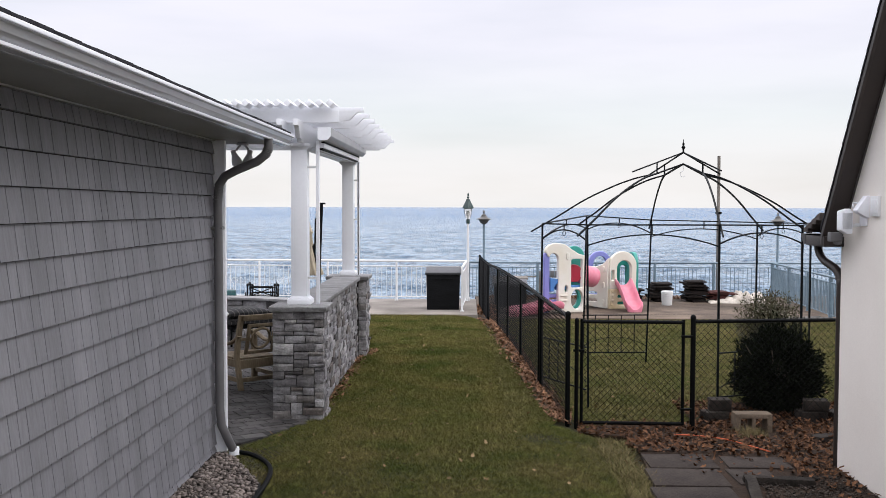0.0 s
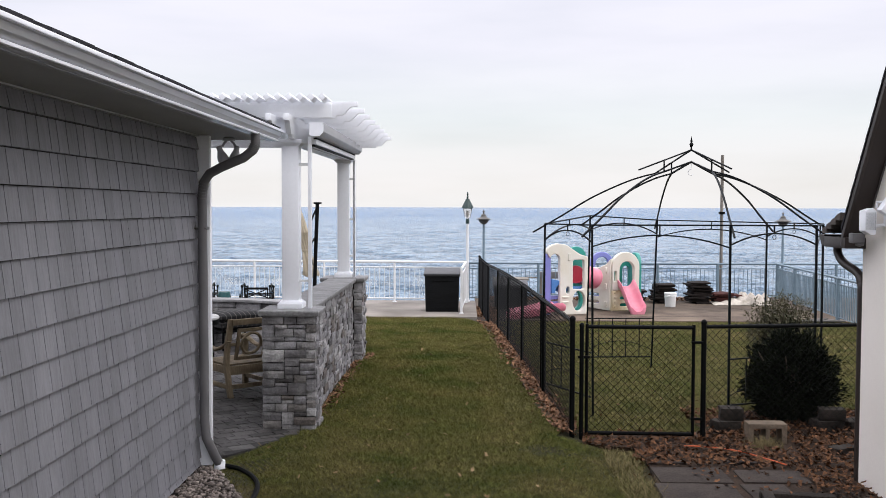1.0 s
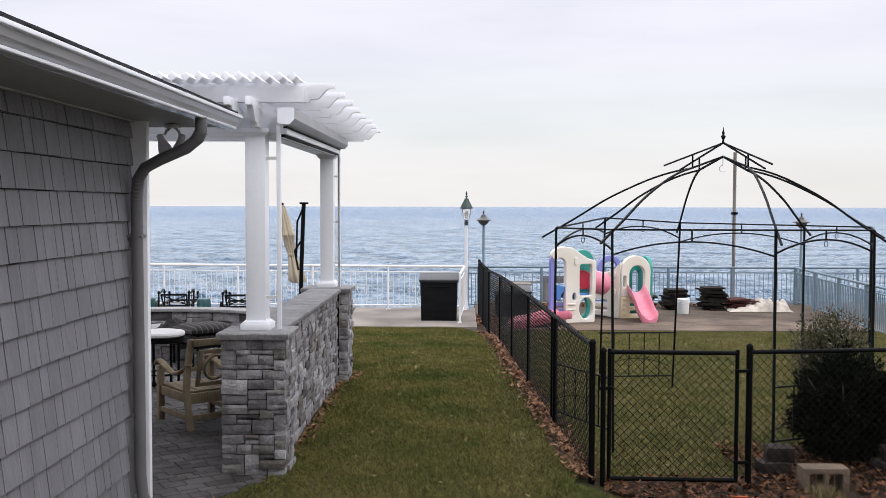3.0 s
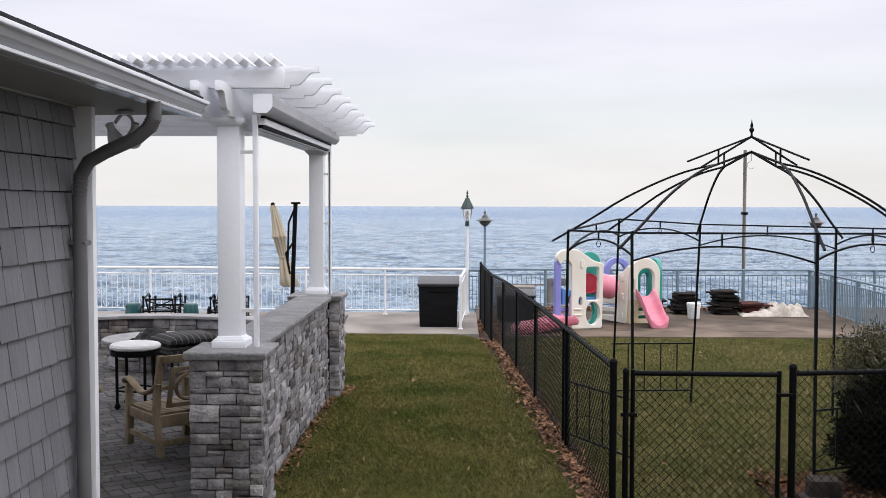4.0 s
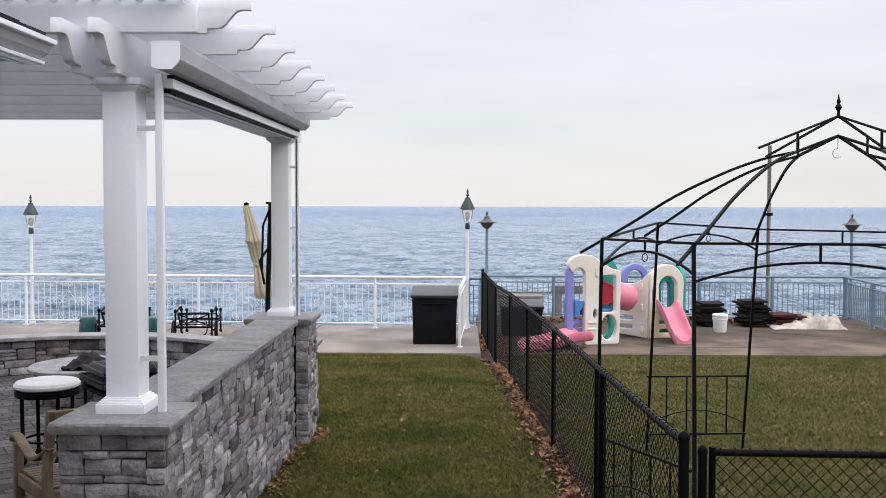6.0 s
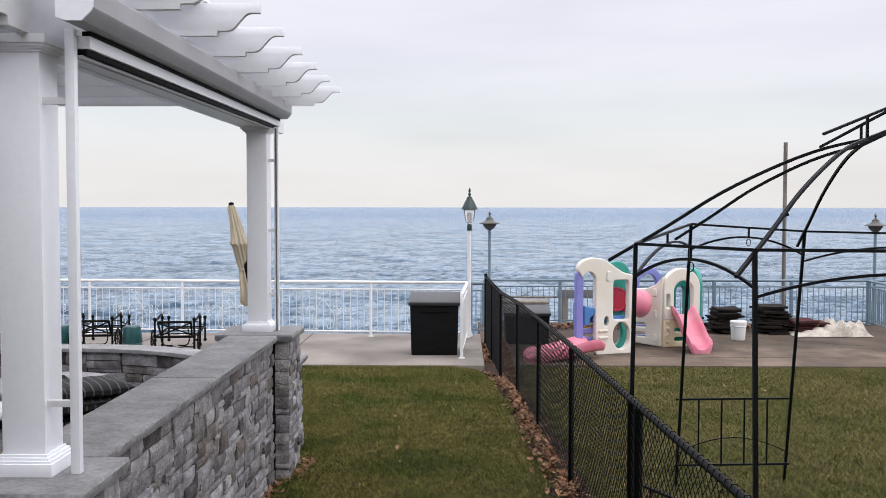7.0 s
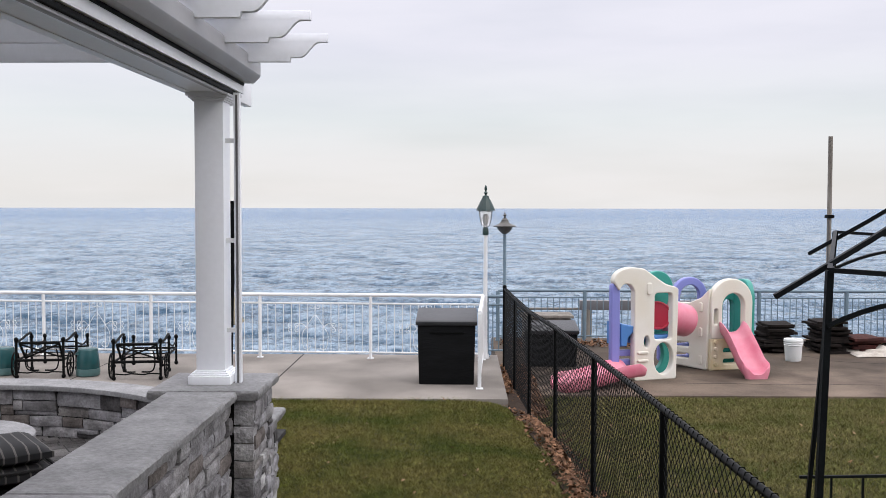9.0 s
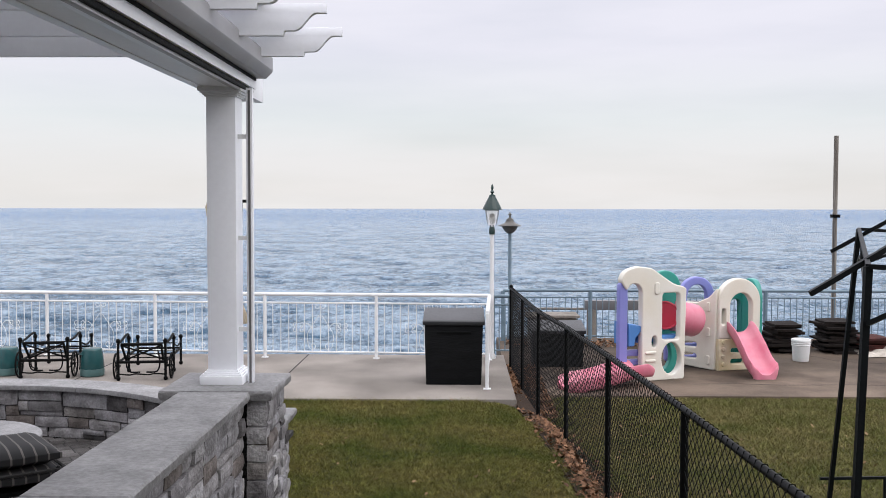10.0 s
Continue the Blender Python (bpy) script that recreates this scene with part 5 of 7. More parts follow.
def mat_stack(x, y, w, d, n, material, label, seed):
    rnd = random.Random(seed)
    st = thing("mat_stack", (x, y, PZ), label, "mats", "stacked rubber mats")
    z = PZ
    for k in range(n):
        t = rnd.uniform(0.034, 0.05)
        bm = B()
        dx, dy = rnd.uniform(-0.10, 0.10), rnd.uniform(-0.08, 0.08)
        box(bm, x - w / 2 + dx, y - d / 2 + dy, z, x + w / 2 + dx + rnd.uniform(-0.12, 0.06), y + d / 2 + dy, z + t - 0.006)
        bmesh.ops.rotate(bm, verts=bm.verts, cent=(x, y, z), matrix=Matrix.Rotation(rnd.uniform(-0.16, 0.16), 3, "Z") @ Matrix.Rotation(rnd.uniform(-0.02, 0.02), 3, "Y"))
        bmesh.ops.subdivide_edges(bm, edges=bm.edges[:], cuts=3, use_grid_fill=True)
        for v in bm.verts:
            v.co.z += 0.020 * noise.noise((v.co.x * 4, v.co.y * 4, k * 3 + seed)) + (0.0 if k == 0 else 0.004)
        part("mat", bm, material, st, bevel=0.0)
        z += t
    return st


mat_stack(5.36, 27.35, 0.52, 0.6, 12, M_RUBBER, "stack of dark rubber paving mats", 1)
mat_stack(4.70, 27.6, 0.40, 0.5, 7, M_RUBBER, "small stack of dark rubber mats", 4)
mat_stack(6.30, 27.3, 0.54, 0.6, 13, M_RUBBER, "tall uneven stack of dark rubber mats", 2)
mat_stack(6.95, 27.25, 0.62, 0.55, 7, M_RUBBER_RED, "low stack of red-brown rubber mats", 3)

bm = B()
bmesh.ops.create_grid(bm, x_segments=56, y_segments=30, size=0.5)
for v in bm.verts:
    x, y = v.co.x * 1.6, v.co.y * 0.9
    e = max(0, 1 - (abs(v.co.x) * 2) ** 2.5) * max(0, 1 - (abs(v.co.y) * 2) ** 2.5)
    w = 0.15 * noise.noise((x * 1.5, y * 1.5, 2))
    z = 0.012 + 1.6 * e ** 0.5 * (0.05 + 0.20 * abs(noise.noise((x * 2.2, y * 2.2, 4))) + 0.12 * abs(noise.noise((x * 5, y * 5, 8))) + 0.035 * abs(noise.noise((x * 11, y * 11, 1)))) * (0.45 + 0.75 * min(1.0, max(0.0, (v.co.x + 0.35) * 2)))
    v.co = (7.35 + x + w, 27.0 + y + 0.12 * noise.noise((x * 3, y * 3, 7)), PZ + z)
tarp = solid("tarp", bm, M_TARP, "crumpled cream canvas tarp heaped on the slab", "tarp", kind="thing")
del tarp["kind"]

pipes = thing("pipe_pile", (7.6, 22.95, PZ), "loose dark pipes lying at the slab edge", "pipes")
for k, (dx, dy, a) in enumerate(((0, 0, 0.1), (0.1, 0.08, -0.05), (-0.05, 0.15, 0.2), (0.2, -0.07, 0.02))):
    part("pipe", tube(B(), [(7.3 + dx, 22.95 + dy - a, PZ + 0.03), (8.3 + dx, 22.95 + dy + a, PZ + 0.03)], 0.025, 8), M_GREYCAP, pipes)

# ---- patio furniture ----
def umbrella():
    t = thing("cantilever_umbrella", (-3.35, 22.4, 0), "closed tan cantilever umbrella on a black mast", "umbrella")
    part("base", box(B(), -3.75, 22.0, 0.0, -2.95, 22.8, 0.09), M_IRON, t, "black weighted base", bevel=0.01)
    part("mast", tube(B(), [(-3.40, 22.45, 0.08), (-3.37, 22.45, 1.2), (-3.32, 22.45, 2.46)], 0.042, 12), M_IRON, t, "black mast")
    part("mast_head", box(B(), -3.40, 22.40, 2.46, -3.23, 22.50, 2.50), M_IRON, t, bevel=0.008)
    part("arm", tube(B(), [(-3.37, 22.40, 1.70), (-3.50, 22.38, 1.5), (-3.42, 22.38, 1.1)], 0.022, 8), M_IRON, t)
    part("arm", tube(B(), [(-3.30, 22.42, 2.45), (-3.45, 22.42, 2.1), (-3.47, 22.42, 1.35)], 0.02, 8), M_IRON, t)
    bm = B()
    n = 72
    prof = ((2.48, 0.03), (2.42, 0.062), (2.1, 0.095), (1.86, 0.125), (1.82, 0.150), (1.78, 0.115), (1.50, 0.098), (1.40, 0.080), (1.36, 0.088), (1.2, 0.125), (1.0, 0.15), (0.84, 0.168), (0.80, 0.13), (0.86, 0.05))
    rings = []
    for z, r in prof:
        ring = []
        for k in range(n):
            a = 2 * math.pi * k / n
            rr = r * (1 + 0.24 * abs(math.cos(a * 5 + z * 1.1)) - 0.16 + 0.10 * math.cos(a * 7 - z * 3)) + 0.022 * noise.noise((math.cos(a) * 2, math.sin(a) * 2, z * 3))
            ring.append(bm.verts.new((-3.93 + 0.34 * (2.48 - z) / 1.7 + rr * math.cos(a), 23.3 + rr * math.sin(a), z - 0.02)))
        rings.append(ring)
    for a, b in zip(rings, rings[1:]):
        for k in range(n):
            bm.faces.new((a[k], a[(k + 1) % n], b[(k + 1) % n], b[k]))
    bm.faces.new(rings[0])
    bm.faces.new(rings[-1][::-1])
    part("canopy", bm, M_CANVAS, t, "furled tan canvas canopy", sharp=60)
    part("strap", lathe(B(), [(0.085, 0), (0.105, 0.005), (0.105, 0.045), (0.085, 0.05)], (-3.71, 23.3, 1.355), 20), M_CANVAS, t)
    part("finial", lathe(B(), [(0.045, 0), (0.045, 0.03), (0.02, 0.05)], (-3.93, 23.3, 2.445), 12), M_IRON, t)


umbrella()
next(o for o in scene.objects if o.name.startswith("cantilever_umbrella")).location.x += 0.06


def teak_chair(at, yaw):
    """A deep teak armchair. Own metres: it faces +y, the back at -y."""
    t = thing("armchair", at, "weathered teak patio armchair with slatted seat", "chair", "teak chairs on the patio", local=True, yaw=yaw)
    w, fy = 0.31, 0.40
    for s in (-1, 1):
        part("leg", box(B(), s * w - 0.034, fy - 0.03, 0, s * w + 0.034, fy + 0.035, 0.61), M_TEAK, t, bevel=0.005)
        post = smooth_line([(s * w - 0.03, -0.40, 0.0), (s * w - 0.03, -0.34, 0.22), (s * w - 0.03, -0.30, 0.42), (s * w - 0.03, -0.335, 0.68), (s * w - 0.03, -0.43, 0.99)], 4)
        edge = [p + Vector((0, 0.065, 0)) for p in post]
        part("back_leg", prism(B(), list(edge) + list(post[::-1]), (0.06, 0, 0)), M_TEAK, t, "curved teak back post", bevel=0.004)
        arm = smooth_line([(s * w, -0.34, 0.72), (s * w, -0.24, 0.655), (s * w, -0.05, 0.585), (s * w, 0.10, 0.575), (s * w, 0.26, 0.62), (s * w, 0.40, 0.665), (s * w, 0.48, 0.65), (s * w, 0.50, 0.615)], 4)
        part("armrest", tube(B(), arm, 0.040, 8, flat=0.62), M_TEAK, t, "curved teak armrest", sharp=50)
        part("side_rail", box(B(), s * w - 0.016, -0.30, 0.29, s * w + 0.016, fy, 0.385), M_TEAK, t, bevel=0.004)
        part("stretcher", box(B(), s * w - 0.016, -0.34, 0.10, s * w + 0.016, fy, 0.155), M_TEAK, t, bevel=0.004)
    part("front_rail", box(B(), -w, fy - 0.02, 0.29, w, fy + 0.015, 0.385), M_TEAK, t, bevel=0.004)
    part("back_rail", box(B(), -w, -0.30, 0.27, w, -0.262, 0.385), M_TEAK, t, bevel=0.004)
    part("back_stretcher", box(B(), -w, -0.345, 0.10, w, -0.31, 0.155), M_TEAK, t, bevel=0.004)
    for k in range(10):
        y = -0.25 + k * 0.067
        part("seat_slat", box(B(), -w + 0.02, y, 0.385, w - 0.02, y + 0.052, 0.407), M_TEAK, t, bevel=0.004)

    def lean(z):
        return -0.262 - 0.30 * max(0.0, z - 0.42) ** 1.15

    def back_bar(name, x0, z0, x1, z1, label=""):
        """A flat stick in the leaning plane of the back."""
        part(name, prism(B(), [(x0, lean(z0), z0), (x1, lean(z0), z0), (x1, lean(z1), z1), (x0, lean(z1), z1)], (0, -0.030, 0)), M_TEAK, t, label, bevel=0.003)
    part("top_rail", prism(B(), [(-w, lean(0.915) + 0.02, 0.915), (w, lean(0.915) + 0.02, 0.915), (w, lean(0.99) + 0.02, 0.99), (-w, lean(0.99) + 0.02, 0.99)], (0, -0.055, 0)), M_TEAK, t, bevel=0.005)
    back_bar("frame_stile", -0.215, 0.455, -0.170, 0.865)
    back_bar("frame_stile", 0.170, 0.455, 0.215, 0.865)
    back_bar("frame_rail", -0.215, 0.455, 0.215, 0.50)
    back_bar("frame_rail", -0.215, 0.822, 0.215, 0.865)
    for s in (-1, 1):
        back_bar("back_bar", min(s * 0.215, s * 0.30), 0.645, max(s * 0.215, s * 0.30), 0.685)
        back_bar("back_bar", min(s * 0.13, s * 0.17), 0.645, max(s * 0.13, s * 0.17), 0.685)
    ring = [(0.135 * math.cos(2 * math.pi * k / 24), lean(0.665 + 0.135 * math.sin(2 * math.pi * k / 24)) - 0.015, 0.665 + 0.135 * math.sin(2 * math.pi * k / 24)) for k in range(24)]
    part("back_ring", tube(B(), ring, 0.020, 6, closed=True), M_TEAK, t, "round teak back ring")
    return t


chair = teak_chair((-2.90, 13.08, 0.0), 41)
copy_thing(chair, pose(-3.96, 12.33, 0.0, 0, 0, -82))


def stool(x, y):
    t = thing("side_table", (x, y, 0), "round wrought iron stool with white cushion", "stool")
    part("cushion", lathe(B(), [(0.02, 0), (0.26, 0.0), (0.295, 0.02), (0.30, 0.045), (0.28, 0.07), (0.20, 0.085), (0.0, 0.09)], (x, y, 0.70), 32), M_CUSHW, t, "white round cushion")
    part("apron", lathe(B(), [(0.27, 0), (0.29, 0.005), (0.29, 0.06), (0.27, 0.065)], (x, y, 0.635), 28), M_IRON, t)
    for k in range(4):
        a = radians(45 + 90 * k)
        c, s = math.cos(a), math.sin(a)
        leg = part("leg", tube(B(), [(x + 0.24 * c, y + 0.24 * s, 0.64), (x + 0.235 * c, y + 0.235 * s, 0.05)], 0.018, 8), M_IRON, t)
        part("foot", lathe(B(), [(0.015, 0), (0.035, 0.02), (0.038, 0.04), (0.03, 0.06), (0.018, 0.08)], (x + 0.235 * c, y + 0.235 * s, 0.0), 10), M_IRON, leg)
    part("ring", tube(B(), [(x + 0.21 * math.cos(2 * math.pi * k / 24), y + 0.21 * math.sin(2 * math.pi * k / 24), 0.22) for k in range(24)], 0.012, 6, closed=True), M_IRON, t)


stool(-3.93, 14.95)

pit = thing("fire_pit", (-4.72, 18.0, 0), "round stone fire pit with flat grey coping", "fire pit")
part("core", lathe(B(), [(0.58, 0), (0.58, 0.375)], (-4.72, 18.0, 0), 36), M_MORTAR_GAP, pit)
part("coping", lathe(B(), [(0.36, 0), (0.70, 0), (0.715, 0.012), (0.715, 0.045), (0.70, 0.055), (0.36, 0.055)], (-4.72, 18.0, 0.375), 48), M_CAP, pit, "flat grey stone coping", sharp=30)
bm = B()
bmesh.ops.create_grid(bm, x_segments=44, y_segments=44, size=0.27)
for v in bm.verts:
    r = v.co.xy.length
    v.co.z = 0.425 + 0.15 * max(0, 1 - (r / 0.29) ** 2) + 0.10 * abs(noise.noise((v.co.x * 6, v.co.y * 6, 3))) + 0.04 * noise.noise((v.co.x * 15, v.co.y * 15, 3))
    v.co.x += -4.60
    v.co.y += 17.72
part("cover", bm, M_DARKFAB, pit, "crumpled black fabric cover", sharp=80)

# cushion with pale stripes
M_STRIPE = bpy.data.materials.new("striped_charcoal_fabric")
M_STRIPE.use_nodes = True
tn, tl = M_STRIPE.node_tree.nodes, M_STRIPE.node_tree.links
t_b = tn["Principled BSDF"]
t_b.inputs["Roughness"].default_value = 0.95
t_co = tn.new("ShaderNodeTexCoord")
t_w = tn.new("ShaderNodeTexWave")
t_w.inputs["Scale"].default_value = 3.6
t_w.inputs["Distortion"].default_value = 0.15
tl.new(t_co.outputs["Object"], t_w.inputs[0])
t_r = tn.new("ShaderNodeValToRGB")
t_r.color_ramp.elements[0].position, t_r.color_ramp.elements[1].position = 0.90, 0.96
t_r.color_ramp.elements[0].color, t_r.color_ramp.elements[1].color = (0.012, 0.012, 0.013, 1), (0.085, 0.078, 0.073, 1)
tl.new(t_w.outputs[0], t_r.inputs[0])
tl.new(t_r.outputs[0], t_b.inputs["Base Color"])


def cushion_mesh(w, d, h):
    bm = B()
    box(bm, -w / 2, -d / 2, 0, w / 2, d / 2, h)
    bmesh.ops.subdivide_edges(bm, edges=bm.edges[:], cuts=7, use_grid_fill=True)
    for v in bm.verts:
        e = max(abs(v.co.x) / (w / 2), abs(v.co.y) / (d / 2))
        v.co.z = h / 2 + (v.co.z - h / 2) * (1 - 0.72 * e ** 4) + 0.01 * noise.noise((v.co.x * 6, v.co.y * 6, v.co.z))
    return bm


def ottoman(at, yaw):
    t = thing("ottoman", at, "dark iron patio ottoman with striped charcoal cushion", "ottoman", local=True, yaw=yaw)
    for sx in (-0.37, 0.37):
        for sy in (-0.37, 0.37):
            lg = part("leg", tube(B(), [(sx, sy, 0.0), (sx, sy, 0.42)], 0.018, 8), M_IRON, t)
            part("ball", lathe(B(), [(0.01, 0), (0.03, 0.02), (0.03, 0.04), (0.01, 0.06)], (sx, sy, 0.41), 10), M_IRON, lg)
    part("seat_frame", box(B(), -0.40, -0.40, 0.30, 0.40, 0.40, 0.335), M_IRON, t)
    c = part("cushion", cushion_mesh(0.84, 0.84, 0.15), M_STRIPE, t, "charcoal cushion with pale stripes", sharp=80)
    c.location.z = 0.335
    cord_line = [(sx * 0.415, sy * 0.415, 0.455) for sx, sy in ((-1, -1), (1, -1), (1, 1), (-1, 1))]
    rope = []
    for a, b in zip(cord_line, cord_line[1:] + cord_line[:1]):
        rope += [Vector(a).lerp(Vector(b), k / 30) + Vector((0, 0, 0.006 * (k % 2))) for k in range(30)]
    part("cord", tube(B(), rope, 0.013, 6, closed=True), M_DARKFAB, t, "twisted dark cord")
    p = part("pillow", cushion_mesh(0.80, 0.74, 0.17), M_STRIPE, t, "plump striped charcoal pillow", sharp=80)
    p.location.z = 0.462
    return t


ottoman((-3.90, 17.05, 0), 38)


def iron_frame(x, y, z, yaw):
    """A wrought iron lounger without its cushions, its foot end at y = 0: ball-topped posts, a tilted frame with crossed braces, wheels."""
    t = thing("iron_lounger", (x, y, z), "bare black wrought iron lounger with wheels", "lounger", "iron loungers by the railing", local=True, yaw=yaw)
    ball = [(0.012, 0), (0.034, 0.02), (0.038, 0.045), (0.024, 0.068), (0.004, 0.078)]

    def rod(name, pts, r=0.013, parent=None):
        return part(name, tube(B(), pts, r, 6), M_IRON, parent or t)
    for s in (-1, 1):
        for yy, h in ((0.0, 0.57), (0.80, 0.52), (1.55, 0.44)):
            leg = rod("leg", [(s * 0.38, yy, 0.02), (s * 0.38, yy, h)], 0.022)
            part("foot", lathe(B(), [(0.02, 0), (0.035, 0.02), (0.035, 0.045), (0.02, 0.06)], (s * 0.38, yy, 0.0), 10), M_IRON, leg)
            part("ball", lathe(B(), ball, (s * 0.38, yy, h - 0.01), 10), M_IRON, leg)
        rod("armrest", smooth_line([(s * 0.38, 0.02, 0.555), (s * 0.39, 0.35, 0.575), (s * 0.39, 0.62, 0.61), (s * 0.38, 0.76, 0.61), (s * 0.38, 0.80, 0.565)], 5), 0.020)
        rod("side_rail", [(s * 0.38, 0.0, 0.28), (s * 0.38, 1.55, 0.28)], 0.020)
        rod("side_stretcher", smooth_line([(s * 0.38, 0.82, 0.45), (s * 0.38, 1.2, 0.36), (s * 0.38, 1.55, 0.40)], 5), 0.014)
        rod("frame_side", [(s * 0.32, -0.02, 0.545), (s * 0.30, 0.25, 0.26)], 0.020)
        rod("brace", [(s * 0.31, -0.015, 0.53), (-s * 0.29, 0.22, 0.29)], 0.013)
        rod("hanger", smooth_line([(s * 0.24, 0.10, 0.44), (s * 0.27, 0.10, 0.25), (s * 0.22, 0.10, 0.12), (s * 0.05, 0.10, 0.11)], 4), 0.012)
        rod("scroll", smooth_line([(s * 0.34, 0.4, 0.28), (s * 0.33, 0.4, 0.14), (s * 0.28, 0.4, 0.10)], 4), 0.011)
        wheel = part("wheel", tube(B(), [(s * 0.45, 0.16 + 0.19 * math.cos(2 * math.pi * k / 22), 0.20 + 0.19 * math.sin(2 * math.pi * k / 22)) for k in range(22)], 0.015, 6, closed=True), M_IRON, t)
        rod("axle", [(s * 0.38, 0.16, 0.20), (s * 0.47, 0.16, 0.20)], 0.020, wheel)
        for k in range(4):
            a = math.pi * k / 4
            rod("spoke", [(s * 0.45, 0.16 + 0.185 * math.cos(a), 0.20 + 0.185 * math.sin(a)), (s * 0.45, 0.16 - 0.185 * math.cos(a), 0.20 - 0.185 * math.sin(a))], 0.007, wheel)
    rod("frame_top", [(-0.33, -0.02, 0.55), (0.33, -0.02, 0.55)], 0.022)
    rod("front_rail", [(-0.38, 0.0, 0.28), (0.38, 0.0, 0.28)], 0.022)
    rod("back_rail", [(-0.38, 1.55, 0.28), (0.38, 1.55, 0.28)], 0.018)
    rod("cross_rail", [(-0.37, 0.80, 0.46), (0.37, 0.80, 0.46)], 0.010)
    rod("low_rail", smooth_line([(-0.38, 0.0, 0.10), (-0.2, 0.0, 0.085), (-0.1, 0.0, 0.10), (0.1, 0.0, 0.085), (0.2, 0.0, 0.10), (0.38, 0.0, 0.09)], 3), 0.011)
    for k in range(3):
        rod("slat", [(-0.37, 0.4 + 0.4 * k, 0.29), (0.37, 0.4 + 0.4 * k, 0.29)], 0.009)
    return t


lounger = iron_frame(-4.92, 23.54, -0.06, 7.5)
lounger.scale = (0.86, 0.9, 0.94)
copy_thing(lounger, pose(-6.37, 23.65, -0.06, 0, 0, 7.5))


def garden_stool(x, y, z):
    t = thing("garden_stool", (x, y, z), "teal glazed ceramic garden stool on the terrace", "stool", "teal garden stools")
    part("body", lathe(B(), [(0.165, 0.11), (0.172, 0.13), (0.160, 0.25), (0.142, 0.38), (0.135, 0.40), (0.12, 0.41), (0.0, 0.412)], (x, y, z), 28), M_TEAL, t)
    part("base_band", lathe(B(), [(0.145, 0), (0.168, 0.015), (0.173, 0.06), (0.170, 0.112), (0.16, 0.115)], (x, y, z), 28), M_TEAL_PALE, t, "worn paler base band")
    part("grip", tube(B(), smooth_line([(x - 0.10, y - 0.10, z + 0.36), (x - 0.13, y - 0.115, z + 0.33), (x - 0.08, y - 0.13, z + 0.33)], 4), 0.010, 6), M_TEAL, t)


garden_stool(-5.77, 23.90, -0.06)
garden_stool(-7.03, 23.95, -0.06)
# ---- fixtures on the houses ----
flood = thing("flood_light", (-2.17, 9.62, 3.04), "twin bulb flood light under the eave", "light")
part("base", lathe(B(), [(0.06, 0), (0.06, 0.02), (0.04, 0.03)], (-2.17, 9.62, 3.01), 16), M_HOUSING, flood)
for s in (-1, 1):
    part("arm", tube(B(), [(-2.17 + s * 0.02, 9.62, 3.01), (-2.17 + s * 0.045, 9.62, 2.985), (-2.17 + s * 0.060, 9.61, 2.955)], 0.011, 8), M_HOUSING, flood)
    hd = part("lamp_head", lathe(B(), [(0.016, 0.055), (0.026, 0.05), (0.026, 0.012), (0.031, 0.0), (0.048, -0.045), (0.054, -0.075), (0.054, -0.085)], (-2.17, 9.62, 3.04), 16), M_HOUSING, flood, "grey bell-shaped lamp head")
    hd.matrix_basis = pose(s * 0.072, -0.03, -0.135, 18, s * 16, 0)
    bulb = part("bulb", lathe(B(), [(0.050, -0.084), (0.046, -0.100), (0.028, -0.112), (0.003, -0.116)], (-2.17, 9.62, 3.04), 16), M_CUSHW, flood, "round white bulb")
    bulb.matrix_basis = hd.matrix_basis.copy()

wl2 = thing("flood_light", (3.64, 9.2, 2.35), "white twin flood light on the stucco gable", "light")
part("back_plate", box(B(), 3.64, 8.90, 2.24, 3.66, 9.04, 2.46), M_VINYL, wl2, bevel=0.006)
bm = prism(B(), [(3.475, 9.02, 2.20), (3.475, 9.02, 2.375), (3.545, 9.02, 2.40), (3.575, 9.02, 2.37), (3.575, 9.02, 2.17), (3.53, 9.02, 2.165)], (0, 0.13, 0))
hd = part("lamp_head", bm, M_VINYL, wl2, "white square lamp head", bevel=0.008)
part("lens", box(B(), 3.485, 9.012, 2.21, 3.565, 9.021, 2.36), M_GLASS, hd)
part("knuckle", tube(B(), [(3.57, 9.06, 2.24), (3.65, 9.04, 2.25)], 0.018, 8), M_WPAINT, wl2)
part("knuckle", tube(B(), [(3.59, 9.06, 2.40), (3.59, 9.06, 2.45), (3.65, 9.04, 2.45)], 0.012, 8), M_WPAINT, wl2)
bm = prism(B(), [(3.545, 8.86, 2.385), (3.555, 8.86, 2.365), (3.645, 8.86, 2.315), (3.66, 8.86, 2.315), (3.66, 8.86, 2.515), (3.635, 8.86, 2.515)], (0, 0.10, 0))
part("lamp_head", bm, M_VINYL, wl2, "white wedge-shaped lamp head", bevel=0.006)
part("sensor", box(B(), 3.465, 9.25, 2.085, 3.575, 9.35, 2.175), M_SPOUT, wl2, bevel=0.012)
part("sensor_lens", lathe(B(), [(0.005, 0), (0.035, 0.01), (0.04, 0.03)], (3.535, 9.27, 2.055), 12), M_SPOUT, wl2)
jb = thing("junction_box", (3.65, 8.71, 2.42), "small white electric switch box on stucco wall", "box")
part("body", box(B(), 3.635, 8.63, 2.33, 3.66, 8.80, 2.51), M_WPAINT, jb, bevel=0.006)
part("cover", box(B(), 3.628, 8.66, 2.36, 3.636, 8.77, 2.48), M_WPAINT, jb, bevel=0.003)

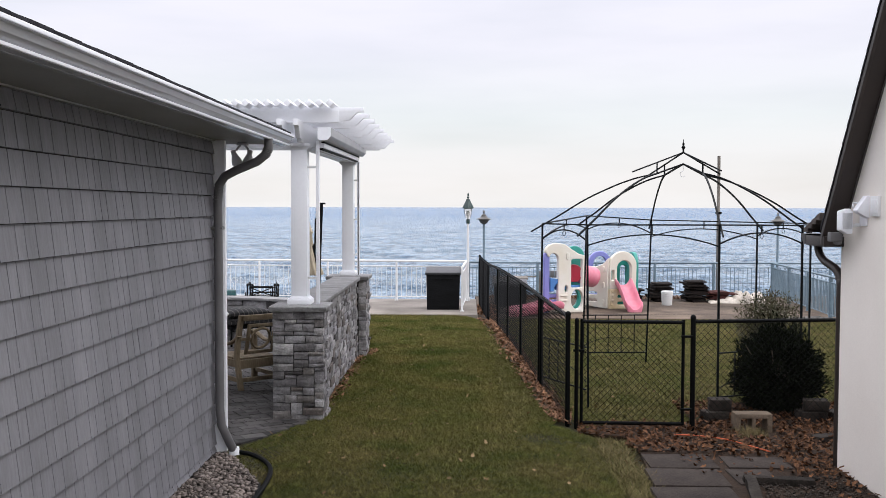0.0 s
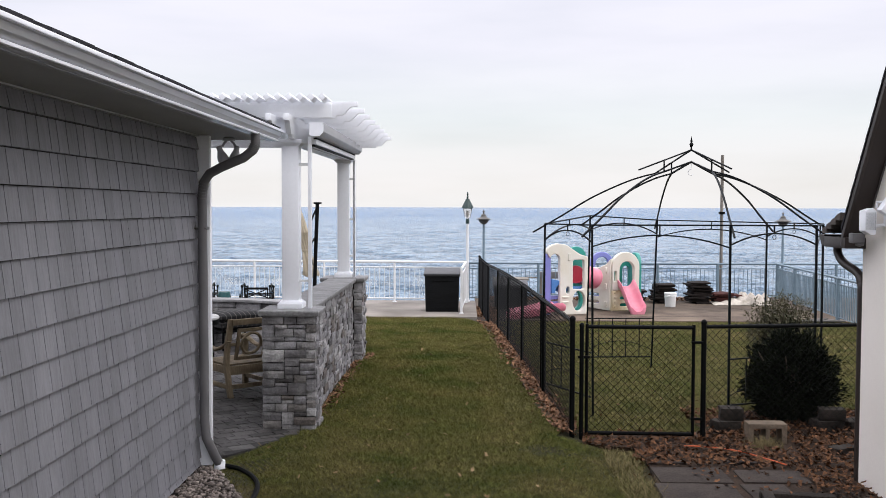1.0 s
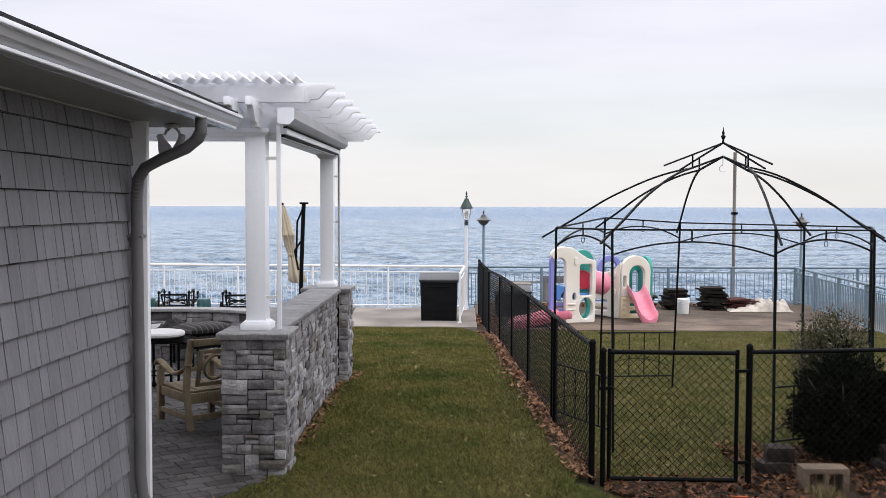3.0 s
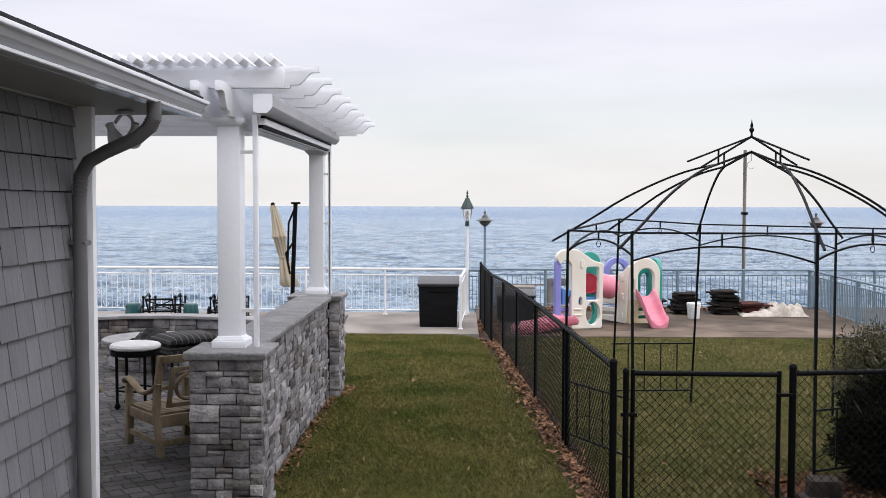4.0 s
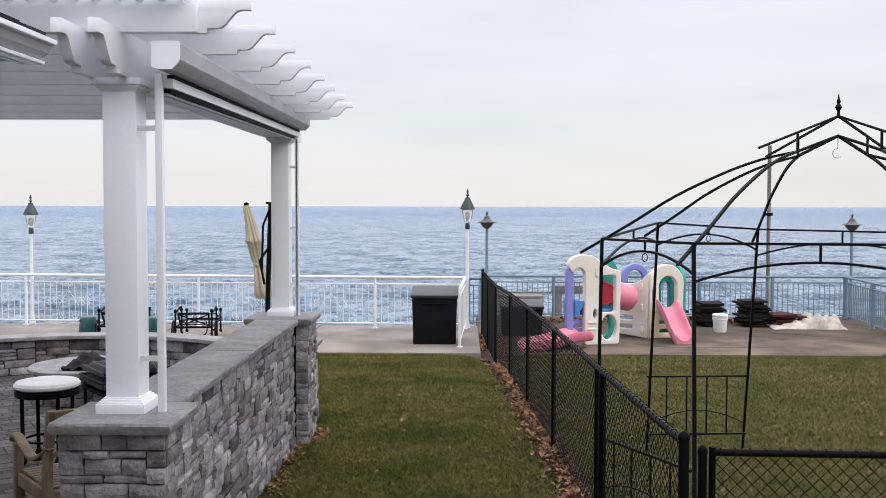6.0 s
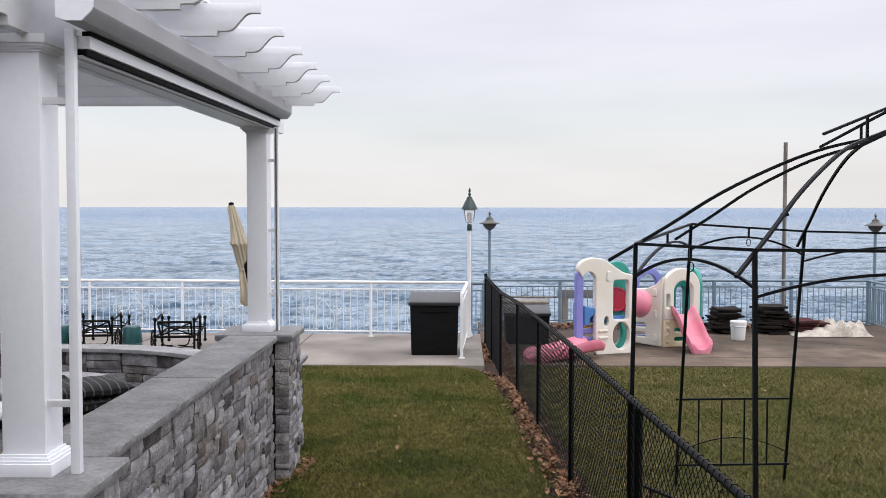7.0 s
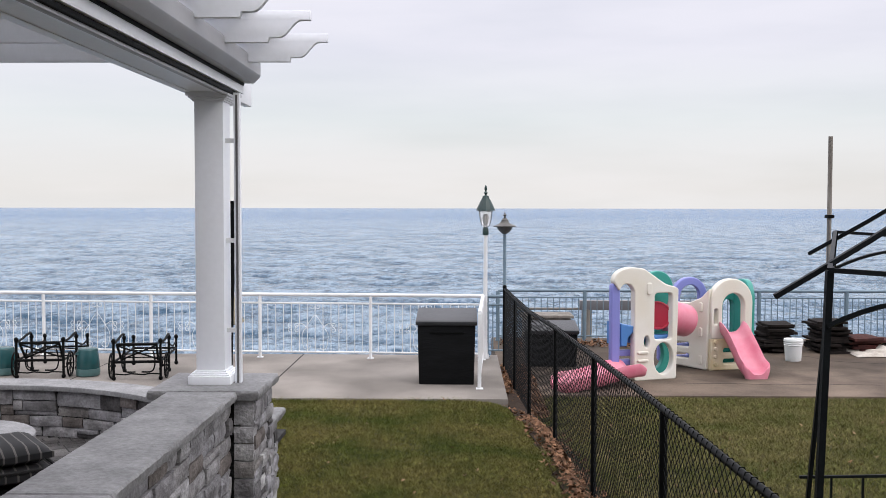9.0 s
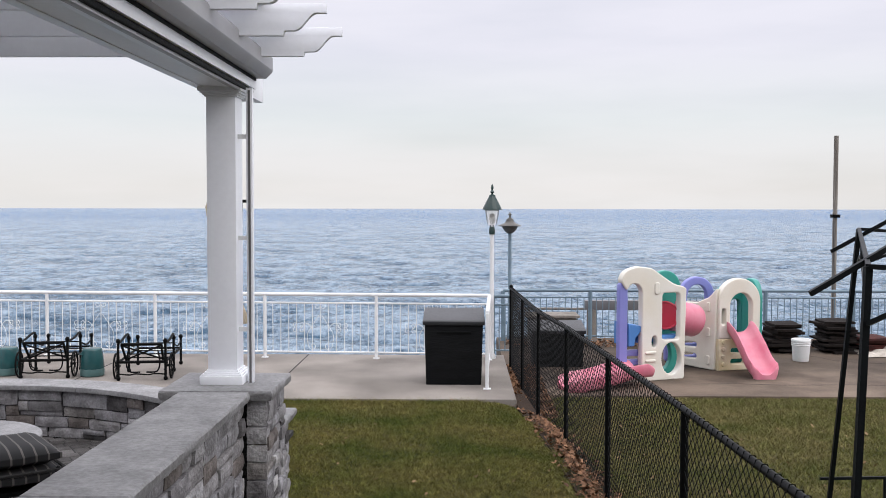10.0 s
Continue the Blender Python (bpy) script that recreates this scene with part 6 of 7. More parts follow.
# ---- settle the far things on their slabs, which lie lower and farther off than the patio ----
def settle(things, k):
    hub = Vector((-0.39, 9.88, 2.39))
    m = Matrix.Translation(hub) @ Matrix.Scale(k, 4) @ Matrix.Translation(-hub)
    for ob in things:
        ob.matrix_basis = m @ ob.matrix_basis


tops = [o for o in scene.objects if o.parent is None]
settle([o for o in tops if o.name.split(".")[0] in ("play_set", "bucket", "mat_stack", "tarp", "pipe_pile", "wooden_chest", "boat_lift") or (o.name.startswith("deck_box") and o.location.x > 0)], 1.067)
settle([o for o in tops if o.name.split(".")[0] in ("cantilever_umbrella",) or (o.name.startswith("deck_box") and o.location.x < 0)], 1.025)
# ---- paths, beds and plants ----
solid("patio_bed", prism(B(), [(x, y, -0.06) for x, y in [(-8, 9.4), (-2.4, 9.4)] + [(-2.30, 9.80), (-2.10, 10.08), (-1.92, 10.45), (-1.78, 10.85), (-1.72, 11.0), (-1.72, 16.6), (-2.2, 16.7), (-2.2, 20.3), (-8, 20.3)]], (0, 0, 0.05)), M_MORTAR_GAP, "sand bed under the patio pavers", "patio")
solid("mulch_bed", prism(B(), [(x, y, -0.20) for x, y in soften([(1.70, 6.0), (3.66, 6.0), (3.66, 9.5), (5.6, 11.0), (5.4, 12.6), (4.2, 12.9), (3.2, 12.5), (2.8, 11.5), (1.5, 11.25), (1.32, 10.9), (1.80, 10.72), (1.86, 10.2), (1.80, 9.4), (1.74, 8.4)], 2)], (0, 0, 0.075)), M_MULCH, "dark mulch bed strewn with dry leaves", "bed")
bm = B()
strip = [(x + 0.17, y) for x, y in SIDE[1:]] + [(x - 0.20, y) for x, y in SIDE[::-1][:-1]]
prism(bm, [(x, y, ground_height(x, y) - 0.04) for x, y in strip], (0, 0, 0.045))
solid("leaf_strip", bm, M_MULCH, "bare soil strip under the chain-link fence", "bed")
solid("gravel_bed", prism(B(), [(x, y, -0.1) for x, y in [(-2.4, 5.0), (-1.74, 5.0), (-1.70, 8.2), (-1.76, 8.8), (-1.98, 9.2), (-2.28, 9.38), (-2.4, 9.38)]], (0, 0, 0.085)), M_MORTAR_GAP, "gravel bed along the house wall", "bed")
edging = solid("bed_edging", tube(B(), smooth_line([(-2.22, 9.42, 0.01), (-1.98, 9.25, 0.012), (-1.76, 8.85, 0.012), (-1.69, 8.3, 0.012), (-1.70, 7.4, 0.012), (-1.72, 5.0, 0.012)], 6), 0.022, 8), M_IRON, "black plastic edging round the gravel bed", "edging")

path = thing("flagstone_path", (2.3, 8.9, -0.13), "dark square flagstones leading to the gate", "path", kind="structure")
for x0, y0, x1, y1, a in ((1.83, 9.40, 2.50, 9.92, 0.01), (1.76, 8.79, 2.46, 9.37, -0.02), (1.70, 8.17, 2.42, 8.75, 0.01), (1.65, 7.5, 2.38, 8.12, 0.0), (2.60, 9.42, 3.22, 9.84, -0.02), (2.54, 8.86, 2.94, 9.36, 0.03), (1.84, 10.07, 2.20, 10.19, 0.02), (2.62, 10.09, 2.92, 10.20, -0.05)):
    bm = box(B(), x0, y0, -0.16, x1, y1, -0.108)
    bmesh.ops.rotate(bm, verts=bm.verts, cent=((x0 + x1) / 2, (y0 + y1) / 2, 0), matrix=Matrix.Rotation(a, 3, "Z"))
    part("flagstone", bm, M_PATHSTONE, path, bevel=0.012)

block = thing("concrete_block", (3.4, 11.0, -0.16), "hollow tan concrete block lying by the fence", "block")
bm = B()
prism(bm, [(3.08, 10.95, -0.18), (3.135, 10.95, -0.18), (3.14, 10.95, 0.035), (3.262, 10.95, 0.035), (3.265, 10.95, -0.18), (3.305, 10.95, -0.18), (3.308, 10.95, 0.035), (3.43, 10.95, 0.035), (3.435, 10.95, -0.18), (3.49, 10.95, -0.18), (3.49, 10.95, 0.085), (3.08, 10.95, 0.085)], (0, 0.2, 0))
part("body", bm, M_BLOCK, block, bevel=0.008)
for k, (x, y, w, d, h, a, zz) in enumerate(((2.98, 11.5, 0.28, 0.2, 0.16, 0.2, -0.15), (3.05, 11.55, 0.25, 0.2, 0.14, -0.1, 0.005), (4.15, 11.6, 0.32, 0.22, 0.15, 0.1, -0.15), (4.2, 11.6, 0.28, 0.2, 0.13, -0.2, 0.0), (4.5, 11.7, 0.25, 0.2, 0.13, 0.3, -0.15), (3.95, 10.6, 0.3, 0.16, 0.10, 0.5, -0.16), (2.585, 8.60, 0.74, 0.10, 0.12, 1.38, -0.17), (2.90, 8.90, 0.62, 0.10, 0.115, -0.16, -0.17))):
    bm = box(B(), -w / 2, -d / 2, 0, w / 2, d / 2, h)
    bmesh.ops.subdivide_edges(bm, edges=bm.edges[:], cuts=2, use_grid_fill=True)
    for v in bm.verts:
        v.co += Vector((noise.noise(v.co * 9 + Vector((k, 0, 0))), noise.noise(v.co * 9 + Vector((0, k, 5))), 0.4 * noise.noise(v.co * 9 + Vector((0, 3, k))))) * 0.018
    bmesh.ops.rotate(bm, verts=bm.verts, cent=(0, 0, 0), matrix=Matrix.Rotation(a, 3, "Z"))
    ob = new("paving_stone", to_mesh("paving_stone", bm, M_LOOSE, 0.01))
    ob.location = (x, y, zz)
    tagged(ob, "rough dark edging stone lying among leaves", "stone", "loose stones by the fence")
cord = solid("cord", tube(B(), smooth_line([(2.33, 10.69, -0.09), (2.58, 10.62, -0.085), (2.84, 10.46, -0.085), (3.0, 10.18, -0.08), (3.15, 9.94, -0.085)], 6), 0.007, 6), mat("orange_cord", (0.55, 0.10, 0.03), rough=0.6, bump=0.0), "orange extension cord lying on leaves", "cord", kind="thing")
del cord["kind"]

rt = np.random.default_rng(31)
tx, ty = 3.20 + rt.normal(0, 0.08, 420), 10.78 + rt.normal(0, 0.045, 420)
th, ta, tl_ = rt.uniform(0.04, 0.13, 420), rt.uniform(0, 6.28, 420), rt.uniform(0.3, 1.1, 420)
tv = np.stack([np.stack([tx - 0.003, ty, np.full(420, -0.13)], 1), np.stack([tx + 0.003, ty, np.full(420, -0.13)], 1), np.stack([tx + th * tl_ * np.cos(ta), ty + th * tl_ * np.sin(ta), -0.13 + th], 1)], 1).reshape(-1, 3)
tagged(new("grass_tuft", raw_mesh("grass_tuft", tv, np.arange(1260).reshape(420, 3), M_STRAW)), "dry straw-coloured grass tuft before the concrete block", "grass", kind="stuff")

# the yew and a twiggy shrub above it
rng = np.random.default_rng(7)
bush = thing("bush", (3.93, 12.15, -0.15), "dense dark green clipped yew bush behind the fence", "bush")
bm = B()
for k in range(14):
    a = k * 2.4
    r = 0.15 + 0.35 * ((k * 37) % 10) / 10
    tube(bm, [(3.93, 12.15, -0.2), (3.93 + 0.3 * r * math.cos(a), 12.15 + 0.3 * r * math.sin(a), 0.2), (3.93 + r * math.cos(a), 12.15 + r * math.sin(a), 0.7)], [0.03, 0.02, 0.006], 5)
part("stem", bm, M_BARK, bush)


def sprays(centres, outs, size, rng, per=1):
    """Small pointed leaves: two triangles each, standing outwards."""
    n = len(centres)
    side = np.cross(outs, rng.normal(size=(n, 3)))
    side /= np.linalg.norm(side, axis=1, keepdims=True) + 1e-9
    ln = size * rng.uniform(0.6, 1.4, (n, 1))
    wd = ln * 0.17
    mid = centres + outs * ln * 0.5
    v = np.stack([centres, mid + side * wd, centres + outs * ln, mid - side * wd], 1).reshape(-1, 3)
    f = np.arange(4 * n).reshape(n, 4)
    return v, f


n = 42000
d = rng.normal(size=(n, 3))
d /= np.linalg.norm(d, axis=1, keepdims=True)
lump = np.array([noise.noise((p[0] * 2.3, p[1] * 2.3, p[2] * 2.3)) for p in d]) * 0.42 + np.array([noise.noise((p[0] * 6, p[1] * 6, p[2] * 6)) for p in d]) * 0.30
rad = (1 + lump) * rng.uniform(0.62, 1.03, n) * (1 + 0.22 * (rng.uniform(0, 1, n) < 0.07) * rng.uniform(0, 1, n))
c = d * rad[:, None] * np.array([0.46, 0.45, 0.52])
c[:, 2] = np.where(c[:, 2] < -0.42, -0.42 + rng.uniform(0, 0.08, n), c[:, 2])
o = d + rng.normal(size=(n, 3)) * 0.55 + np.array([0, 0, 0.35])
o /= np.linalg.norm(o, axis=1, keepdims=True)
v, f = sprays(c + np.array([0, 0, 0.50]), o, 0.050, rng)
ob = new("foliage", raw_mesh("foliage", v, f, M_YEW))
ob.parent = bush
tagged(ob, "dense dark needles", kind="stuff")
twig = thing("shrub", (4.0, 12.9, -0.15), "twiggy olive shrub with sparse leaves above the yew", "shrub")
bm = B()
cs, os_ = [], []
for k in range(60):
    a, r = rng.uniform(0, 6.28), rng.uniform(0.05, 0.48)
    h = rng.uniform(0.95, 1.36) - 0.25 * r
    base = Vector((4.06 + 0.1 * math.cos(a), 12.9 + 0.1 * math.sin(a), -0.2))
    tip = Vector((4.06 + r * math.cos(a), 12.9 + r * math.sin(a) * 0.6, h))
    mid = base.lerp(tip, 0.5) + Vector((0.05 * math.cos(a * 3), 0, 0.05))
    tube(bm, [base, mid, tip], [0.008, 0.005, 0.002], 4)
    for j in range(210):
        t = rng.uniform(0.45, 1.0)
        cs.append(base.lerp(tip, t) + (mid - base.lerp(tip, 0.5)) * (1 - abs(2 * t - 1)) + Vector(rng.normal(0, 0.028, 3)))
        os_.append(rng.normal(size=3) + np.array([0, 0, 0.7]))
part("stem", bm, M_BARK, twig)
os_ = np.array(os_)
os_ /= np.linalg.norm(os_, axis=1, keepdims=True)
v, f = sprays(np.array([tuple(x) for x in cs]) - np.array([4.0, 12.9, -0.15]), os_, 0.038, rng)
ob = new("foliage", raw_mesh("foliage", v, f, mat("olive_leaf", (0.045, 0.052, 0.022), (0.100, 0.085, 0.042), 8, 0.7, bump=0, island=0.35)))
ob.parent = twig
tagged(ob, "sparse olive leaves", kind="stuff")

# ---- grass, leaves, pebbles ----
FXS = np.array([p[0] for p in SIDE])
FYS = np.array([p[1] for p in SIDE])


def lawn_mask(x, y):
    fx = np.interp(y, FYS, FXS)
    left_edge = np.where(y < 8.2, -1.66, np.where(y < 9.4, -1.66 - (y - 8.2) * 0.50, np.where(y < 11.0, -2.30 + (y - 9.4) * 0.38, -1.66 + 0.02 * np.sin(y * 3))))
    left_edge = np.where((y > 16.5), -2.1, left_edge)
    left_edge = np.where((y > 18.5), -3.2, left_edge)
    left = (x > left_edge) & (x < np.where(y < 10.8, 1.79 + 0.05 * np.sin(y * 5), fx - 0.17 + 0.05 * np.sin(y * 4) + 0.03 * np.sin(y * 11))) & (y < 22.32)
    left &= ~((y > 10.78) & (x > 1.22) & (y < 11.1))
    # a bare patch by the gate and a worn one by the gravel bed
    bare = np.hypot((x - 0.86) / 0.24, (y - 10.15) / 0.22) + 0.35 * np.sin(x * 23) * np.sin(y * 19)
    worn = np.hypot((x + 1.95) / 0.22, (y - 9.45) / 0.25) + 0.4 * np.sin(x * 21) * np.sin(y * 17)
    left &= ((bare > 1) | (np.sin(x * 83 + 3 * np.sin(y * 61)) > 0.72)) & ((worn > 1) | (np.sin(x * 91 + y * 57) > 0.2))
    right = (x > fx + 0.14) & (y > 11.25 + 0.1 * np.sin(x * 4)) & (y < 23.97 + 0.03 * np.sin(x * 7)) & ~((x > 2.75) & (y < 12.55 + 0.15 * np.sin(x * 6)) & (x < 5.6))
    return left | right


def gz(x, y):
    left = -0.085 * np.clip((y - 15) / 7.3, 0, 1)
    right = -0.15 - 0.20 * np.clip((y - 11) / 12.9, 0, 1)
    k = np.clip((x - 0.85 + 0.85 * np.clip((y - 19.5) / 2.6, 0, 1)) / 0.8, 0, 1)
    k = k * k * (3 - 2 * k)
    return left * (1 - k) + right * k


def grass_patch(name, x0, y0, x1, y1, per_m2, height, width, seed, label, material, fade):
    r = np.random.default_rng(seed)
    n = int((x1 - x0) * (y1 - y0) * per_m2)
    x, y = r.uniform(x0, x1, n), r.uniform(y0, y1, n)
    keep = lawn_mask(x, y) & (r.uniform(0, 1, n) < np.interp(y, *fade))
    x, y = x[keep], y[keep]
    n = len(x)
    # thin and thick spots
    thick = 0.75 + 0.25 * np.sin(x * 2.1 + 1.3 * np.sin(y * 1.1)) * np.sin(y * 1.7 + 0.8 * np.sin(x * 1.9))
    keep = r.uniform(0, 1, n) < thick + 0.25
    x, y, thick = x[keep], y[keep], thick[keep]
    n = len(x)
    z = gz(x, y) - 0.02
    a = r.uniform(0, 2 * np.pi, n)
    h = height * r.uniform(0.55, 1.25, n) * (0.8 + 0.3 * thick)
    w = width * r.uniform(0.7, 1.3, n)
    lean = h * r.uniform(0.4, 1.9, n)
    b = r.uniform(0, 2 * np.pi, n)
    p0 = np.stack([x - w * np.cos(a), y - w * np.sin(a), z], 1)
    p1 = np.stack([x + w * np.cos(a), y + w * np.sin(a), z], 1)
    p2 = np.stack([x + lean * np.cos(b), y + lean * np.sin(b), z + h], 1)
    v = np.stack([p0, p1, p2], 1).reshape(-1, 3)
    f = np.arange(3 * n).reshape(n, 3)
    return tagged(new(name, raw_mesh(name, v, f, material)), label, "grass", kind="stuff")


grass_patch("grass", -2.4, 5.5, 1.9, 15.0, 11500, 0.026, 0.0027, 11, "short mown green lawn with tan thatch", M_GRASS, ((9, 13), (1, 0.12)))
grass_patch("grass", -1.7, -2.0, 1.7, 5.5, 2500, 0.05, 0.005, 10, "short mown lawn between the two houses", M_GRASS, ((-2, 6), (1, 1)))
grass_patch("grass", -3.2, 9.0, 1.2, 22.4, 10500, 0.027, 0.0033, 12, "short mown lawn running towards the lake", M_GRASS_B, ((9, 13), (0.1, 1)))
grass_patch("grass", -3.2, 22.12, -0.12, 22.33, 5000, 0.055, 0.004, 15, "longer grass along the edge of the terrace", M_GRASS_B, ((20, 24), (1, 1)))
grass_patch("grass", 1.45, 7.5, 1.86, 10.6, 2600, 0.075, 0.004, 16, "longer straw-coloured grass along the flagstones", M_STRAW, ((7, 11), (1, 1)))
grass_patch("grass", -2.2, 9.1, -1.6, 9.9, 2200, 0.028, 0.003, 17, "worn straw-coloured grass by the gravel bed", M_STRAW, ((7, 11), (1, 1)))
grass_patch("grass", 0.5, 11.0, 10.0, 24.05, 3300, 0.040, 0.0045, 13, "patchy green lawn behind the fence", M_GRASS_C, ((11, 24), (1, 1)))
grass_patch("grass", 1.0, 11.0, 10.0, 24.05, 2700, 0.045, 0.0045, 14, "tan thatch in the lawn behind the fence", M_GRASS, ((11, 20, 22, 24), (0.9, 0.5, 1, 1)))
grass_patch("grass", 1.0, 20.0, 10.0, 24.05, 800, 0.045, 0.0045, 18, "bleached straw tufts along the play slab", M_STRAW, ((20.5, 22.5, 24), (0.05, 0.6, 1)))


def leaf_scatter(name, xs, ys, zs, size, seed, label, material=M_LEAF):
    """Dry lobed leaves, folded along the rib, lying at all angles."""
    r = np.random.default_rng(seed)
    n = len(xs)
    ang = np.linspace(0, 2 * np.pi, 10, endpoint=False)
    lob = np.where(np.arange(10) % 2 == 0, 1.0, 0.62)
    ring = np.stack([np.cos(ang) * lob * 0.62, np.sin(ang) * lob], 1)
    s = size * r.uniform(0.55, 1.3, n)
    curl = r.uniform(-0.5, 0.9, n)
    vx = ring[None, :, 0] * s[:, None]
    vy = ring[None, :, 1] * s[:, None]
    vz = np.abs(vx) * curl[:, None] * 0.9 + vy ** 2 / s[:, None] * r.uniform(-0.4, 0.8, n)[:, None]
    vx, vy, vz = [np.concatenate([q, np.zeros((n, 1))], 1) for q in (vx, vy, vz)]
    tx, ty = r.normal(0, 0.38, n), r.normal(0, 0.38, n)
    vz = vz + vx * tx[:, None] + vy * ty[:, None]
    a = r.uniform(0, 2 * np.pi, n)
    ca, sa = np.cos(a)[:, None], np.sin(a)[:, None]
    px, py = vx * ca - vy * sa, vx * sa + vy * ca
    v = np.stack([px + xs[:, None], py + ys[:, None], vz + zs[:, None]], 2).reshape(-1, 3)
    base = np.array([(k, (k + 1) % 10, 10) for k in range(10)])
    f = (np.arange(n)[:, None, None] * 11 + base[None]).reshape(-1, 3)
    return tagged(new(name, raw_mesh(name, v, f, material)), label, "leaves", kind="stuff")


r = np.random.default_rng(21)
yy = r.uniform(11.0, 25.0, 3000)
xx = np.interp(yy, FYS, FXS) + r.normal(-0.045, 0.080, 3000)
leaf_scatter("fallen_leaves", xx, yy, gz(xx, yy) + r.uniform(0.005, 0.06, 3000), 0.035, 1, "brown dry leaves drifted along the fence")
xx, yy = r.uniform(1.3, 5.4, 13000), r.uniform(6.6, 12.6, 13000)
keep = ((xx < 3.62) | (yy > 9.6)) & ((xx > 2.2) | (yy > 10.0) | (r.uniform(0, 1, 13000) < 0.10)) & ~((yy > 11.3) & (xx < 2.7)) & ~((xx < 3.2) & (yy < 9.9) & (r.uniform(0, 1, 13000) < 0.88)) & ~((yy < 9.1) & (r.uniform(0, 1, 13000) < 0.75))
keep &= ((xx > 1.74) | (yy > 10.62)) & ~((np.abs(xx - 3.29) < 0.24) & (np.abs(yy - 10.84) < 0.22))
xx, yy = xx[keep], yy[keep]
leaf_scatter("fallen_leaves", xx, yy, -0.115 + r.uniform(0.0, 0.05, len(xx)), 0.034, 2, "brown dry leaves heaped on the mulch bed", M_LEAF_DARK)
xx, yy = r.uniform(-2.0, 8.0, 520), 7 + 15.5 * r.uniform(0, 1, 520)
keep = lawn_mask(xx, yy)
xx, yy = xx[keep], yy[keep]
leaf_scatter("fallen_leaves", xx, yy, gz(xx, yy) + 0.034, 0.028, 3, "single pale leaves scattered over the lawn", M_LEAF_PALE)
yy = r.uniform(11.2, 16.4, 260)
xx = -1.66 + np.abs(r.normal(0, 0.05, 260)) + np.where((yy > 15.7), 0.12, 0)
leaf_scatter("fallen_leaves", xx, yy, gz(xx, yy) + 0.02, 0.030, 4, "brown leaves along the foot of the stone wall")
yy = r.uniform(22.0, 26.0, 1000)
xx = r.uniform(0.34, 0.84, 1000)
leaf_scatter("fallen_leaves", xx, yy, -0.25 + r.uniform(0.0, 0.06, 1000), 0.045, 5, "brown leaves between the two slabs")
xx = np.concatenate([r.uniform(0.5, 3.6, 500), r.uniform(5.0, 9.0, 500)])
yy = 29.2 + np.abs(r.normal(0, 0.30, 1000)) - 0.5 * r.uniform(0, 1, 1000)
leaf_scatter("fallen_leaves", xx, yy, -0.315 + r.uniform(0.0, 0.05, 1000), 0.05, 6, "brown leaves blown against the railing")

bm = B()
bmesh.ops.create_icosphere(bm, subdivisions=1, radius=1)
co = np.array([v.co[:] for v in bm.verts])
tri = np.array([[v.index for v in f_.verts] for f_ in bm.faces])
bm.free()
def pebbles(x, y, z, small, large, seed, label, material=M_PEBBLE):
    r = np.random.default_rng(seed)
    n = len(x)
    s = r.uniform(small, large, (n, 1)) * r.uniform(0.7, 1.3, (n, 3)) * np.array([1, 1, 0.65])
    a = r.uniform(0, 6.28, n)
    p = co[None] * s[:, None, :] * (1 + 0.12 * r.normal(size=(n, 12, 1)))
    p = np.stack([p[..., 0] * np.cos(a)[:, None] - p[..., 1] * np.sin(a)[:, None], p[..., 0] * np.sin(a)[:, None] + p[..., 1] * np.cos(a)[:, None], p[..., 2]], 2)
    p += np.stack([x, y, z + r.uniform(-0.01, 0.03, n)], 1)[:, None, :]
    me = raw_mesh("gravel", p.reshape(-1, 3), (np.arange(n)[:, None, None] * 12 + tri[None]).reshape(-1, 3), material)
    me.shade_smooth()
    tagged(new("gravel", me), label, "gravel", kind="stuff")


r = np.random.default_rng(5)
x, y = r.uniform(-2.38, -1.66, 4200), r.uniform(6.2, 9.36, 4200)
keep = x < np.where(y < 8.3, -1.74, -1.74 - (y - 8.3) * 0.5)
pebbles(x[keep], y[keep], 0.0, 0.009, 0.027, 6, "rounded grey and tan river pebbles")
x, y = r.uniform(2.68, 3.64, 3200), r.uniform(7.2, 9.1, 3200)
pebbles(x, y, -0.128, 0.006, 0.016, 7, "small grey stones in the bed beside the stucco wall", M_GRIT)
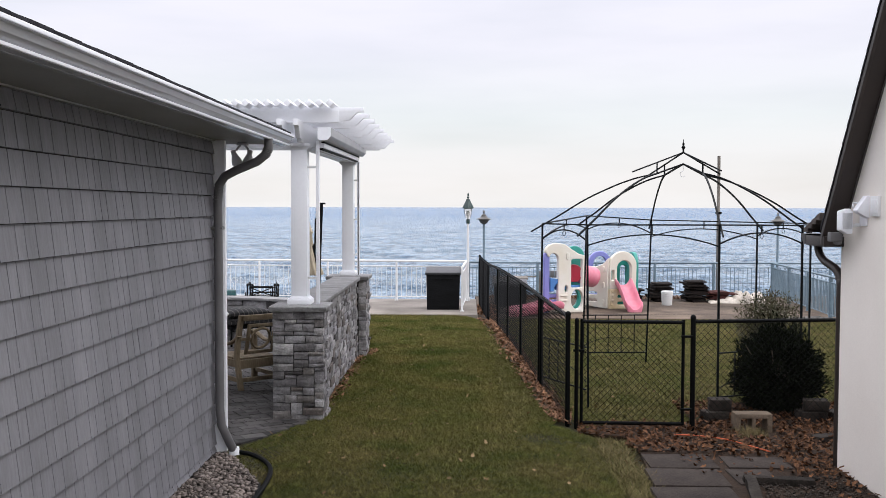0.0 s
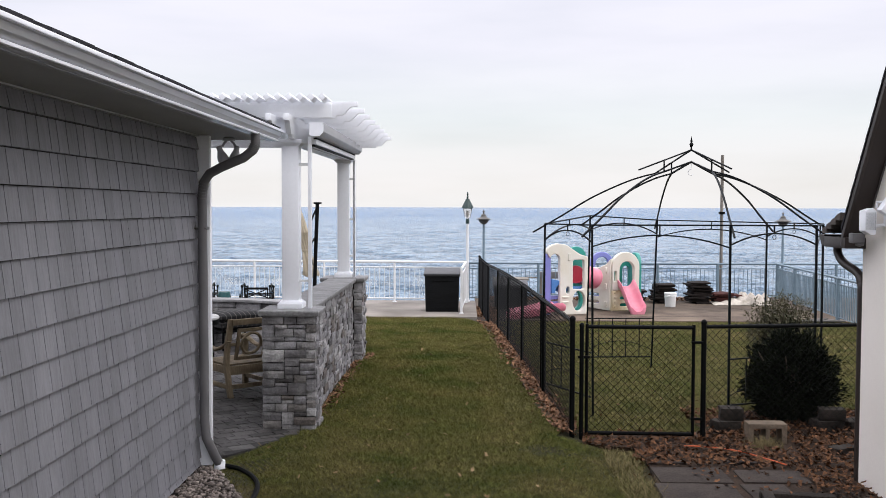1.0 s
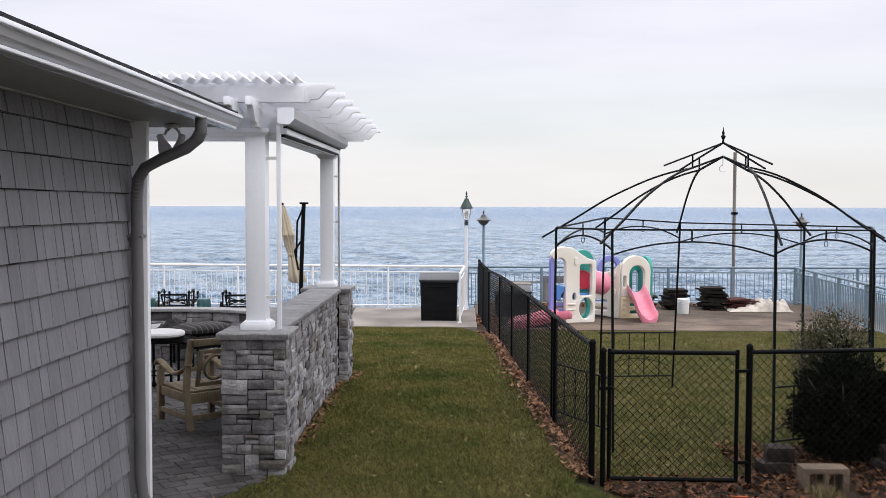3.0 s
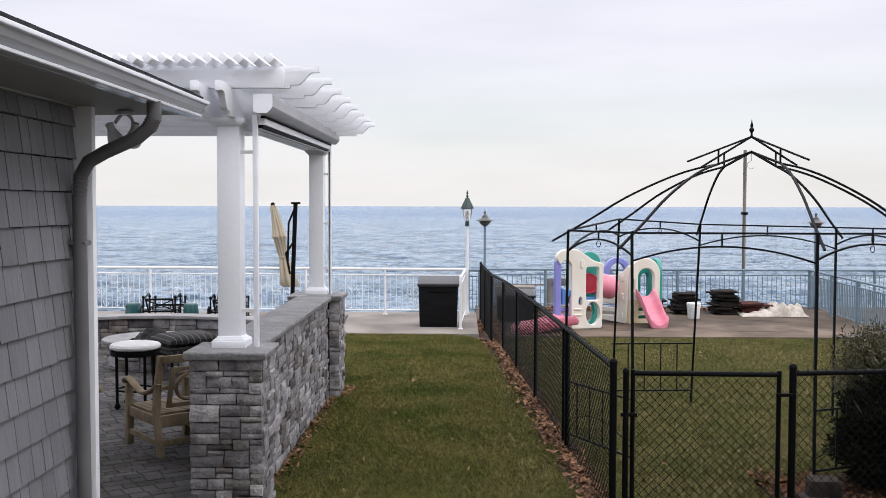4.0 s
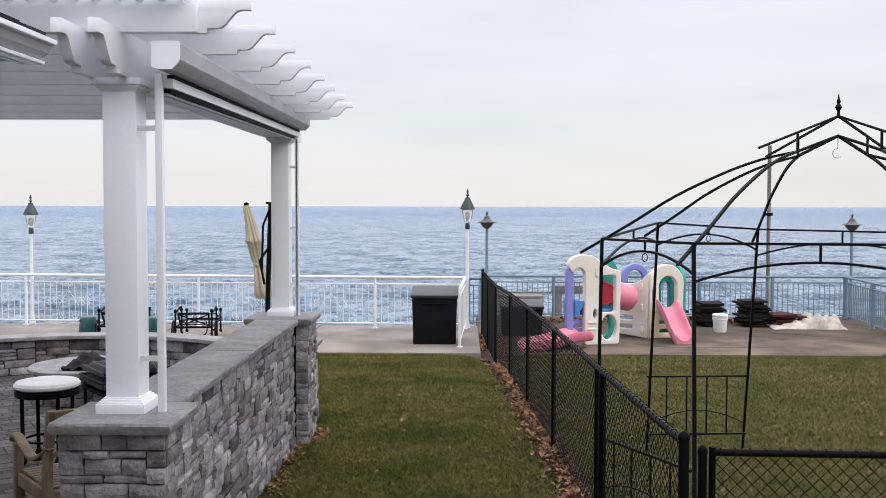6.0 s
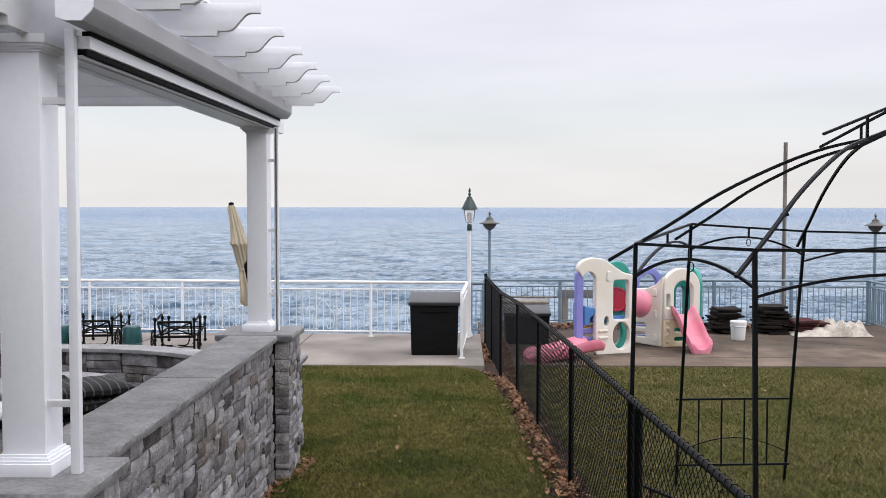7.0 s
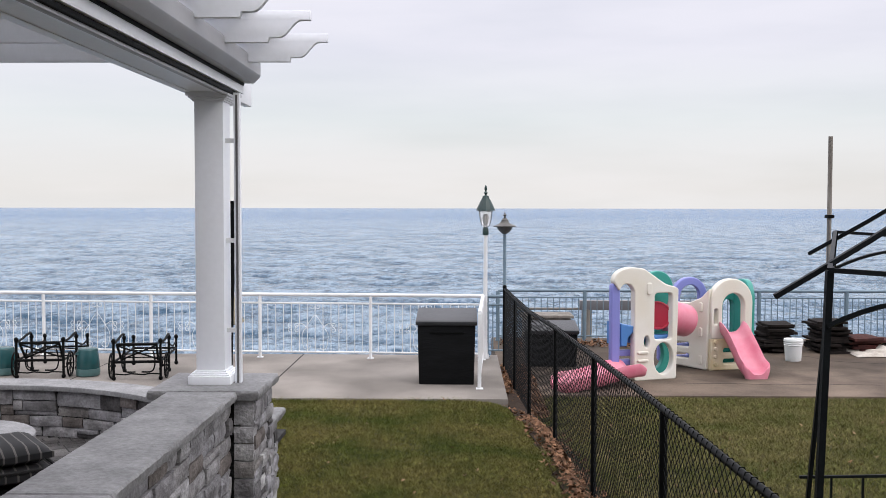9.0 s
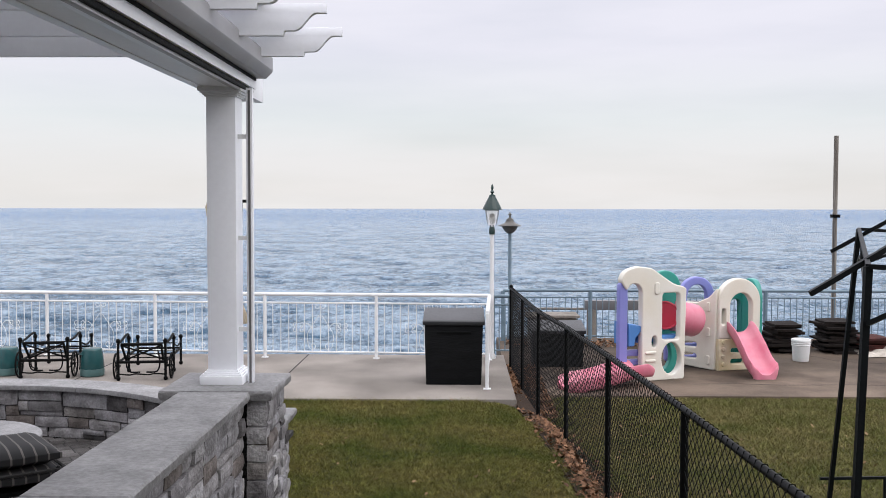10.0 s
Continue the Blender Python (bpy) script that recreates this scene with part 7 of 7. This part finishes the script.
# ---- stones, shingles and pavers ----
def stone_meshes(count, material, rough, seed):
    """Unit stones with a hewn face towards -y."""
    out = []
    rnd = random.Random(seed)
    for k in range(count):
        bm = B()
        n = 4
        grid = []
        for j in range(n):
            row = []
            for i in range(n):
                u, v = i / (n - 1), j / (n - 1)
                edge = i in (0, n - 1) or j in (0, n - 1)
                corner = i in (0, n - 1) and j in (0, n - 1)
                y = -0.5 + (rnd.uniform(0.03, 0.10) if edge else 0) + (0.04 if corner else 0) + rnd.uniform(-rough, rough) * (1.0 if edge else 0.55)
                ju = 0 if 0 < i < n - 1 else (1 if i == 0 else -1) * rnd.uniform(0, 0.03)
                jv = 0 if 0 < j < n - 1 else (1 if j == 0 else -1) * rnd.uniform(0, 0.05)
                row.append(bm.verts.new((u - 0.5 + ju, y, v - 0.5 + jv)))
            grid.append(row)
        for j in range(n - 1):
            for i in range(n - 1):
                bm.faces.new((grid[j][i], grid[j][i + 1], grid[j + 1][i + 1], grid[j + 1][i]))
        ring = grid[0] + [grid[j][-1] for j in range(1, n)] + grid[-1][-2::-1] + [grid[j][0] for j in range(n - 2, 0, -1)]
        backs = [bm.verts.new((v.co.x, 0.5, v.co.z)) for v in ring]
        m = len(ring)
        for q in range(m):
            bm.faces.new((ring[(q + 1) % m], ring[q], backs[q], backs[(q + 1) % m]))
        out.append(to_mesh("stone", bm, material, sharp=10))
    return out


STONES = stone_meshes(16, M_STONE, 0.028, 3)
rs = random.Random(42)


def stone_run(parent, place, length, z0, z1, wide=(0.10, 0.30), unit=0.046):
    """Dry-laid stones of many heights fitted into each other; place(u) gives x, y and the turn of the face at u along it."""
    cols = max(2, round(length / 0.035))
    du = length / cols
    rows = max(2, round((z1 - z0) / unit))
    dz = (z1 - z0) / rows
    tops = [0] * cols
    joint = [-1] * (cols + 2)
    while min(tops) < rows:
        low = min(tops)
        a = tops.index(low)
        b = a
        while b < cols and tops[b] == low:
            b += 1
        gap = b - a
        for _ in range(8):
            # the upright joints of one stone keep off those of the stones below
            w = max(2, round(rs.uniform(*wide) / du))
            if gap - w < 3:
                w = gap if gap * du < wide[1] * 1.15 else gap // 2
            w = min(w, gap)
            if w == gap or not any(joint[a + w + k] == low for k in (-1, 0, 1)):
                break
        h = rs.choice((1, 1, 2, 2, 2, 2, 3)) if w * du > 0.09 else rs.choice((1, 2, 3))
        if w * du > 0.26 and h > 2:
            h = 2
        h = min(h, rows - low)
        if rows - low - h == 1 and h < 3:
            h += 1
        for k in range(a, a + w):
            tops[k] = low + h
        for k in range(a + 1, a + w):
            joint[k] = -1
        joint[a] = joint[a + w] = low + h
        x, y, rz = place((a + w / 2) * du)
        proud = rs.uniform(-0.014, 0.016)
        piece("stone", rs.choice(STONES), parent, x + proud * math.sin(rz), y - proud * math.cos(rz), z0 + (low + h / 2) * dz, w * du - 0.004, 0.10, h * dz - 0.004, rz, rs.uniform(-0.05, 0.05), rs.uniform(-0.012, 0.012))


def straight(x, y, dx, dy, rz, inset=0.045):
    return lambda u: (x + dx * u - inset * math.sin(rz), y + dy * u + inset * math.cos(rz), rz)


H = math.pi / 2
TOPZ = CAP - 0.062
stone_run(barwall, straight(-2.15, 10.95, 1, 0, 0.0), 0.58, -0.05, TOPZ, (0.12, 0.27))
stone_run(barwall, straight(-1.57, 10.96, 0, 1, H), 0.49, -0.05, TOPZ, (0.14, 0.30))
stone_run(barwall, straight(-1.71, 11.45, 0, 1, H), 4.30, -0.05, TOPZ - 0.002, (0.16, 0.38), 0.052)
stone_run(barwall, straight(-1.70, 15.75, 1, 0, 0.0), 0.13, -0.1, TOPZ, (0.14, 0.2), 0.055)
stone_run(barwall, straight(-1.57, 15.76, 0, 1, H), 0.60, -0.1, TOPZ, (0.14, 0.30))
stone_run(pier, straight(-1.655, 16.43, 0, 1, H), 0.55, -0.1, 0.85, (0.14, 0.30))
stone_run(seat, lambda u: seat_at(u, 0.045), SEAT_LENGTH, 0.0, 0.488, (0.22, 0.50), 0.052)
stone_run(pit, lambda u: (-4.72 + 0.585 * math.cos(u / 0.62), 18.0 + 0.585 * math.sin(u / 0.62), u / 0.62 + H), 2 * math.pi * 0.62, 0.0, 0.373, (0.14, 0.26), 0.05)


# shakes on the house wall
def shake_mesh(bow):
    bm = B()
    # thin at the top, proud at the lower edge; width along y
    v = [(0.0, -0.5, -0.5), (1.0, -0.5, -0.5), (1.0, 0.0, -0.5 - bow), (0.0, 0.0, -0.5 - bow), (1.0, 0.5, -0.5), (0.0, 0.5, -0.5),
         (0.0, -0.5, 0.5), (0.3, -0.5, 0.5), (0.3, 0.5, 0.5), (0.0, 0.5, 0.5), (0.3, 0.0, 0.5), (0.0, 0.0, 0.5)]
    vs = [bm.verts.new(p) for p in v]
    for f in ((0, 1, 2, 3), (3, 2, 4, 5), (1, 7, 10, 2), (2, 10, 8, 4), (0, 6, 7, 1), (4, 8, 9, 5), (6, 11, 10, 7), (11, 9, 8, 10)):
        bm.faces.new([vs[i] for i in f])
    return to_mesh("shake", bm, M_SIDING, smooth=False)


SHAKES = [shake_mesh(b) for b in (0.0, 0.006, -0.006)]
# dark backing draws keyways, and the shadow line under each course, as colour
part("siding_base", box(B(), HX, -6, 0.02, HX + 0.004, HY - 0.005, SOFFIT - 0.012), M_MORTAR_GAP, house)
rest_v, rest_f = [], []
rs = random.Random(8)
rowz = [0.03] + [0.100 + 0.201 * k for k in range(15)] + [SOFFIT - 0.006]
for z, above in zip(rowz, rowz[1:]):
    h = above - z - 0.006
    y = -6 - rs.uniform(0, 0.1)
    while y < HY - 0.01:
        w = rs.choice((0.11, 0.14, 0.16, 0.18, 0.21))
        y1 = min(y + w, HY - 0.002)
        if HY - 0.002 - y1 < 0.05:
            y1 = HY - 0.002
        if y > 6.9:
            piece("shake", rs.choice(SHAKES), house, HX + 0.003 + rs.uniform(0, 0.003), (y + y1) / 2, z + h / 2 + rs.uniform(-0.002, 0.002), 0.034, y1 - y - rs.uniform(0.006, 0.011), h)
        else:
            b = len(rest_v)
            ya, yb = y + 0.004, y1 - 0.004
            o = ORIGIN[house]
            for px_, pz_ in ((0.003, z), (0.037, z), (0.013, z + h), (0.003, z + h)):
                rest_v += [(HX + px_ - o.x, ya - o.y, pz_ - o.z), (HX + px_ - o.x, yb - o.y, pz_ - o.z)]
            rest_f += [(b, b + 2, b + 3, b + 1), (b + 2, b + 4, b + 5, b + 3), (b, b + 6, b + 4, b + 2), (b + 1, b + 3, b + 5, b + 7), (b + 4, b + 6, b + 7, b + 5)]
        y = y1
ob = new("far_siding", raw_mesh("far_siding", np.array(rest_v), np.array(rest_f), M_SIDING))
ob.parent = house
tagged(ob, "grey wood-grain shakes", kind="stuff")

# patio pavers, laid askew to the house
def paver_mesh(seed):
    """A tumbled paver of unit size with worn upper edges."""
    r = random.Random(seed)
    bm = B()
    low = [bm.verts.new((x, y, -0.5)) for x, y in ((-0.5, -0.5), (0.5, -0.5), (0.5, 0.5), (-0.5, 0.5))]
    mid = [bm.verts.new((v.co.x, v.co.y, 0.32)) for v in low]
    top = [bm.verts.new((v.co.x * r.uniform(0.93, 0.97), v.co.y * r.uniform(0.90, 0.95), 0.5 + r.uniform(-0.03, 0.03))) for v in low]
    for a, b in ((low, mid), (mid, top)):
        for k in range(4):
            bm.faces.new((a[k], a[(k + 1) % 4], b[(k + 1) % 4], b[k]))
    bm.faces.new(top)
    return to_mesh("paver", bm, M_PAVER, 0.0, smooth=False)


PAVERS = [paver_mesh(k) for k in range(5)]
patio = thing("patio", (-4, 14, -0.01), "patio of tumbled grey concrete pavers", "patio", kind="structure")
rs = random.Random(77)
LAY = radians(33)
lc, ls = math.cos(LAY), math.sin(LAY)


def on_patio(x, y):
    """Whether a paver belongs here: inside the curb by the lawn, the bar wall and the curved seat wall."""
    if not (-7.5 < x and 9.45 < y < 20.25):
        return False
    if x > (-2.36 + (y - 9.75) * 0.55 + 0.03 if y < 10.9 else -2.05):
        return False
    if y > 17:
        ang = math.atan2(y - SCY, x - SCX)
        out = math.hypot(x - SCX, y - SCY) if ang > BEND else (x - SCX) * math.cos(BEND) + (y - SCY) * math.sin(BEND)
        return out < SR + 0.1
    return True


pv, pf, near = [], [], 0
v_ = -9.0
while v_ < 9.0:
    h = rs.choice((0.10, 0.14, 0.14, 0.18))
    u_ = -9.0 - rs.uniform(0, 0.2)
    while u_ < 9.0:
        w = rs.choice((0.12, 0.16, 0.20, 0.26))
        u, v = u_ + w / 2, v_ + h / 2
        cx, cy = -4.5 + u * lc - v * ls, 14.5 + u * ls + v * lc
        if on_patio(cx, cy):
            z = -0.028 + rs.uniform(-0.003, 0.003)
            if near < 300 and cy < 15.5 and cx > -2.9 - (cy - 9.4) * 0.30 and cx > -4.9:
                piece("paver", rs.choice(PAVERS), patio, cx, cy, z, w - 0.006, h - 0.006, 0.05, LAY + rs.uniform(-0.012, 0.012), rs.uniform(-0.006, 0.006))
                near += 1
            else:
                b = len(pv)
                ww, hh = w / 2 - 0.003, h / 2 - 0.003
                for zz, i_ in ((z + 0.015, 0.0), (z + 0.025, 0.008)):
                    for sx, sy in ((-1, -1), (1, -1), (1, 1), (-1, 1)):
                        du, dv = sx * (ww - i_), sy * (hh - i_)
                        pv.append((cx + du * lc - dv * ls + 4, cy + du * ls + dv * lc - 14, zz + 0.01))
                pf += [(b + 4, b + 5, b + 6, b + 7)] + [(b + q, b + (q + 1) % 4, b + 4 + (q + 1) % 4, b + 4 + q) for q in range(4)]
        u_ += w
    v_ += h
ob = new("far_pavers", raw_mesh("far_pavers", np.array(pv), np.array(pf), M_PAVER))
ob.parent = patio
tagged(ob, "tumbled grey pavers", kind="stuff")
